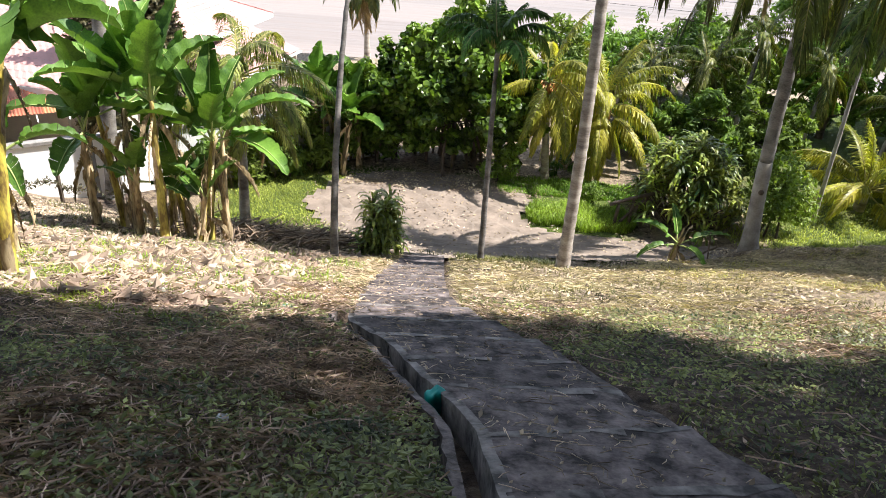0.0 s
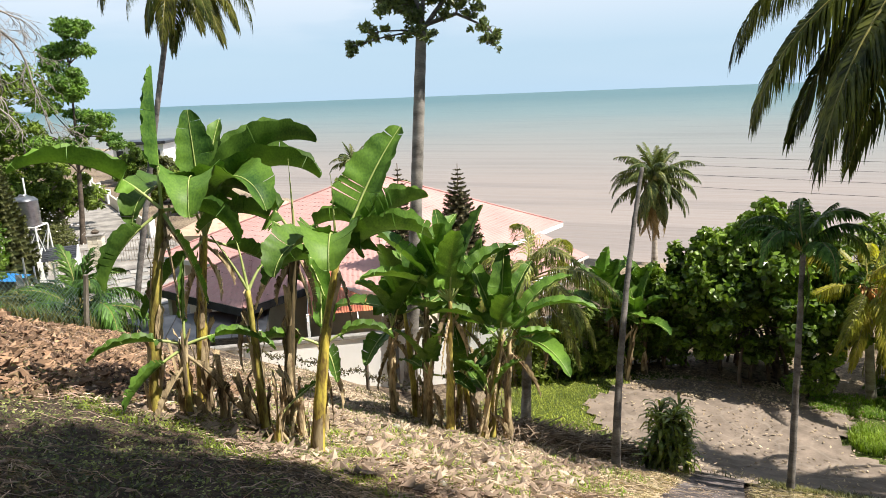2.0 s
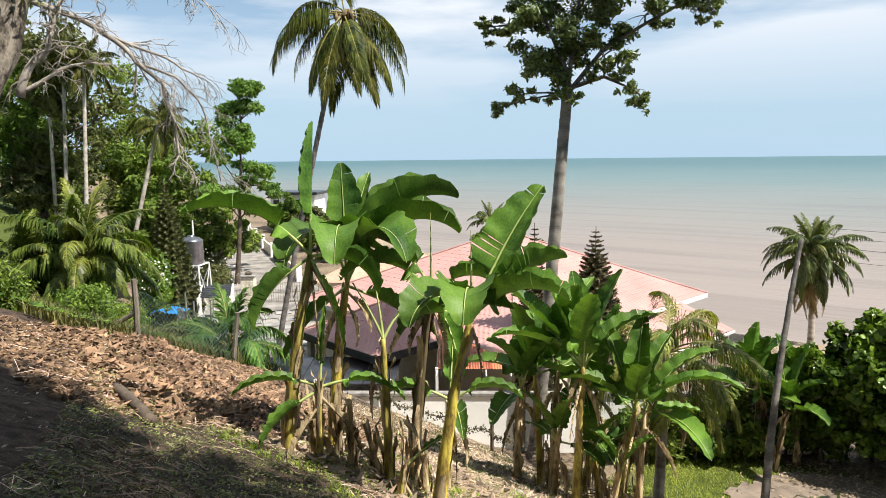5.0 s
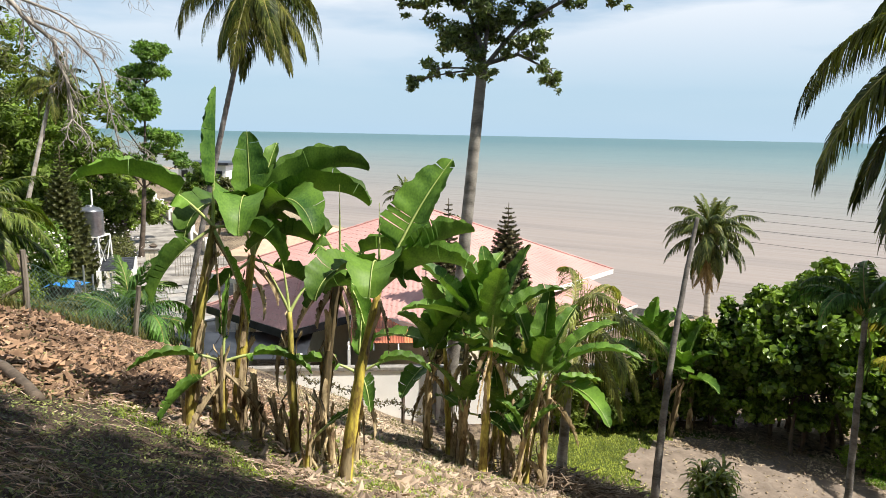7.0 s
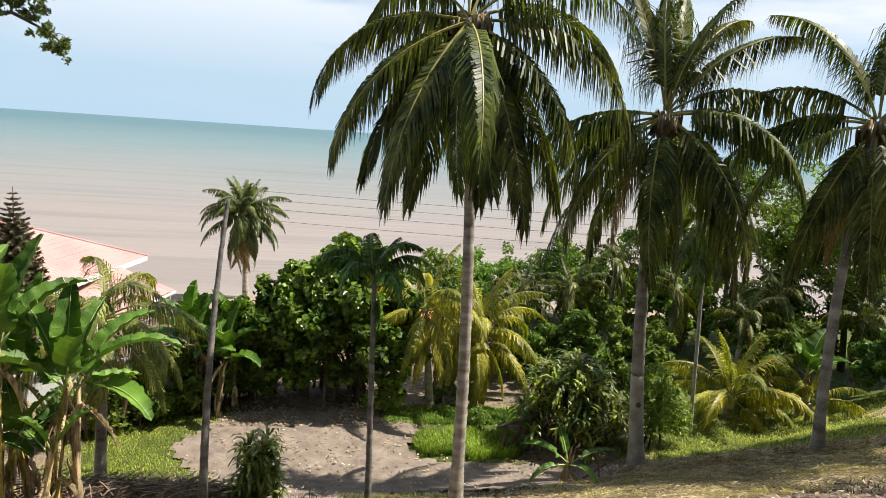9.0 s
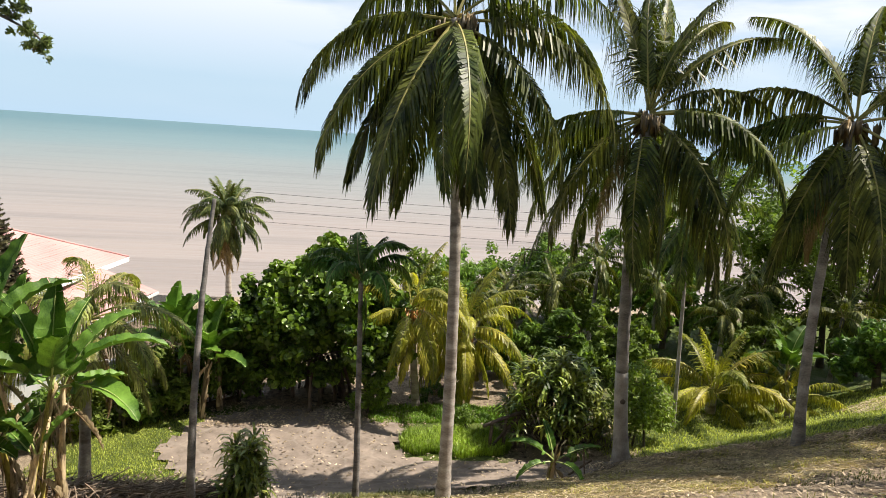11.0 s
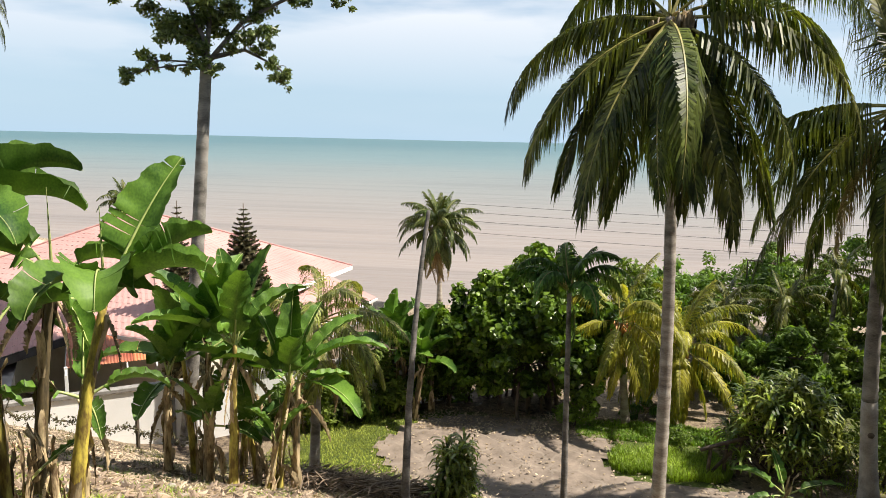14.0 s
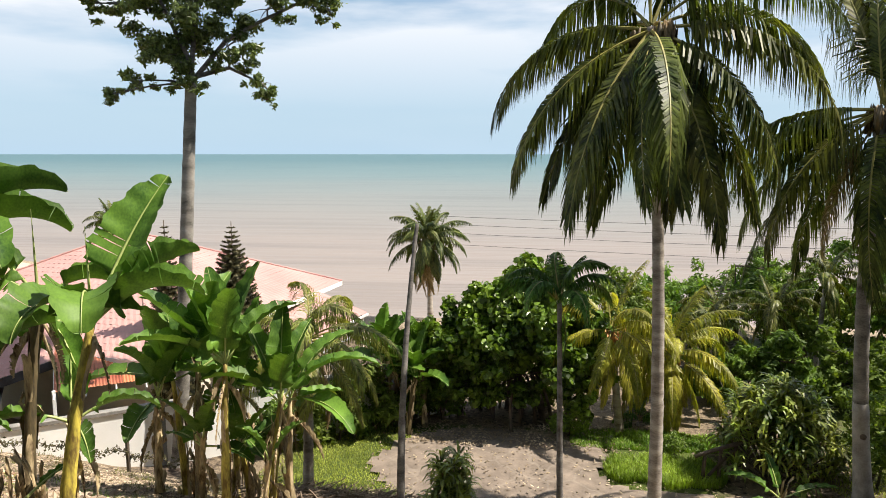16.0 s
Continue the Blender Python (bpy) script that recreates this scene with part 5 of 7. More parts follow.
banana(at_slope(*p), 2.62, (0.47, 0.0), [(20, 64, 1.65, 0.78, 16, 8, 0.35, -30), (95, 89, 0.8, 0.07, 2, 85, 0.0), (5, 48, 1.2, 0.8, 45, 35, 0.25), (335, 44, 1.15, 0.75, 80, 25, 0.25), (262, 60, 1.2, 0.85, 140, 12, 0.15), (225, 52, 1.1, 0.75, 130, 16, 0.2), (170, 20, 0.8, 0.5, 90, 30, 0.3)],
       5, "banana plant with yellow stem and a broad raised leaf", view_frame(*p), 0.082, 1, "banana_yellow", peel=4)
# suckers between the stems, each with a few low leaves
for k, (x, y, h, lv) in enumerate((
        (-6.9, 6.35, 1.15, [(182, 22, 0.95, 0.3, 60, 24, 0.1), (352, 18, 1.0, 0.3, 75, 26, 0.15), (60, 82, 0.9, 0.2, 10, 40, 0.0), (200, -20, 0.8, 0.3, 40, 40, 0.5)]),
        (-5.75, 6.75, 0.4, [(15, 38, 0.45, 0.17, 20, 14, 0.0)]),
        (-6.1, 8.3, 1.5, [(178, 30, 0.95, 0.36, 80, 24, 0.2), (355, 35, 0.95, 0.36, 85, 24, 0.2), (80, 75, 0.9, 0.3, 20, 20, 0.1), (280, 20, 0.8, 0.34, 80, 24, 0.3)]))):
    banana(at_slope(x, y), h, (0.05, 0), lv, 170 + k, "young banana sucker with a few low leaves", view_frame(x, y), 0.045, 2, "banana_stem", "banana suckers")
# the dense clump: its foremost plants first
p = (-5.6, 11.9)
banana(at_slope(*p), 2.9, (0.1, 0.1), [(172, 48, 2.1, 0.82, 12, 12, 0.2), (160, 68, 1.75, 0.78, 12, 14, 0.15), (20, 72, 1.75, 0.7, 10, 16, 0.15), (120, 80, 1.6, 0.7, 12, 12, 0.1), (190, 42, 1.7, 0.6, 60, 18, 0.3), (20, 56, 1.6, 0.6, 60, 20, 0.3), (280, 78, 1.6, 0.65, 40, 10, 0.1)],
       61, "banana plant in a dense clump, leaves fanned wide", view_frame(*p), 0.08, 3, group="banana clump")
p = (-4.9, 12.4)
banana(at_slope(*p), 2.3, (0.25, 0.0), [(352, 50, 2.0, 0.5, 85, 14, 0.15), (75, 80, 1.7, 0.6, 15, 16, 0.15), (45, 68, 1.5, 0.55, 30, 18, 0.2), (130, 66, 1.7, 0.6, 30, 16, 0.2), (280, 76, 1.3, 0.55, 60, 14, 0.2), (185, 50, 1.4, 0.55, 70, 18, 0.3), (10, 15, 1.0, 0.36, 30, 20, 0.1)],
       62, "banana plant in a dense clump with a leaf arching low", view_frame(*p), 0.08, 3, group="banana clump")
rng = random.Random(40)
for k, (x, y, h, n, s) in enumerate(((-6.4, 12.4, 2.8, 5, 1.8), (-6.9, 12.9, 2.6, 5, 1.7), (-4.7, 12.9, 2.4, 5, 1.6), (-6.0, 13.2, 2.6, 5, 1.7), (-7.3, 12.5, 2.1, 4, 1.5), (-4.85, 11.8, 0.9, 3, 0.9), (-6.2, 12.1, 1.2, 5, 1.1), (-5.4, 12.7, 1.3, 4, 1.1))):
    banana(at_slope(x, y), h, (rng.uniform(-0.35, 0.35), rng.uniform(-0.2, 0.2)), random_leaves(rng, n, s, 26), 60 + k, "banana plant in a dense clump with dry sheathed stems", rng.uniform(0, 360), 0.075, 4,
           "banana_stem" if k % 2 else "banana_dry", "banana clump")
for k in range(6):
    x, y = -4.9 + 0.3 * k + rng.uniform(-0.2, 0.2), 21.4 + rng.uniform(-0.2, 0.9)
    banana(at_slope(x, y), rng.uniform(1.9, 3.0), (rng.uniform(-0.3, 0.3), 0), random_leaves(rng, 7, 1.45, 22), 80 + k, "banana plant at the back of the yard", rng.uniform(0, 360), 0.085, 2, "banana_dark", "yard bananas")
banana(at_slope(6.05, 16.2), 0.55, (0.1, 0), [(165, 40, 1.1, 0.34, 60, 20, 0.1), (10, 25, 1.2, 0.3, 40, 20, 0.1), (200, 10, 1.0, 0.3, 60, 20, 0.3), (300, 20, 0.8, 0.3, 80, 20, 0.2), (100, 60, 0.9, 0.3, 30, 20, 0.1)], 95, "small banana plant at the yard's edge", 0, 0.07, 2)
banana(at_slope(16.5, 21.5), 1.6, (0.2, 0), random_leaves(rng, 7, 1.6), 96, "banana plant among young palms", 30, 0.1, 1)
for k, (x, y) in enumerate(((-7.15, 6.55), (-6.85, 7.4), (-5.9, 7.5), (-6.65, 6.75), (-7.3, 7.1))):
    banana(at_slope(x, y), rng.uniform(0.3, 0.85), (rng.uniform(-0.1, 0.1), 0), random_leaves(rng, 0, 0.6), 70 + k, "dry stump of a cut banana stem", rng.uniform(0, 360), 0.06, 1, "banana_dry", "banana stumps")

# ---- broad trees and shrubs ----
# bushes added to darken the wall's right end, which lies in shade
for k, (x, y, h) in enumerate(((-7.6, 19.5, 1.3), (-6.5, 20.2, 1.7), (-5.5, 20.9, 1.9), (-4.7, 21.6, 2.0), (-3.8, 22.3, 2.2), (-3.0, 22.9, 2.2), (-2.3, 22.8, 2.4), (-1.6, 23.6, 2.4), (-0.4, 24.0, 2.4), (0.8, 24.1, 2.2))):
    tree("shrub", "dark dense bush added where the white wall lies in shade", (x, y, gz(x, y)), [(x + 0.3 * math.sin(5 * j + k), y + 0.2 * math.cos(4 * j), gz(x, y) + h * (0.2 + 0.2 * j), 0.5 + 0.07 * (j % 2), 0.9) for j in range(5)],
         "leaf_dark", 1700, 0.2, 0.04, 190 + k, category="shrub", stems=3, group="wall bushes")


def sprays(clumps, seed, n=9, reach=1.1, part_of=0.52):
    """Each clump broken up into small sprays round its middle."""
    rng = random.Random(seed)
    out = []
    for x, y, z, r, q in clumps:
        for _ in range(n):
            d = Vector((rng.gauss(0, 1), rng.gauss(0, 1), rng.gauss(0, 0.8))).normalized() * r * reach * rng.uniform(0.4, 1.1)
            out.append((x + d.x, y + d.y, z + d.z, max(0.12, r * part_of * rng.uniform(0.6, 1.2)), q))
    return out


fork = (-9.12, 18.45, 1.75)
TALL = [(-9.9, 18.1, 2.45, 0.62, 0.7), (-9.5, 18.7, 3.0, 0.75, 0.8), (-10.0, 18.0, 3.85, 0.78, 0.7), (-9.0, 18.5, 3.9, 0.94, 0.8), (-8.7, 18.6, 5.0, 1.12, 0.8), (-8.2, 18.8, 2.9, 0.62, 0.7), (-7.4, 19.2, 1.75, 0.33, 0.8), (-7.2, 19.3, 1.45, 0.22, 0.9), (-7.9, 19.0, 2.3, 0.44, 0.7),
        (-7.2, 19.4, 3.9, 0.75, 0.6), (-5.9, 20.0, 4.4, 0.69, 0.6), (-5.6, 20.1, 3.8, 0.31, 0.6), (-10.5, 17.8, 1.75, 0.31, 0.8), (-10.9, 17.6, 1.42, 0.20, 0.8), (-9.2, 18.4, 1.75, 0.44, 0.8), (-10.9, 17.6, 3.75, 0.45, 0.45), (-11.35, 17.4, 3.7, 0.22, 0.45),
        (-9.6, 18.3, 5.0, 1.00, 0.8), (-6.6, 19.6, 4.9, 0.88, 0.7), (-8.6, 18.7, 6.6, 1.62, 0.8), (-6.8, 19.5, 6.4, 1.50, 0.8), (-10.2, 18.0, 6.2, 1.25, 0.7)]
# limbs get a darker bark than the trunk: their backlit shade as colour
tree("tall_tree", "tall grey-trunked tree with a thin open crown", (-9.9, 18.1, gz(-9.9, 18.1)),
     TALL,
     "leaf_tall", 44000, 0.14, 0.225, 101, bark="trunk_grey", fork=fork, hollow=0.1, limb_bark="trunk_mid", limb=0.3, twigs=0.14, leafy=sprays(TALL, 77, 12, 1.25, 0.44),
     paths=[[fork, (-8.95, 18.5, 3.4), (-8.78, 18.6, 4.8), (-8.6, 18.7, 7.0)], [fork, (-8.2, 18.9, 3.0), (-7.22, 19.4, 3.62), (-5.68, 20.1, 4.5), (-5.0, 20.4, 5.4)], [(-9.05, 18.45, 2.2), (-9.6, 18.2, 3.6), (-10.0, 18.0, 4.6)], [(-9.1, 18.45, 1.9), (-8.2, 18.9, 2.2), (-7.4, 19.2, 1.8)]])
GRAPE = [(-1.3, 22.8, -6.0, 1.1, 0.9), (-0.2, 22.6, -5.6, 1.3, 1.0), (1.2, 22.6, -5.6, 1.3, 0.9), (0.3, 23.2, -4.9, 1.2, 0.8), (2.0, 22.8, -6.5, 1.0, 0.9), (-2.0, 22.9, -5.8, 0.9, 0.9), (-2.3, 22.5, -6.8, 0.8, 0.9), (0.6, 22.8, -4.5, 1.0, 0.7), (-1.4, 22.4, -7.2, 0.75, 0.9),
         (-2.9, 22.7, -6.5, 0.7, 0.9), (-0.6, 22.2, -6.8, 0.9, 0.8), (1.0, 22.0, -6.8, 1.0, 0.8), (2.2, 22.2, -7.3, 0.7, 0.8), (-1.3, 23.6, -5.4, 0.9, 0.8), (1.6, 23.2, -4.8, 0.8, 0.8), (-0.9, 22.9, -5.3, 0.9, 0.8), (2.3, 23.0, -5.9, 0.8, 0.8), (-2.3, 22.3, -7.9, 0.6, 0.9), (-1.1, 22.1, -8.0, 0.55, 0.8), (1.9, 22.0, -8.1, 0.55, 0.8), (0.3, 22.1, -7.9, 0.5, 0.8)]
tree("sea_grape_shrub", "dense round-leaved shrub with bare dark stems", (0.3, 23.0, YARD), GRAPE,
     "leaf_round", 32000, 0.2, 0.06, 102, shape="round", hollow=0.25, stems=15, category="shrub", leafy=sprays(GRAPE, 79, 12, 0.95, 0.46), apart=0.55)
rng = random.Random(200)
for k, (x, y, h, r, mt) in enumerate(((7.5, 33, 3.6, 2.2, "leaf"), (10.5, 34.5, 4.4, 2.4, "leaf_dark"), (13.5, 34, 4.0, 2.4, "leaf"), (17, 33, 5.4, 2.5, "leaf_dark"), (19.5, 32, 9.6, 2.9, "leaf_dark"), (22.5, 27, 10.6, 3.2, "leaf_dark"), (24.5, 30, 11.0, 3.6, "leaf_dark"),
                                    (28, 26, 8.5, 3.4, "leaf_dark"), (12, 30, 3.0, 1.8, "leaf_dark"), (16, 29.5, 3.6, 1.8, "leaf"), (19.5, 28, 5.4, 2.2, "leaf_dark"), (23, 25.5, 6.0, 2.4, "leaf_dark"), (4.6, 31, 3.0, 1.7, "leaf"),
                                    (30, 20, 8.0, 3.4, "leaf_dark"), (9, 26, 2.2, 1.3, "leaf_dark"), (25, 20.5, 4.2, 2.2, "leaf"), (12, 25.2, 2.6, 1.5, "leaf_dark"), (17.5, 24, 2.8, 1.5, "leaf_dark"), (20.5, 21.5, 2.6, 1.4, "leaf"), (7.0, 25.5, 1.8, 1.1, "leaf_dark"))):
    z = gz(x, y)
    cl = [(x + rng.uniform(-1, 1) * r * 0.8, y + rng.uniform(-1, 1) * r * 0.6, z + h * rng.uniform(0.3, 0.85), r * rng.uniform(0.4, 0.65), 0.85) for _ in range(10)]
    tree("tree", "dense green tree in the seaside thicket", (x, y, z), cl, mt, 5500, 0.26, 0.16, 210 + k, group="thicket trees", hollow=0.3, leafy=sprays(cl, 500 + k, 7, 1.1, 0.42))
for k, (x, y, h, r, mt) in enumerate(((-58, 34, 13.5, 5.5, "leaf_dark"), (-52, 33, 12, 4.6, "leaf_dark"), (-66, 32, 15, 6, "leaf_dark"), (-48, 34.5, 8.5, 3.4, "leaf_dark"), (-74, 28, 15, 6, "leaf_dark"), (-62, 27, 10, 4, "leaf_dark"),
                                    (-84, 50, 11, 5, "leaf_dark"), (-23.5, 39.5, 4.3, 2.0, "leaf_dark"), (-52, 49, 3.6, 1.8, "leaf_dark"), (-60, 54, 4, 2.2, "leaf_olive"), (-68, 60, 5, 2.6, "leaf_dark"), (-45, 44, 3.0, 1.4, "leaf_dark"), (-57, 24.5, 4, 2.4, "leaf_olive"), (-55, 26.0, 17.5, 5.0, "leaf_olive"), (-60, 22.0, 18.5, 5.5, "leaf_dark"), (-38, 19.5, 3.4, 1.8, "leaf_dark"), (-34, 16.5, 3.0, 1.6, "leaf_dark"), (-45, 27.0, 6.0, 2.6, "leaf_dark"))):
    z = gz(x, y)
    cl = [(x + rng.uniform(-1, 1) * r * 0.8, y + rng.uniform(-1, 1) * r * 0.6, z + h * rng.uniform(0.2, 0.9), r * rng.uniform(0.35, 0.55), 0.8) for _ in range(13)]
    tree("tree", "large dark green tree beyond the lane", (x, y, z), cl, mt, 7000, 0.45, 0.3, 240 + k, group="far trees", hollow=0.3, leafy=sprays(cl, 540 + k, 7, 1.1, 0.42))
cl = []
for k in range(6):
    for j in range(5):
        a = rng.uniform(0, 6.28)
        rr = rng.uniform(0.3, 2.5 - 0.28 * k)
        cl.append((-41.2 + math.cos(a) * rr, 31.6 + math.sin(a) * rr, -2.2 + k * 1.35 + rng.uniform(-0.6, 0.6), rng.uniform(0.5, 1.0), 0.6))
tree("almond_tree", "tiered light green almond tree by the lane", (-42.2, 31.4, gz(-42.2, 31.4)), cl, "leaf", 12000, 0.28, 0.2, 260)


def unseen_shade_tree():
    """An unseen spreading tree at the head of the slope, added so that its crown shades the steps."""
    rng = random.Random(300)
    cl = []
    for x in np.arange(-14, 25, 1.9):
        for y in np.arange(-17, 11.0, 1.9):
            edge = float(np.interp(x, [-14, 0, 4.6, 7.9, 9.6, 12, 14, 24], [1.5, 4.8, 6.4, 7.4, 8.1, 7.5, 7.1, 6.2])) - 0.9
            if y < edge + 1.2:
                cl.append((x + rng.uniform(-0.6, 0.6), min(y + rng.uniform(-0.6, 0.6), edge), rng.uniform(8.2, 10.0), rng.uniform(1.5, 1.9), 0.6))
    # more unseen crown to the left, added only to block sky light
    for x in np.arange(-26, -14, 2.0):
        for y in np.arange(-15, -1.0, 2.0):
            cl.append((x + rng.uniform(-0.6, 0.6), y + rng.uniform(-0.6, 0.6), rng.uniform(7.6, 10.0), rng.uniform(1.5, 1.9), 0.6))
    # a separate unseen crown, added to throw shade on the right bank
    for x in np.arange(19.0, 27.0, 1.7):
        for y in np.arange(15.6, 19.6, 1.7):
            cl.append((x + rng.uniform(-0.5, 0.5), y + rng.uniform(-0.5, 0.5), rng.uniform(8.0, 9.4), rng.uniform(1.3, 1.7), 0.6))
    tree("unseen_shade_tree", "unseen spreading tree added at the head of the slope to cast shade", (15.5, -5.0, gz(15.5, -5)), cl, "leaf_dark", 96000, 0.76, 0.45, 301, hollow=0.15, fork=(14, -5, 5.5))


unseen_shade_tree()


def strap_shrub(name, label, base, heads, seed, size=0.5, category="shrub"):
    """A shrub of leafy canes: each head a rosette of arching strap leaves."""
    rng = random.Random(seed)
    t = thing(name, label, category, base)
    for hx, hy, hz in heads:
        part("cane", Geo().add(*tube(curve((hx * 0.2, hy * 0.2, -0.1), (hx, hy, hz), (0, 0, 0), 4), 0.022, 5)), M["trunk_dark"], t)
        g = Geo()
        for k in range(28):
            a = rng.uniform(0, 6.283)
            e = math.radians(rng.uniform(-25, 80))
            ln = size * rng.uniform(0.7, 1.15)
            o = Vector((math.cos(a), math.sin(a), 0))
            s = Vector((-o.y, o.x, 0)) * size * 0.06
            b = Vector((hx, hy, hz - rng.uniform(0, 0.3)))
            p1 = b + (o * math.cos(e) + Vector((0, 0, math.sin(e)))) * ln * 0.5
            e2 = e - math.radians(45)
            p2 = p1 + (o * math.cos(e2) + Vector((0, 0, math.sin(e2)))) * ln * 0.35
            e3 = e - math.radians(95)
            p3 = p2 + (o * math.cos(e3) + Vector((0, 0, math.sin(e3)))) * ln * 0.25
            i = len(g.v)
            g.v.extend(tuple(v) for v in (b - s * 0.6, b + s * 0.6, p1 - s, p1 + s, p2 - s * 0.8, p2 + s * 0.8, p3))
            g.f.extend([(i, i + 1, i + 3, i + 2), (i + 2, i + 3, i + 5, i + 4), (i + 4, i + 5, i + 6)])
            g.k.extend([0, 0, 0])
        part("leaf_head", g, M["strap"], t)
    return t


rng = random.Random(410)
heads = [(rng.uniform(-0.38, 0.38) * (1.2 - h / 2.4), rng.uniform(-0.35, 0.35), h) for h in [0.25 + 1.25 * k / 22 for k in range(23)]]
strap_shrub("dracaena", "upright dracaena shrub with glossy dark strap leaves", (-1.55, 14.2, gz(-1.55, 14.2)), heads, 411, 0.5)
heads = []
for k in range(110):
    a, e, r = rng.uniform(0, 6.283), rng.uniform(0, 1) ** 0.8 * 1.45, rng.uniform(0.75, 1.0)
    heads.append((math.cos(a) * math.cos(e) * 1.75 * r, math.sin(a) * math.cos(e) * 1.4 * r, 0.3 + 2.45 * math.sin(e) * r))
strap_shrub("dracaena", "large mounded dracaena shrub beside the yard", (7.25, 19.6, gz(7.25, 19.6)), heads, 412, 0.62)
tree("shrub", "light green bush at the foot of a palm", (9.9, 19.4, gz(9.9, 19.4)), [(9.6, 19.2, -8.2, 0.8, 0.9), (10.3, 19.4, -7.9, 0.8, 0.9), (9.9, 19.8, -7.4, 0.8, 0.9), (10.8, 19.6, -8.5, 0.6, 0.8)], "leaf_light", 3200, 0.15, 0.04, 420, category="shrub", stems=3)
tree("shrub", "yellow-green bush beneath the round-leaved shrub", (1.6, 21.7, YARD), [(1.3, 21.6, -8.8, 0.42, 0.8), (1.9, 21.8, -8.7, 0.45, 0.9)], "leaf_light", 900, 0.13, 0.03, 421, category="shrub")
tree("shrub", "small round bush on the grass mound", (4.6, 20.7, YARD), [(4.6, 20.7, -8.95, 0.38, 0.8)], "leaf", 700, 0.1, 0.03, 422, category="shrub")
tree("oleander", "flowering oleander bush beside the tank", (-29.8, 17.6, gz(-29.8, 17.6)), [(-29.8, 17.6, -5.6, 0.9, 1.0), (-30.4, 17.9, -5.0, 0.8, 1.0), (-29.2, 17.2, -6.2, 0.8, 0.9)], "leaf", 2200, 0.2, 0.05, 423, category="shrub", stems=3)
tree("oleander", "flowering hedge along the lane bank", (-42, 29.5, gz(-42, 29.5)), [(-41, 29.2, -8.3, 0.9, 0.7), (-43, 30.2, -8.2, 1.0, 0.7), (-45, 31.4, -8.2, 1.0, 0.7), (-47.5, 33.0, -8.0, 1.1, 0.7)], "leaf_olive", 2600, 0.22, 0.05, 424, category="hedge", stems=3)
for k, (x, y, z, r) in enumerate(((-29.8, 17.4, -5.4, 0.95), (-42.5, 29.8, -8.1, 2.0))):
    g = leaf_cloud([(x, y, z, r, 0.8)], 160, 0.12, 430 + k, 0.85, "round")
    tagged(part("flowers", g, M["flower"]), "white oleander flowers over a bush", "flowers", kind="stuff")


def norfolk_pine(base, height, width, seed, label, mat="pine"):
    """A pine with level whorls of feathery branches, shorter towards the tip."""
    rng = random.Random(seed)
    t = thing("norfolk_pine", label, "pine tree", base, rng.uniform(0, 60), "pines")
    part("trunk", Geo().add(*tube([(0, 0, -0.2), (0, 0, height)], [0.09, 0.015], 8)), M["trunk_dark"], t, smooth=True)
    g = Geo()
    r2 = random.Random(9)
    pts = curve((0, 0, 0), (1, 0, 0.14), (0, 0, -0.1), 8)
    g.add(*tube(pts, [0.022 * (1 - 0.8 * i / 8) for i in range(9)], 4), 1)
    for i in range(170):
        s = 0.1 + 0.9 * r2.random()
        c = pts[min(7, int(s * 8))].lerp(pts[min(8, int(s * 8) + 1)], s * 8 % 1)
        a = r2.uniform(0, 6.283)
        d = Vector((0.55, math.cos(a), math.sin(a) * 0.8 + 0.3)).normalized() * r2.uniform(0.2, 0.32) * (1.15 - 0.4 * s)
        e = Vector((0, -math.sin(a), math.cos(a))) * 0.055
        o = len(g.v)
        g.v.extend((tuple(c - e), tuple(c + e), tuple(c + d)))
        g.f.append((o, o + 1, o + 2))
        g.k.append(0)
    me = g.mesh("branch", [M[mat], M["trunk_dark"] if mat == "pine" else M[mat]])
    whorls = int(height / 0.2)
    for w in range(whorls):
        s = w / whorls
        z = height * (0.12 + 0.87 * s)
        ln = width * 0.5 * (1 - s) ** 0.8 + 0.08
        n = 8 if s < 0.8 else 5
        for k in range(n):
            part("branch", me, None, t, m=pose(0, 0, z, 0, 0, 360 * k / n + 23 * w + rng.uniform(-5, 5)) @ Matrix.Scale(ln * rng.uniform(0.9, 1.1), 4))
    return t


norfolk_pine((-10.95, 24.8, YARD), 6.6, 2.6, 440, "narrow tiered pine in front of the roof")
norfolk_pine((-11.6, 21.1, YARD), 7.0, 1.7, 441, "tiered pine behind the tall tree")
norfolk_pine((-32.4, 20.0, gz(-32.4, 20)), 8.0, 2.8, 442, "light green tiered pine beside the water tank", "leaf_olive")


def bare_tree():
    """A gnarled old tree with bare pale twigs reaching over the slope."""
    rng = random.Random(450)
    base = Vector((-16.35, 5.0, gz(-16.35, 5.0)))
    t = thing("bare_tree", "gnarled old grey tree with pale bare hanging twigs", "tree", base)
    part("trunk", Geo().add(*tube([(0, 0, -0.3), (0.08, 0.25, 1.2), (0.18, 0.55, 2.6), (0.3, 0.95, 3.8), (0.46, 1.35, 4.9), (0.6, 1.6, 6.0), (0.68, 1.75, 7.4)], [0.42, 0.3, 0.25, 0.26, 0.3, 0.28, 0.22], 22, 0.22, 5)), M["bark_rough"], t, smooth=True)

    def grow(p, d, ln, r, depth, g):
        q, pts, rad = p.copy(), [p.copy()], [r]
        n = 5
        for i in range(n):
            d = (d + Vector((rng.gauss(0, 0.25), rng.gauss(0, 0.25), rng.gauss(-0.12, 0.2)))).normalized()
            q = q + d * ln / n
            pts.append(q.copy())
            rad.append(r * (1 - 0.7 * (i + 1) / n) + 0.0025)
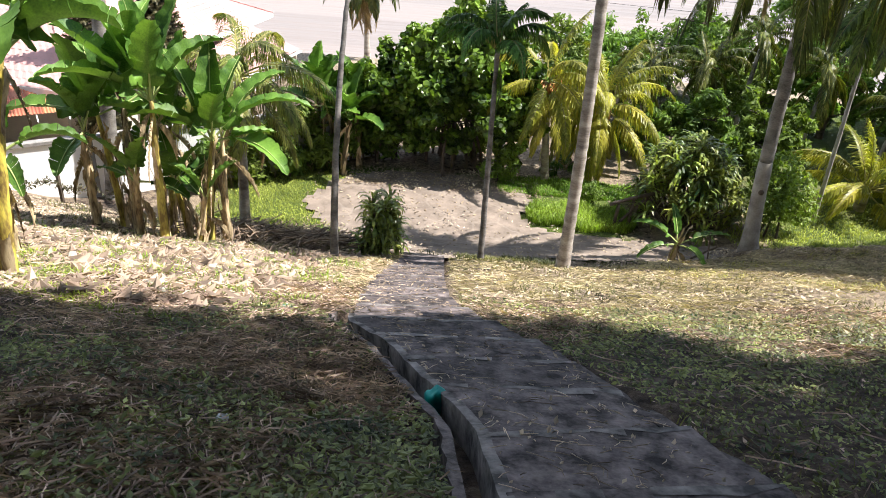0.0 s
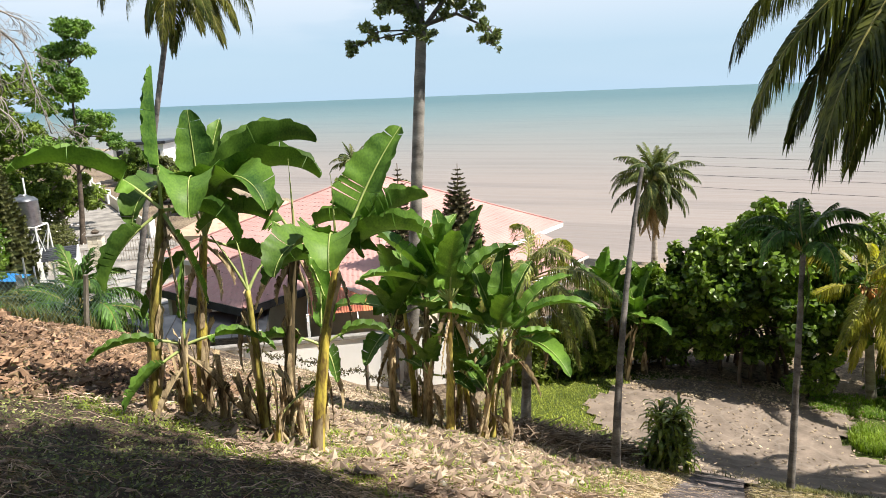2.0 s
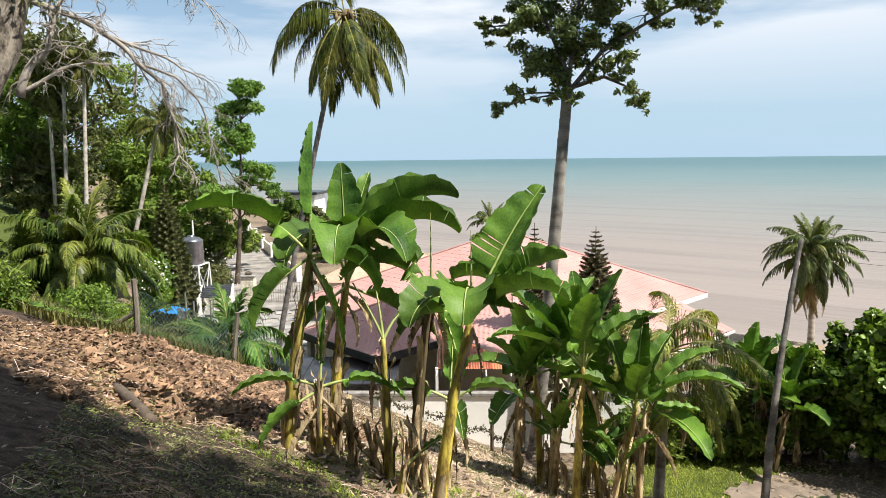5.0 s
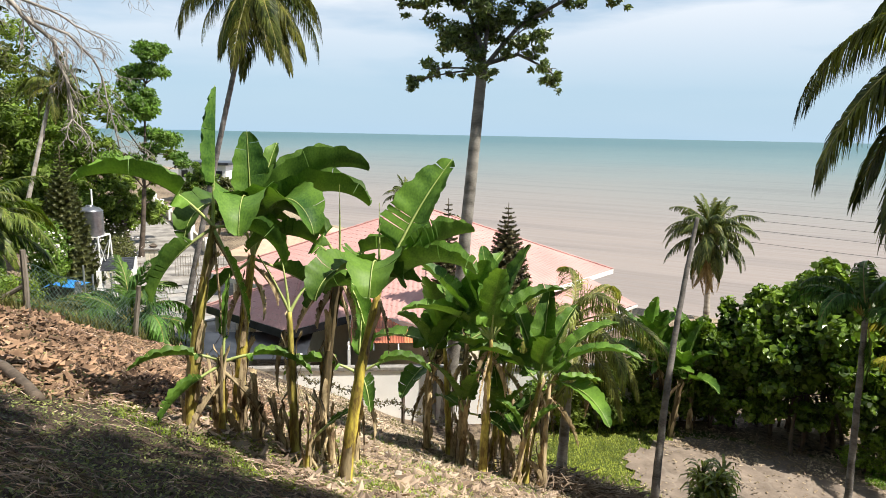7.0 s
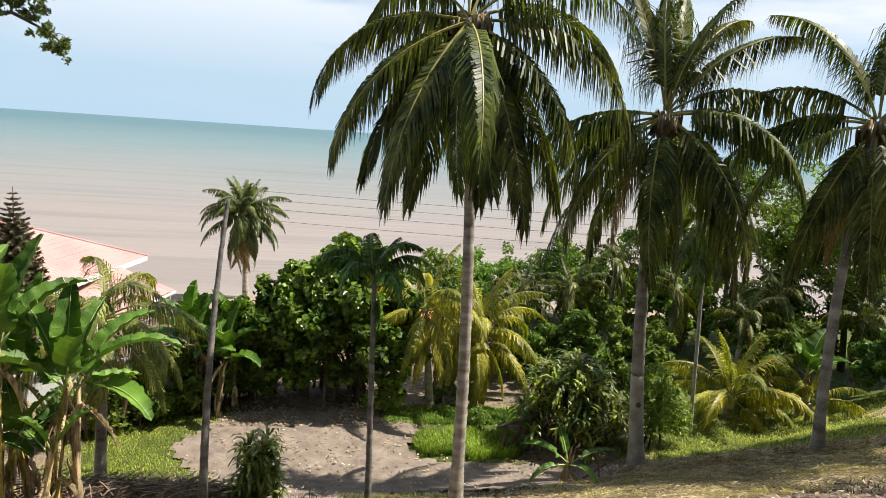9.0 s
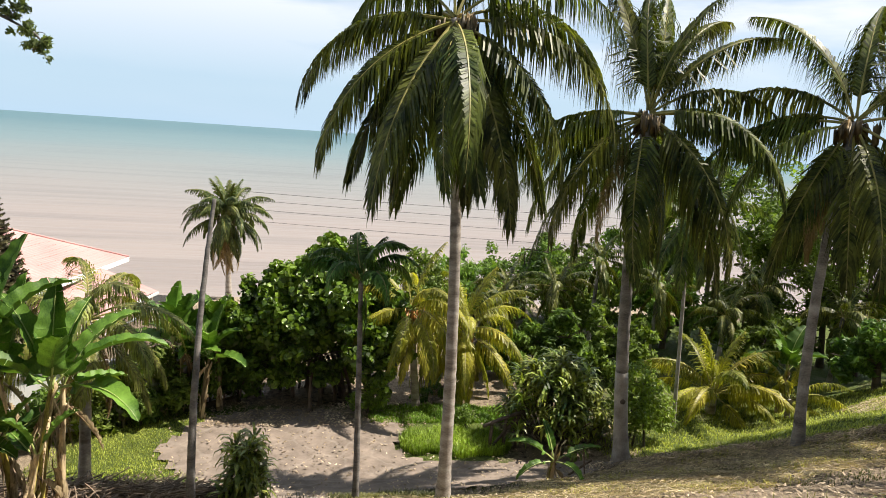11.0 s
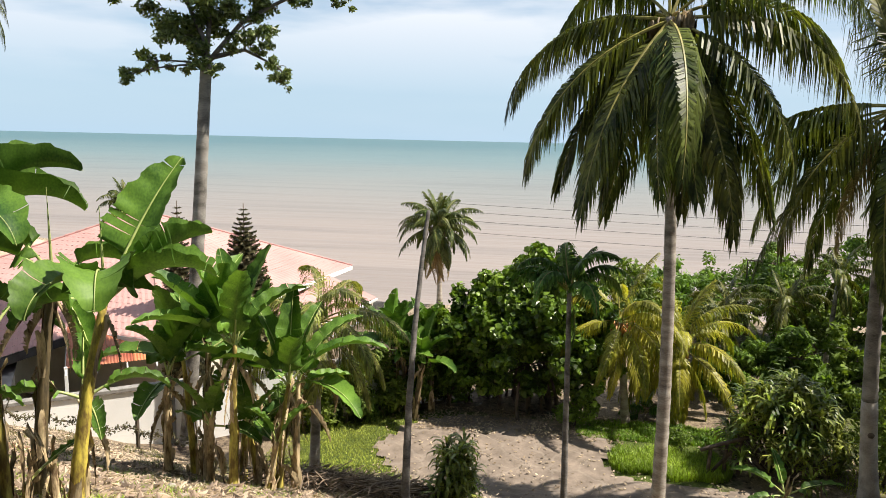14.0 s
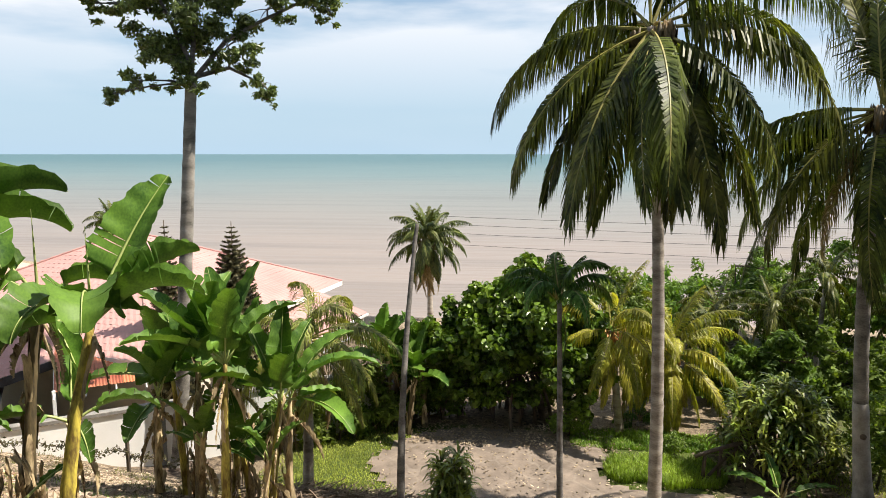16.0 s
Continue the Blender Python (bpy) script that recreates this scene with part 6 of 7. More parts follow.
            if depth and rng.random() < 0.75:
                grow(q, (d + Vector((rng.gauss(0, 0.7), rng.gauss(0, 0.7), rng.gauss(-0.1, 0.5)))).normalized(), ln * rng.uniform(0.4, 0.65), r * 0.55, depth - 1, g)
        g.add(*tube(pts, rad, 4, 0.1, rng.randrange(999)))

    limbs = (([(-15.75, 6.7, 3.3), (-15.43, 7.28, 3.12), (-15.04, 8.06, 2.72), (-14.73, 8.61, 2.13), (-14.45, 9.07, 1.65), (-14.36, 9.21, 0.91), (-14.33, 9.26, 0.08)], 0.075),
             ([(-14.73, 8.61, 2.13), (-14.31, 9.28, 1.84), (-14.06, 9.65, 1.35), (-13.94, 9.83, 0.52), (-13.83, 9.99, -0.52)], 0.03),
             ([(-15.76, 6.6, 1.3), (-15.61, 6.9, 2.1), (-15.5, 7.15, 2.57), (-15.37, 7.41, 3.4)], 0.1),
             ([(-15.76, 6.6, 1.4), (-15.41, 7.33, 1.93), (-15.11, 7.92, 2.07)], 0.045),
             ([(-15.04, 8.06, 2.72), (-14.61, 8.82, 2.38), (-14.24, 9.39, 2.03), (-13.98, 9.78, 1.8)], 0.035),
             ([(-15.6, 6.9, 3.6), (-14.9, 8.2, 4.0), (-14.2, 9.3, 3.9), (-13.9, 9.9, 3.5)], 0.04))
    for pts, r in limbs:
        pts = [Vector(q) - base for q in pts]
        g = Geo()
        dense = [q for a_, b_ in zip(pts, pts[1:]) for q in curve(a_, b_, (rng.uniform(-0.08, 0.08), rng.uniform(-0.08, 0.08), rng.uniform(-0.06, 0.06)), 4)[:-1]] + [pts[-1]]
        n = len(dense) - 1
        g.add(*tube(dense, [r * (1 - 0.75 * i / n) + 0.006 for i in range(n + 1)], 6, 0.1, 3))
        for i in range(2, n + 1):
            for _ in range(1 if i % 3 else 2):
                d = (dense[i] - dense[i - 1]).normalized() + Vector((rng.gauss(0, 0.6), rng.gauss(0, 0.6), rng.gauss(-0.05, 0.5)))
                grow(dense[i], d.normalized(), rng.uniform(0.4, 0.95), max(0.006, r * 0.22), 1 + (i % 3 == 0), g)
        part("branch", g, M["twig"], t, smooth=True)
    cl = [(rng.uniform(0.4, 1.1), rng.uniform(1.5, 3.3), rng.uniform(6.0, 7.2), 0.5, 0.7) for _ in range(6)]
    part("crown", leaf_cloud(cl, 420, 0.14, 451, 0.1), M["leaf"], t)


bare_tree()

# ---- gate, tank and fences ----
def water_tank():
    """A ribbed steel water tank on a braced frame."""
    c = Vector((-32.6, 21.5, 0))
    z0 = gz(c.x, c.y)
    t = thing("water_tank", "ribbed steel water tank on a white braced tower", "water tank", (c.x, c.y, z0), 30)
    zb = -5.55 - z0
    prof = []
    for i in range(25):
        prof.append((0.6 + (0.02 if i % 2 else -0.015), zb + 1.3 * i / 24))
    prof += [(0.45, zb + 1.42), (0.16, zb + 1.5)]
    part("tank", Geo().add(*tube([(0, 0, z) for _, z in prof], [r for r, _ in prof], 24)), M["tank_metal"], t, smooth=True)
    part("lid", Geo().add(*tube([(0, 0, zb + 1.5), (0, 0, zb + 1.56)], [0.2, 0.17], 14)), M["tank_metal"], t)
    part("pipe", Geo().add(*tube([(0.1, 0.05, zb + 1.5), (0.1, 0.05, zb + 2.35)], 0.045, 8)), M["white_paint"], t)
    for x in (-0.62, 0.62):
        for y in (-0.62, 0.62):
            part("leg", Geo().add(*tube([(x * 1.25, y * 1.25, -0.2), (x, y, zb)], 0.05, 6)), M["white_paint"], t)
    for x0, y0, x1, y1 in ((-1, -1, 1, -1), (1, -1, 1, 1), (1, 1, -1, 1), (-1, 1, -1, -1)):
        for a, b in ((0.15, 0.95), (0.95, 0.15)):
            f = lambda u, v, s: Vector((u * 0.62 * (1.25 - 0.25 * s), v * 0.62 * (1.25 - 0.25 * s), zb * s))
            part("brace", Geo().add(*tube([f(x0, y0, a), f(x1, y1, b)], 0.025, 5)), M["white_paint"], t)
        part("rail", Geo().add(*tube([f(x0, y0, 1.0), f(x1, y1, 1.0)], 0.04, 5)), M["white_paint"], t)


water_tank()


def gate_and_walls():
    """Cream stone gate piers with low walls and a barred gate."""
    for k, (x, y, h, w) in enumerate(((-35.7, 27.5, 1.95, 0.8), (-37.0, 25.8, 1.3, 0.9))):
        z = gz(x, y)
        t = thing("gate_pier", "cream stone gate pier with a lamp cap" if k == 0 else "low cream stone pier", "gate pier", (x, y, z), 38)
        for r in range(int(h / 0.24)):
            for c in range(3):
                part("stone", Geo().add(*block((w / 3 - 0.015, w - 0.01 * (r % 2), 0.225), (-w / 3 + c * w / 3, 0, r * 0.24), 0, 0.012)), M["cream"], t)
        part("cap", Geo().add(*block((w + 0.14, w + 0.14, 0.1), (0, 0, int(h / 0.24) * 0.24), 0, 0.02)), M["coping"], t)
        if k == 0:
            part("lamp", Geo().add(*tube([(0, 0, h - 0.02), (0, 0, h + 0.14), (0, 0, h + 0.2), (0, 0, h + 0.32)], [0.1, 0.22, 0.24, 0.06], 10)), M["trunk_dark"], t, "dark lantern")
    gate = thing("gate", "dark metal double gate with vertical bars", "gate", (-34.9, 28.4, gz(-34.9, 28.4)), 48)
    for k in range(22):
        part("bar", Geo().add(*tube([(0.15 * k, 0, 0.08), (0.15 * k, 0, 1.45 + 0.12 * math.sin(k / 21 * 3.14))], 0.014, 5)), M["wood_grey"], gate)
    for z in (0.15, 0.8, 1.4):
        part("rail", Geo().add(*tube([(-0.05, 0, z), (3.2, 0, z)], 0.022, 5)), M["wood_grey"], gate)
    low = thing("garden_wall", "low cream garden wall with a metal railing", "wall", (-36.3, 26.6, gz(-36.3, 26.6)), 52)
    part("wall", Geo().add(*block((1.6, 0.2, 0.6), (0, 0, -0.1), 0, 0.02)), M["cream"], low)
    for k in range(8):
        part("bar", Geo().add(*tube([(-0.7 + 0.2 * k, 0, 0.45), (-0.7 + 0.2 * k, 0, 1.1)], 0.014, 5)), M["wood_grey"], low)
    part("rail", Geo().add(*tube([(-0.8, 0, 1.1), (0.8, 0, 1.1)], 0.02, 5)), M["wood_grey"], low)
    aw = thing("awning", "slatted awning with dark slats on a white frame", "awning", (-31.2, 21.9, gz(-31.2, 21.9)), 50)
    z = -7.1 - gz(-31.2, 21.9)
    for k in range(7):
        part("slat", Geo().add(*block((1.5, 0.17, 0.03), (0, -0.75 + 0.25 * k, z + 0.05 * k), 0, 0.0, (18, 0))), M["dark_sheet"], aw)
    for x in (-0.8, 0.8):
        part("frame", Geo().add(*tube([(x, -0.9, z - 0.05), (x, 0.9, z + 0.33)], 0.05, 6)), M["white_paint"], aw)
        part("post", Geo().add(*block((0.22, 0.22, z), (x, -0.85, 0))), M["white_paint"], aw)
        part("post", Geo().add(*block((0.12, 0.12, z + 0.25), (x, 0.85, 0))), M["white_paint"], aw)
    w = thing("side_wall", "grey rendered side wall of the forecourt", "wall", (-27.2, 17.2, gz(-27.2, 17.2)), -32)
    part("wall", Geo().add(*block((5.4, 0.18, 1.5), (0, 0, -0.6), 0, 0.01, (0, 6))), M["wall_grey"], w)
    part("coping", Geo().add(*block((5.4, 0.26, 0.1), (0, 0, 0.9), 0, 0.01, (0, 6))), M["coping"], w)
    for k, (x, y) in enumerate(((-30.2, 19.4), (-29.6, 20.4), (-30.9, 20.3), (-29.2, 19.2))):
        q = thing("post", "thin white upright pipe beside the tank", "post", (x, y, gz(x, y)), group="pipes")
        part("pipe", Geo().add(*tube([(0, 0, -0.1), (0, 0, 2.6 - 0.25 * k)], 0.045, 6)), M["metal"], q)
    tarp = Geo()
    n = 10
    for j in range(n + 1):
        for i in range(n + 1):
            u, v = i / n - 0.5, j / n - 0.5
            tarp.v.append((u * 1.7, v * 1.2, 0.35 - 0.5 * (u * u + v * v) + 0.05 * math.sin(9 * u) * math.cos(7 * v)))
    for j in range(n):
        for i in range(n):
            o = j * (n + 1) + i
            tarp.f.append((o, o + 1, o + n + 2, o + n + 1))
            tarp.k.append(0)
    q = thing("tarpaulin", "bright blue tarpaulin draped over a stack", "tarpaulin", (-31.2, 19.2, gz(-31.2, 19.2)), 20)
    part("sheet", Geo().add([(x, y, z + 1.25) for x, y, z in tarp.v], tarp.f), M["blue"], q, smooth=True)
    part("stack", Geo().add(*block((1.3, 0.9, 1.35), (0, 0, 0), 0, 0.03)), M["wood_grey"], q)


gate_and_walls()


def fences():
    rng = random.Random(470)
    for k, (x, y, h, ln) in enumerate(((-15.3, 8.5, 1.55, 0.02), (-16.8, 12.2, 1.6, 0.14), (-13.3, 4.6, 1.4, -0.05), (-18.6, 16.0, 1.5, 0.05))):
        q = thing("fence_post", "weathered grey wooden fence post", "fence post", at_slope(x, y), 15 * k, "wire fence")
        part("post", Geo().add(*tube([(0, 0, -0.3), (ln, 0.02, h * 0.5), (ln * 2, 0, h)], [0.075, 0.07, 0.06], 7, 0.1, k)), M["wood_grey"], q)
        if k == 0:
            part("brace", Geo().add(*tube([(-1.1, -0.6, 0.05), (0.0, 0.0, 0.75)], 0.05, 6, 0.1, 3)), M["wood_grey"], q)
    net = thing("wire_netting", "green wire netting sagging between fence posts", "wire netting", (0, 0, 0))
    for (ax, ay), (bx, by) in (((-15.3, 8.5), (-16.8, 12.2)), ((-16.8, 12.2), (-18.6, 16.0))):
        g = Geo()
        n = 26
        def at_net(i, z):
            x, y = ax + (bx - ax) * i / n, ay + (by - ay) * i / n
            return Vector((x, y, gz(x, y) + z + 0.05 * math.sin(i * 0.7)))
        for i in range(-9, n + 1):
            for sgn in (1, -1):
                a, b = (i, i + 9) if sgn > 0 else (i + 9, i)
                pts = []
                for s in range(7):
                    q = a + (b - a) * s / 6
                    if 0 <= q <= n:
                        pts.append(at_net(q, 1.25 * s / 6))
                if len(pts) > 1:
                    g.add(*tube(pts, 0.006, 3, caps=False))
        for z in (0.02, 0.65, 1.25):
            g.add(*tube([at_net(i, z) for i in range(n + 1)], 0.008, 3, caps=False))
        part("netting", g, M["wire"], net)
    q = thing("fence_post", "short dark fence post before the white wall", "fence post", at_slope(-9.95, 15.7), 0, "wire fence")
    part("post", Geo().add(*tube([(0, 0, -0.3), (0, 0, 0.95)], 0.05, 7, 0.08, 5)), M["trunk_dark"], q)
    vine = [(-12.6 + 3.9 * k / 30, 13.8 + 2.8 * k / 30, 0) for k in range(31)]
    g, lv = Geo(), []
    pts = [Vector((x, y, gz(x, y) + 0.62 + 0.07 * math.sin(k * 1.1) - 0.08 * math.sin(k * 3.14 / 10) ** 2)) for k, (x, y, _) in enumerate(vine)]
    g.add(*tube(pts, 0.012, 4, caps=False))
    v = thing("vine", "dark creeping vine along a fence wire", "vine")
    part("stem", g, M["trunk_dark"], v)
    part("leaves", leaf_cloud([(q.x, q.y, q.z, 0.1 + 0.09 * abs(math.sin(k * 1.7)), 0.8) for k, q in enumerate(pts)], 520, 0.1, 471, 0.1), M["pine"], v)
    log = thing("log", "fallen grey log lying on the bank", "log", (0, 0, 0))
    a, b = Vector((-9.6, 4.95, gz(-9.6, 4.95) + 0.12)), Vector((-7.9, 4.5, gz(-7.9, 4.5) + 0.08))
    part("trunk", Geo().add(*tube(curve(a, b, (0, 0, 0.03), 8), [0.06, 0.075, 0.07, 0.075, 0.08, 0.075, 0.08, 0.08, 0.075], 9, 0.08, 6)), M["trunk_dark"], log, smooth=True)
    st = thing("stakes", "crossed broken wooden stakes", "stakes", at_slope(7.0, 16.4))
    part("stake", Geo().add(*tube([(-0.35, 0, 0.02), (0.3, 0.05, 0.42)], 0.03, 6, 0.1, 1)), M["dead_wood"], st)
    part("stake", Geo().add(*tube([(0.1, -0.1, -0.1), (0.0, 0.0, 0.85)], 0.02, 6, 0.1, 1)), M["dead_wood"], st)


fences()
for k, (x, y, r) in enumerate(((-18.0, 8.6, 0.8), (-20.5, 10.0, 1.0), (-19.4, 12.0, 0.6), (-23.0, 11.2, 1.1), (-17.2, 6.4, 0.8), (-22.0, 14.0, 0.9), (-25.0, 13.6, 1.0), (-20.6, 15.2, 0.6))):
    z = gz(x, y)
    tree("shrub", "leafy green bush in the weeds behind the fence", (x, y, z), [(x + 0.4 * r * math.cos(2 * j), y + 0.4 * r * math.sin(2 * j), z + r * (0.35 + 0.22 * j), r * 0.6, 0.85) for j in range(4)],
         ("leaf_light", "leaf", "leaf_olive")[k % 3], 1500, 0.12, 0.03, 480 + k, category="shrub", group="fence bushes")


def power_line():
    p = Vector((5.55, 37.6, gz(5.55, 37.6)))
    t = thing("utility_pole", "grey utility pole with a crossarm above the trees", "utility pole", p)
    top = -7.0 - p.z
    part("pole", Geo().add(*tube([(0, 0, -0.3), (0, 0, top)], [0.14, 0.1], 8)), M["wood_grey"], t)
    part("crossarm", Geo().add(*block((0.9, 0.07, 0.08), (0, 0, top - 0.25), 20)), M["wood_grey"], t)
    for k in range(4):
        z0, z1 = (-3.95, -4.4, -4.9, -5.55)[k], (-3.75, -4.3, -4.95, -5.6)[k]
        q = thing("power_cable", "thin black overhead cable along the shore", "cable", (0, 0, 0), group="cables")
        part("cable", Geo().add(*tube(curve((-4.75, 39.2, z0 + 0.2), (40, 34, z1 + 0.2), (0, 0, -0.3), 30), 0.011, 4)), M["cable"], q)


power_line()


def far_houses():
    for name, label, (x, y), (w, d), eave, rise, turn, roof in (
            ("house", "neighbouring house with a faded peach tiled roof", (-26.5, 31.0), (8.0, 6.5), -6.9, 1.5, 25, "roof_peach"),):
        t = thing(name, label, "house", (x, y, gz(x, y)), turn)
        z = gz(x, y)
        c = [Vector((a * w / 2, b * d / 2, eave - z)) for a, b in ((-1, -1), (1, -1), (1, 1), (-1, 1))]
        r0, r1 = Vector((-(w - d) / 2, 0, eave - z + rise)), Vector(((w - d) / 2, 0, eave - z + rise))
        part("wall", Geo().add(*block((w - 1.0, d - 1.0, eave - z), (0, 0, 0), 0)), M["cream"], t)
        rf = part("roof", tiled_face((c[0], c[1], r1, r0), 10, 18), M[roof], t)
        part("roof_slope", tiled_face((c[1], c[2], r1, r1), 10, 14), M[roof], rf)
        part("roof_slope", tiled_face((c[2], c[3], r0, r1), 10, 18), M[roof], rf)
        part("roof_slope", tiled_face((c[3], c[0], r0, r0), 10, 14), M[roof], rf)
    t = thing("house", "white far building with a flat dark roof among trees", "house", (-71, 63.5, gz(-71, 63.5)), 30)
    h = -4.6 - gz(-71, 63.5)
    part("wall", Geo().add(*block((6, 5, h), (0, 0, 0))), M["wall_white"], t)
    part("roof", Geo().add(*block((7, 6, 0.35), (0, 0, h), 0, 0.05)), M["dark_sheet"], t)
    for k in range(4):
        part("window", Geo().add(*block((0.8, 0.06, 0.9), (-2.2 + 1.45 * k, -2.52, h - 1.6))), M["dark_sheet"], t)
    # pale walls along the seaward side of the lane
    for k in range(7):
        x, y = -42.0 - 6.4 * k, 36.6 + 4.1 * k
        t = thing("roadside_wall", "low pale roadside wall", "wall", (x, y, gz(x, y)), -32.5, "roadside walls")
        part("wall", Geo().add(*block((6.4, 0.2, 1.3), (0, 0, -0.3), 0, 0.02)), M["cream"], t)
        part("pier", Geo().add(*block((0.4, 0.4, 1.7), (3.2, 0, -0.3), 0, 0.02)), M["wall_white"], t)


far_houses()


# ---- litter and small things on the path ----
def bag(name, label, at, size, seed, mat):
    """A crumpled plastic bag."""
    rng = random.Random(seed)
    bm = bmesh.new()
    bmesh.ops.create_icosphere(bm, subdivisions=3, radius=1.0)
    for v in bm.verts:
        c = v.co.copy()
        f = 1 + 0.22 * noise.noise(c * 1.6 + Vector((seed, 0, 0))) + 0.16 * abs(noise.noise(c * 4.2)) + 0.08 * noise.noise(c * 9)
        v.co = Vector((c.x * size[0], c.y * size[1], c.z * size[2] + size[2] * 0.75)) * f
    bm.verts.index_update()
    g = Geo().add([v.co.copy() for v in bm.verts], [tuple(v.index for v in f.verts) for f in bm.faces])
    bm.free()
    t = thing(name, label, "bag", at, rng.uniform(0, 90))
    part("bag", g, M[mat], t, smooth=True)


bag("plastic_bag", "crumpled teal plastic bag in the drain", (0.06, 3.85, gz(0.06, 3.85) - 0.15), (0.085, 0.08, 0.125), 3, "teal")
bag("plastic_bag", "scrap of teal plastic in the dry grass", (-1.8, 6.7, gz(-1.8, 6.7) - 0.01), (0.07, 0.05, 0.03), 4, "teal")
bag("litter_scrap", "crumpled pale scrap lying in the grass", (-1.22, 3.02, gz(-1.22, 3.02) + 0.02), (0.045, 0.035, 0.02), 5, "paper")


def on_ground(xy):
    return ground_z(xy[:, 0], xy[:, 1]) + hill_noise(xy[:, 0], xy[:, 1])


def keep_off_path(xy):
    e = np.array([path_edges(v) for v in xy[:, 1]])
    return ~((xy[:, 0] > e[:, 0] - np.where(xy[:, 1] < 6.6, 0.3, 0.03)) & (xy[:, 0] < e[:, 1] + 0.12) & (xy[:, 1] < 15.0))


def blades(name, label, xy, height, width, mat, seed, bend=0.5, category="grass"):
    """Grass: each blade a narrow bent leaf of its own."""
    rng = np.random.default_rng(seed)
    n = len(xy)
    z = on_ground(xy) - 0.01
    base = np.column_stack([xy, z])
    a = rng.uniform(0, 2 * np.pi, n)
    o = np.stack([np.cos(a), np.sin(a), np.zeros(n)], -1)
    s = np.stack([-np.sin(a), np.cos(a), np.zeros(n)], -1)
    h = (height * rng.uniform(0.4, 1.2, n))[:, None]
    w = (width * rng.uniform(0.6, 1.3, n))[:, None]
    b = (bend * rng.uniform(0.2, 1.4, n))[:, None]
    up = np.array([0, 0, 1.0])
    mid = base + up * h * 0.6 + o * h * b * 0.35
    tip = base + up * h * (1 - 0.25 * b) + o * h * b
    v = np.stack([base - s * w, base + s * w, mid - s * w * 0.7, mid + s * w * 0.7, tip], 1).reshape(-1, 3)
    i = np.arange(n)[:, None] * 5
    g = Geo()
    g.v = v.tolist()
    g.f = (i + np.array([0, 1, 3, 2])).tolist() + (i + np.array([2, 3, 4])).tolist()
    g.k = [0] * len(g.f)
    return tagged(part(name, g, M[mat]), label, category, kind="stuff")


def strands(name, label, xy, length, width, mat, seed, lift=0.03, category="straw"):
    """Dry stalks lying over one another on the ground."""
    rng = np.random.default_rng(seed)
    n = len(xy)
    a = rng.uniform(0, 2 * np.pi, n)
    ln = (length * rng.uniform(0.4, 1.3, n))[:, None]
    d = np.stack([np.cos(a), np.sin(a)], -1)
    rows = []
    side = np.stack([-d[:, 1], d[:, 0]], -1) * width
    crook = rng.normal(0, 0.2, (n, 1)) * ln
    for s, c in ((-0.5, 0), (0.0, 1), (0.5, 0)):
        p = xy + d * ln * s + np.stack([-d[:, 1], d[:, 0]], -1) * crook * c
        z = on_ground(p) + rng.uniform(0.0, lift, n) + 0.012 + (0.02 * c)
        for q in (-1, 1):
            rows.append(np.column_stack([p + side * q, z + 0.004 * q]))
    v = np.stack(rows, 1).reshape(-1, 3)
    i = np.arange(n)[:, None] * 6
    g = Geo()
    g.v = v.tolist()
    g.f = (i + np.array([0, 1, 3, 2])).tolist() + (i + np.array([2, 3, 5, 4])).tolist()
    g.k = [0] * len(g.f)
    return tagged(part(name, g, M[mat]), label, category, kind="stuff")


def flakes(name, label, xy, size, mat, seed, category="leaf litter", curl=0.35, extra=0.0):
    """Fallen leaves, each curled its own way."""
    rng = np.random.default_rng(seed)
    n = len(xy)
    a = rng.uniform(0, 2 * np.pi, n)
    d = np.stack([np.cos(a), np.sin(a), rng.normal(0, 0.25, n)], -1)
    s = np.stack([-np.sin(a), np.cos(a), rng.normal(0, 0.25, n)], -1)
    k = (size * rng.uniform(0.4, 1.3, n))[:, None]
    c = np.column_stack([xy, on_ground(xy) + 0.02 + extra]) + np.array([0, 0, 1]) * k * 0.12
    up = np.array([0, 0, 1.0])
    cu = (curl * rng.uniform(-0.3, 1.0, n))[:, None] * k
    v = np.stack([c - d * k * 0.6 + up * cu, c - s * k * 0.28 + up * cu * 0.3, c + d * k * 0.6 + up * cu, c + s * k * 0.28 + up * cu * 0.6], 1).reshape(-1, 3)
    i = np.arange(n)[:, None] * 4
    g = Geo()
    g.v = v.tolist()
    for t in ((0, 1, 2), (2, 3, 0)):
        g.f += (i + np.array(t)).tolist()
    g.k = [0] * len(g.f)
    return tagged(part(name, g, M[mat]), label, category, kind="stuff")


def lumps(name, label, xy, size, mat, seed, category):
    """Clods or stones: faceted, uneven, half sunk."""
    rng = np.random.default_rng(seed)
    ico = bmesh.new()
    bmesh.ops.create_icosphere(ico, subdivisions=1, radius=1.0)
    ico.verts.index_update()
    uv = np.array([tuple(v.co) for v in ico.verts])
    uf = [tuple(v.index for v in f.verts) for f in ico.faces]
    ico.free()
    g = Geo()
    z = on_ground(xy)
    for k, (x, y) in enumerate(xy):
        r = size * rng.uniform(0.35, 1.0) ** 1.5 * 1.6
        q = uv * (r * rng.uniform(0.6, 1.2, 3)) * rng.uniform(0.78, 1.2, (len(uv), 1))
        g.add((q + (x, y, z[k] + r * 0.25)).tolist(), uf)
    return tagged(part(name, g, M[mat]), label, category, kind="stuff")


R = np.random.default_rng(900)


def spread(n, x0, x1, y0, y1, where=None):
    xy = np.column_stack([R.uniform(x0, x1, n), R.uniform(y0, y1, n)])
    xy = xy[keep_off_path(xy)]
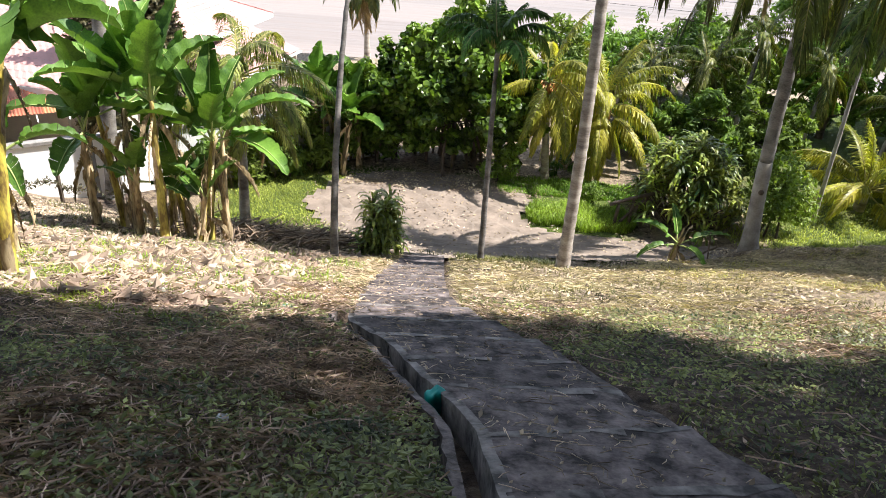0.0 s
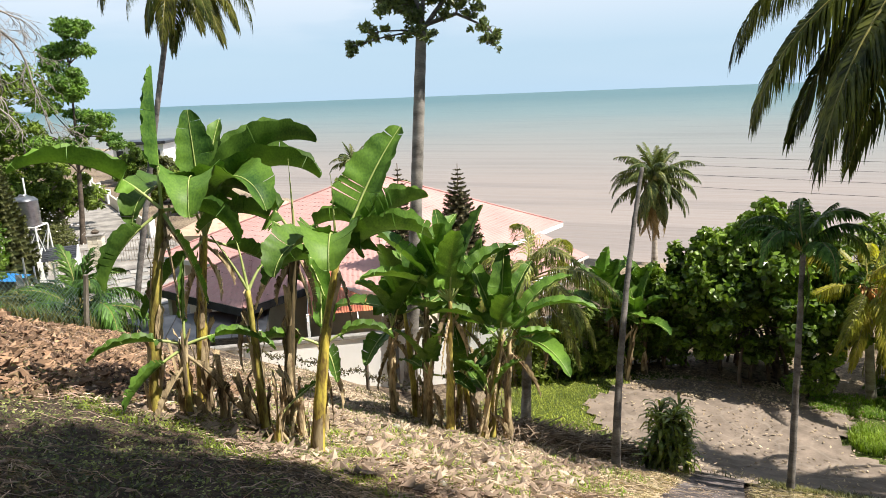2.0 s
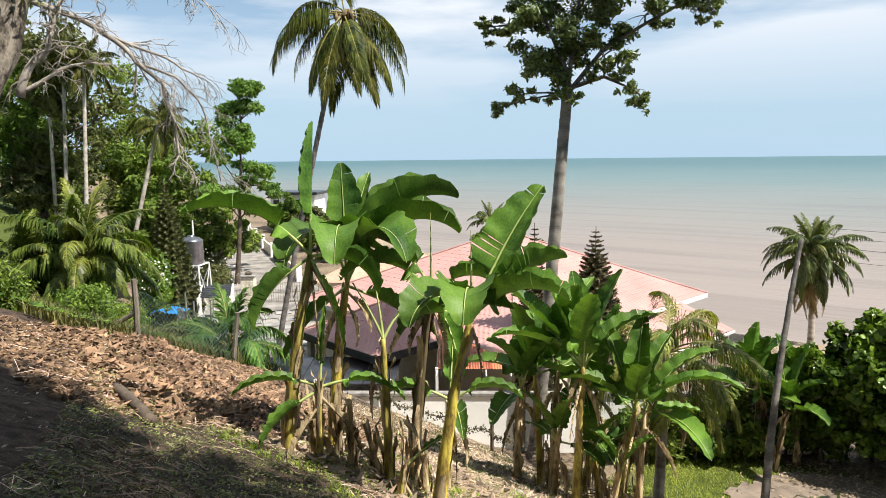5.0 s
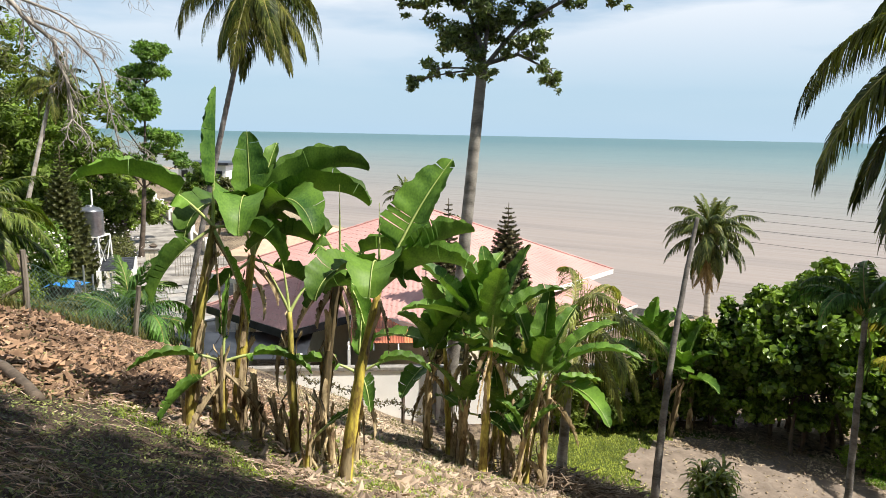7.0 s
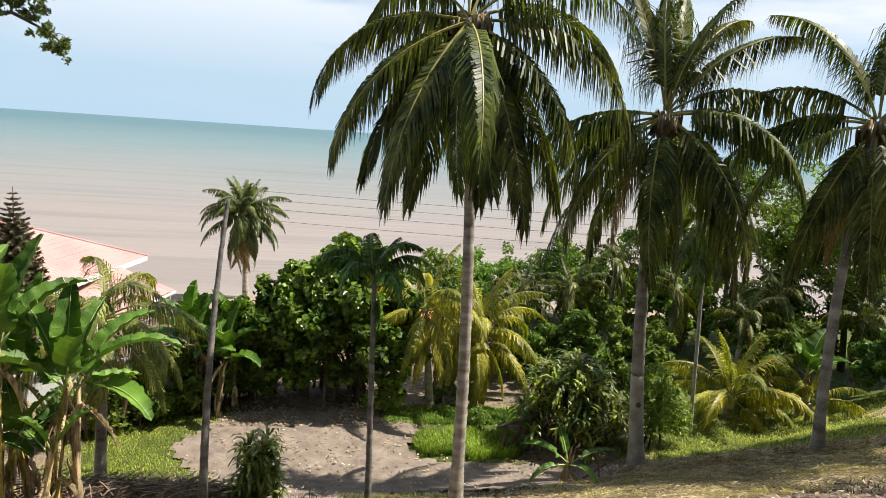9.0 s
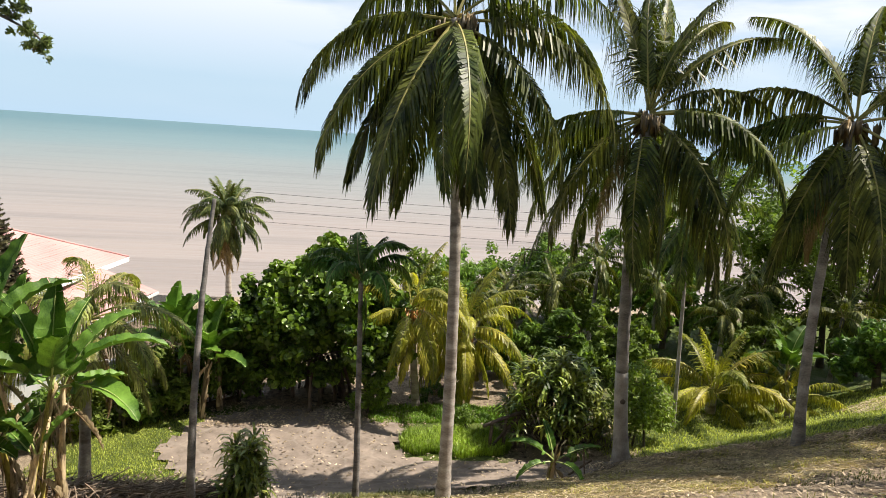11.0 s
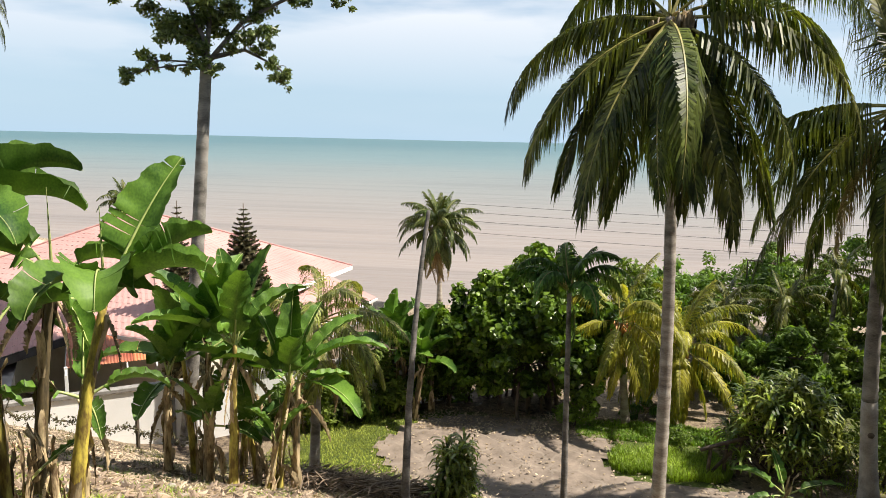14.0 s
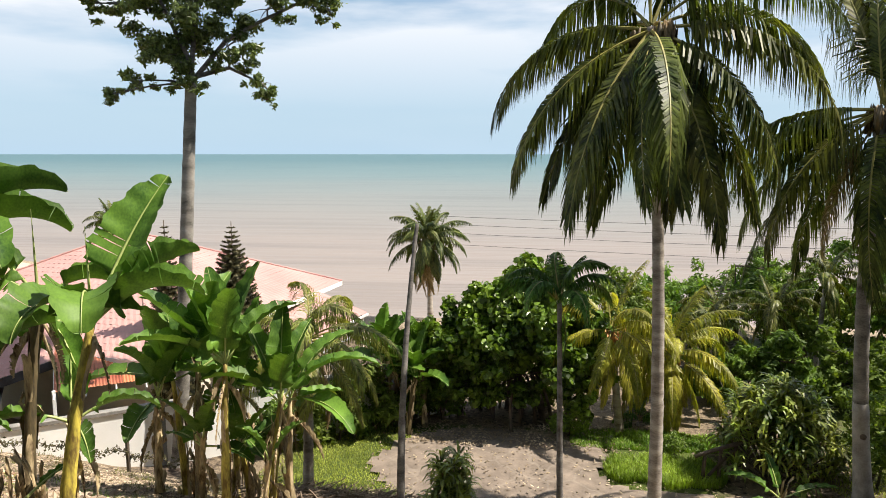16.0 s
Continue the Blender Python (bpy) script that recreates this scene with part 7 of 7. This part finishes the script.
    return xy if where is None else xy[where(xy[:, 0], xy[:, 1])]


def near(n, y0=0.8, y1=9.0):
    """Places on the slope, thicker towards the head of the steps."""
    y = y0 + (y1 - y0) * R.random(n) ** 1.5
    half = 4.0 + 1.25 * y
    xy = np.column_stack([R.uniform(-1, 1, n) * half - 1.0, y])
    return xy[keep_off_path(xy)]


clump = lambda x, y: (np.sin(1.9 * x + 1) * np.sin(1.6 * y) + 0.5 * np.sin(4.7 * x - 2.1 * y) + 0.35 * R.normal(size=len(x))) > 0.05


def seen_slope(n, y0, y1, power=1.5):
    """Places on the slope that the steps' head looks over."""
    y = y0 + (y1 - y0) * R.random(n) ** power
    xy = np.column_stack([R.uniform(-(2.0 + 1.7 * y), 1.4 + 0.95 * y), y])
    xy = xy[R.random(n) > np.maximum(0.65 * step(-xy[:, 0], 2.2, 4.2) * (1 - step(y, 5.0, 7.0)), 0.72 * step(xy[:, 0], 0.5, 1.2) * (1 - step(y, 3.5, 6.5)))]
    return xy[keep_off_path(xy)]


def mat_of_straw(x, y):
    """Where cut straw lies thick: in drifts, most of all along the lower left."""
    f = np.sin(1.1 * x + 0.6 * y) * np.sin(1.5 * y - 0.4 * x + 1) + 0.6 * np.sin(3.1 * x + 1.7 * y) * np.sin(2.7 * y - 1.2 * x)
    return f + 0.9 * step(y, 4.6, 6.6) * step(-x, -0.2, 1.5) - 1.3 * step(x, 0.4, 1.0) * (1 - step(y, 4.5, 6.5)) - 0.5 * step(x, 0.8, 2.5) - 1.1 * step(-x, 3.5, 6.0) + 0.2 * step(-x, 0.2, 1.0) + 0.45 * R.normal(size=len(x)) > 0.12


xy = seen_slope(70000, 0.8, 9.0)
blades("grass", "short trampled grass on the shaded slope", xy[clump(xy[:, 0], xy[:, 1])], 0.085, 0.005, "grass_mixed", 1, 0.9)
xy = seen_slope(120000, 0.8, 8.2)
xy = xy[~mat_of_straw(xy[:, 0], xy[:, 1])]
flakes("ground_weeds", "low clover-like weeds among the grass", xy, 0.046, "weed", 2, "weeds", extra=0.075 * R.random(len(xy)) ** 1.6)
xy = seen_slope(60000, 0.8, 8.2)
flakes("ground_weeds", "small creeping weeds covering the slope", xy, 0.024, "weed", 27, "weeds", extra=0.015)
xy = seen_slope(90000, 0.8, 8.8, 1.2)
xy = xy[mat_of_straw(xy[:, 0], xy[:, 1])]
strands("straw", "dry cut grass stalks strewn over the slope", xy, 0.2, 0.0028, "straw_dim", 3, 0.07)
flakes("ground_weeds", "low weeds round the head of the steps", spread(26000, -7, 7, -5, 0.9, clump), 0.036, "weed", 29, "weeds", extra=0.03)
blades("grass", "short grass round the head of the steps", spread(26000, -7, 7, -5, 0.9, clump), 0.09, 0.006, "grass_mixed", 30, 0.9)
strands("straw", "dry stalks round the head of the steps", spread(6000, -7, 1, -5, 0.9), 0.18, 0.0024, "straw_dim", 31)
strands("straw", "long loose dry stalks over the slope", seen_slope(5200, 0.8, 8.5), 0.3, 0.0024, "straw_dim", 28, 0.09)
xy = spread(30000, -4, 13, 7.0, 14.5, lambda x, y: (x > -1.5) & (x < 4.5 + 3 * R.random(len(x))) & (np.sin(2.1 * x) * np.sin(1.9 * y + x) + 0.5 * R.normal(size=len(x)) > -0.5))
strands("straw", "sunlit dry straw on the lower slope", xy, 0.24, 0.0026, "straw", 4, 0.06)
blades("grass", "sparse green tufts between the dry leaves", spread(16000, -10, -1.5, 7.0, 12.5, lambda x, y: np.sin(2.3 * x) * np.sin(2.9 * y) > 0.1), 0.14, 0.009, "grass_green", 21, 0.8)
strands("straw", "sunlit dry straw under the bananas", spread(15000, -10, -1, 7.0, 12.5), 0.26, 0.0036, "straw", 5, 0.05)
blades("grass", "bright tufts among the litter by the bananas", spread(15000, -9.0, -2.5, 5.4, 9.5, lambda x, y: np.sin(2.9 * x + 1) * np.sin(3.3 * y) > 0.0), 0.12, 0.008, "grass_green", 26, 0.8)
blades("grass", "tufts of yellow-green grass on the lower slope", spread(20000, -9, 13, 6.5, 15.5, lambda x, y: np.sin(1.3 * x + 2) * np.sin(1.7 * y + 0.4 * x) > 0.25), 0.15, 0.008, "grass_mixed", 6, 0.8)
blades("grass", "green lawn grass at the yard's edge", spread(26000, -7.5, -2.8, 16.0, 21.8, lambda x, y: ~inside(DRIVE, x + 0.2 * R.normal(size=len(x)), y + 0.15 * R.normal(size=len(x))) & (y > 17.2 + 0.3 * np.sin(3 * x))), 0.075, 0.009, "lawn", 7, 0.7)
blades("grass", "lush green grass mound in the yard", spread(22000, 2.2, 6.4, 18.2, 21.0, lambda x, y: ((x - 4.2) / 1.85) ** 2 + ((y - 19.4) / 0.95) ** 2 < 1 + 0.2 * np.sin(5 * x)), 0.3, 0.011, "grass_green", 8, 0.5)
blades("grass", "green grass strip behind the yard", spread(9000, 1.6, 6.4, 20.9, 22.3), 0.16, 0.014, "grass_green", 9, 0.6)
blades("grass", "green grass at the foot of the slim palm", spread(5000, 0.3, 2.9, 14.3, 15.6, lambda x, y: np.sin(4 * x) * np.sin(5 * y) > -0.2), 0.16, 0.01, "grass_mixed", 10, 0.6)
blades("grass", "green and dry grass on the far bank", spread(30000, 8.5, 22, 14.5, 22.5, lambda x, y: ~inside(DRIVE, x, y) & ((x - 8.6) * 0.565 + (y - 16.6) * 0.826 > 0.4)), 0.12, 0.012, "lawn", 11, 0.8)
blades("weeds", "tall weeds behind the wire fence", spread(46000, -34, -14.6, 6.5, 19.0, lambda x, y: (y < 15.5 + 0.3 * (-15 - x)) & (x < -15.1 - 0.42 * (y - 8.5))), 0.5, 0.02, "grass_mixed", 12, 0.6, "weeds")
flakes("weeds", "leafy weeds behind the wire fence", spread(26000, -32, -14.8, 6.0, 18.0, lambda x, y: (x < -15.3 - 0.42 * (y - 8.5)) & clump(x, y)), 0.13, "leaf", 13, "weeds", extra=0.3)
mown = lambda x, y: ((x - 8.6) * 0.565 + (y - 16.6) * 0.826 < 0.5 + 0.2 * R.normal(size=len(x))) & ~inside(DRIVE, x, y)
strands("straw", "sunlit cut grass on the bank below the palms", spread(17000, 5.0, 17.0, 10.5, 16.8, mown), 0.26, 0.0036, "straw", 37, 0.07)
blades("grass", "yellow-green stubble on the bank below the palms", spread(15000, 5.0, 17.0, 10.5, 16.8, lambda x, y: mown(x, y) & (np.sin(1.4 * x) * np.sin(1.8 * y + 0.5 * x) > 0.1)), 0.14, 0.008, "lawn", 38, 0.8)
strands("straw", "heaped brown cut grass along the bank's ridge", spread(5000, 7.6, 14.0, 13.0, 17.4, lambda x, y: np.abs((x - 8.6) * 0.565 + (y - 16.6) * 0.826) < 0.45), 0.32, 0.006, "straw_dim", 39, 0.16)
strands("straw", "dry straw on the far sunlit slope", spread(7000, 17.0, 24.0, 13.0, 19.5), 0.3, 0.007, "straw", 40, 0.06)
flakes("leaf_litter", "fallen dry leaves on the lower slope", spread(9000, -9, 12, 7.0, 15.0), 0.09, "litter", 14)
flakes("leaf_litter", "large dry banana leaf scraps under the plants", spread(4600, -9.5, -2.2, 6.0, 12.8), 0.17, "litter", 15, curl=0.5)
flakes("leaf_litter", "dry leaves scattered over the yard", np.vstack([spread(2200, -4.5, 8, 15, 22), spread(2600, -3.5, 3.0, 20.6, 22.6)]), 0.09, "litter", 16, extra=0.02)
bank = spread(9000, -16.4, -7.9, 3.2, 12.0, lambda x, y: (y > 3.6 + 0.15 * np.abs(x + 9)) & (x > -15.4 - 0.42 * (y - 8.5)) & (x < -8.3 - 0.25 * np.maximum(y - 7, 0) + 0.3 * np.sin(3 * y)))
lumps("clay_clods", "broken clay clods along the bank", bank[:3400], 0.05, "clod", 17, "clods")
ridge = bank[(bank[:, 1] > 5.0 + 0.22 * np.abs(bank[:, 0] + 9)) & (bank[:, 1] < 9.2)]
lumps("clay_clods", "large golden clay lumps heaped along the bank", ridge[:420], 0.075, "clod", 35, "clods")
flakes("leaf_litter", "big curled brown leaves heaped along the bank", ridge[420:3000], 0.15, "clod", 36, curl=0.8, extra=0.12 * R.random(len(ridge[420:3000])))
flakes("clay_crumbs", "crumbled clay and dry leaf bits along the bank", bank, 0.09, "clod", 24, "clods", curl=0.7, extra=0.03)
strands("straw", "dry stalks trailing down the clay bank", bank[::9], 0.45, 0.006, "straw_dim", 25, 0.12)
flakes("leaf_litter", "dry brown leaves over the clay bank", bank[::3], 0.11, "clod", 18, curl=0.5, extra=0.08)
flakes("leaf_litter", "dry leaves and scraps between the bananas and the wall", spread(7000, -13.0, -3.5, 11.0, 16.2), 0.11, "litter", 32, extra=0.02)
strands("straw", "dry stalks and twigs between the bananas and the wall", spread(6000, -13.0, -3.5, 11.0, 16.2), 0.35, 0.006, "straw_dim", 33, 0.08)
blades("grass", "thin weeds between the bananas and the wall", spread(9000, -13.0, -3.5, 11.0, 16.2, lambda x, y: np.sin(2.2 * x) * np.sin(2.6 * y + x) > 0.1), 0.2, 0.009, "grass_mixed", 34, 0.7)
lumps("rubble", "pale rubble stones around the bananas", spread(70, -9.0, -3.0, 6.4, 12.0), 0.07, "stone", 19, "stones")
flakes("leaf_litter", "dead leaves and scraps on the shaded slope", near(2600, 1.2, 9), 0.05, "straw_dim", 20)
flakes("leaf_litter", "pale dry scraps on the shaded slope", near(500, 1.2, 9), 0.05, "litter", 23)


def old_rail():
    """A broken rail of dark poles that leans into the big dracaena."""
    x, y = 5.45, 19.0
    z = gz(x, y)
    t = thing("wooden_rail", "broken dark wooden rail leaning into a dracaena shrub", "rail", (x, y, z))
    for dx, dy, h in ((-0.35, -0.05, 0.85), (0.1, 0.05, 1.0), (0.5, 0.1, 1.1)):
        part("post", Geo().add(*tube([(dx, dy, -0.15), (dx + 0.01, dy, h * 0.5), (dx + 0.03, dy, h)], [0.06, 0.055, 0.05], 8, 0.08, 3)), M["trunk_dark"], t, smooth=True)
    part("top_rail", Geo().add(*tube(curve((-0.6, -0.1, 0.78), (0.85, 0.12, 1.2), (0, 0, 0.03), 5), 0.055, 8, 0.08, 4)), M["trunk_dark"], t, smooth=True)
    part("brace", Geo().add(*tube(curve((-0.28, 0.0, 0.05), (0.45, 0.08, 0.95), (0, 0, 0.02), 4), 0.045, 7, 0.08, 5)), M["trunk_dark"], t, smooth=True)


old_rail()


def brush_pile():
    """Heaped dead sticks and fronds below the banana clump."""
    rng = random.Random(920)
    t = thing("brush_pile", "heap of dead brown sticks and palm stalks", "brush pile", (0, 0, 0))
    g = Geo()
    for k in range(900):
        s = rng.random()
        x = -5.6 + 3.1 * s + rng.gauss(0, 0.45)
        y = 14.0 + 0.9 * s + rng.gauss(0, 0.7)
        z = gz(x, y) + rng.uniform(0.0, 0.4)
        a = rng.uniform(0, 6.283)
        d = Vector((math.cos(a), math.sin(a), rng.uniform(-0.25, 0.25))) * rng.uniform(0.15, 0.6)
        g.add(*tube([Vector((x, y, z)) - d, Vector((x, y, z + rng.uniform(-0.03, 0.06))), Vector((x, y, z)) + d], [0.012, 0.016, 0.009], 4))
    tagged(part("stick", g, M["dead_wood"], t), "dead brown sticks", kind="stuff")


brush_pile()


def path_debris():
    rng = random.Random(930)
    g = Geo()
    for k in range(1000):
        y = rng.uniform(0.5, 12)
        l, r = path_edges(y)
        x = rng.uniform(l, r)
        z = gz(0, y) + 0.07 + rng.uniform(0, 0.03)
        a = rng.uniform(0, 6.283)
        d = Vector((math.cos(a), math.sin(a), -0.46 * math.sin(a))) * rng.uniform(0.01, 0.09)
        g.add(*tube([Vector((x, y, z)) - d, Vector((x + rng.gauss(0, 0.02), y, z + 0.005)), Vector((x, y, z)) + d], [0.0022, 0.003, 0.0015], 4))
    tagged(part("twigs", g, M["straw_dim"]), "dry twigs and stalks lying on the steps", "twigs", kind="stuff")


path_debris()


def on_path(n, seed):
    r = np.random.default_rng(seed)
    y = r.uniform(0.8, 13, n)
    e = np.array([path_edges(v) for v in y])
    return np.column_stack([e[:, 0] + (e[:, 1] - e[:, 0]) * r.random(n), y])


flakes("leaf_litter", "small dry leaves lying on the steps", on_path(300, 22), 0.05, "litter", 22, extra=0.06)
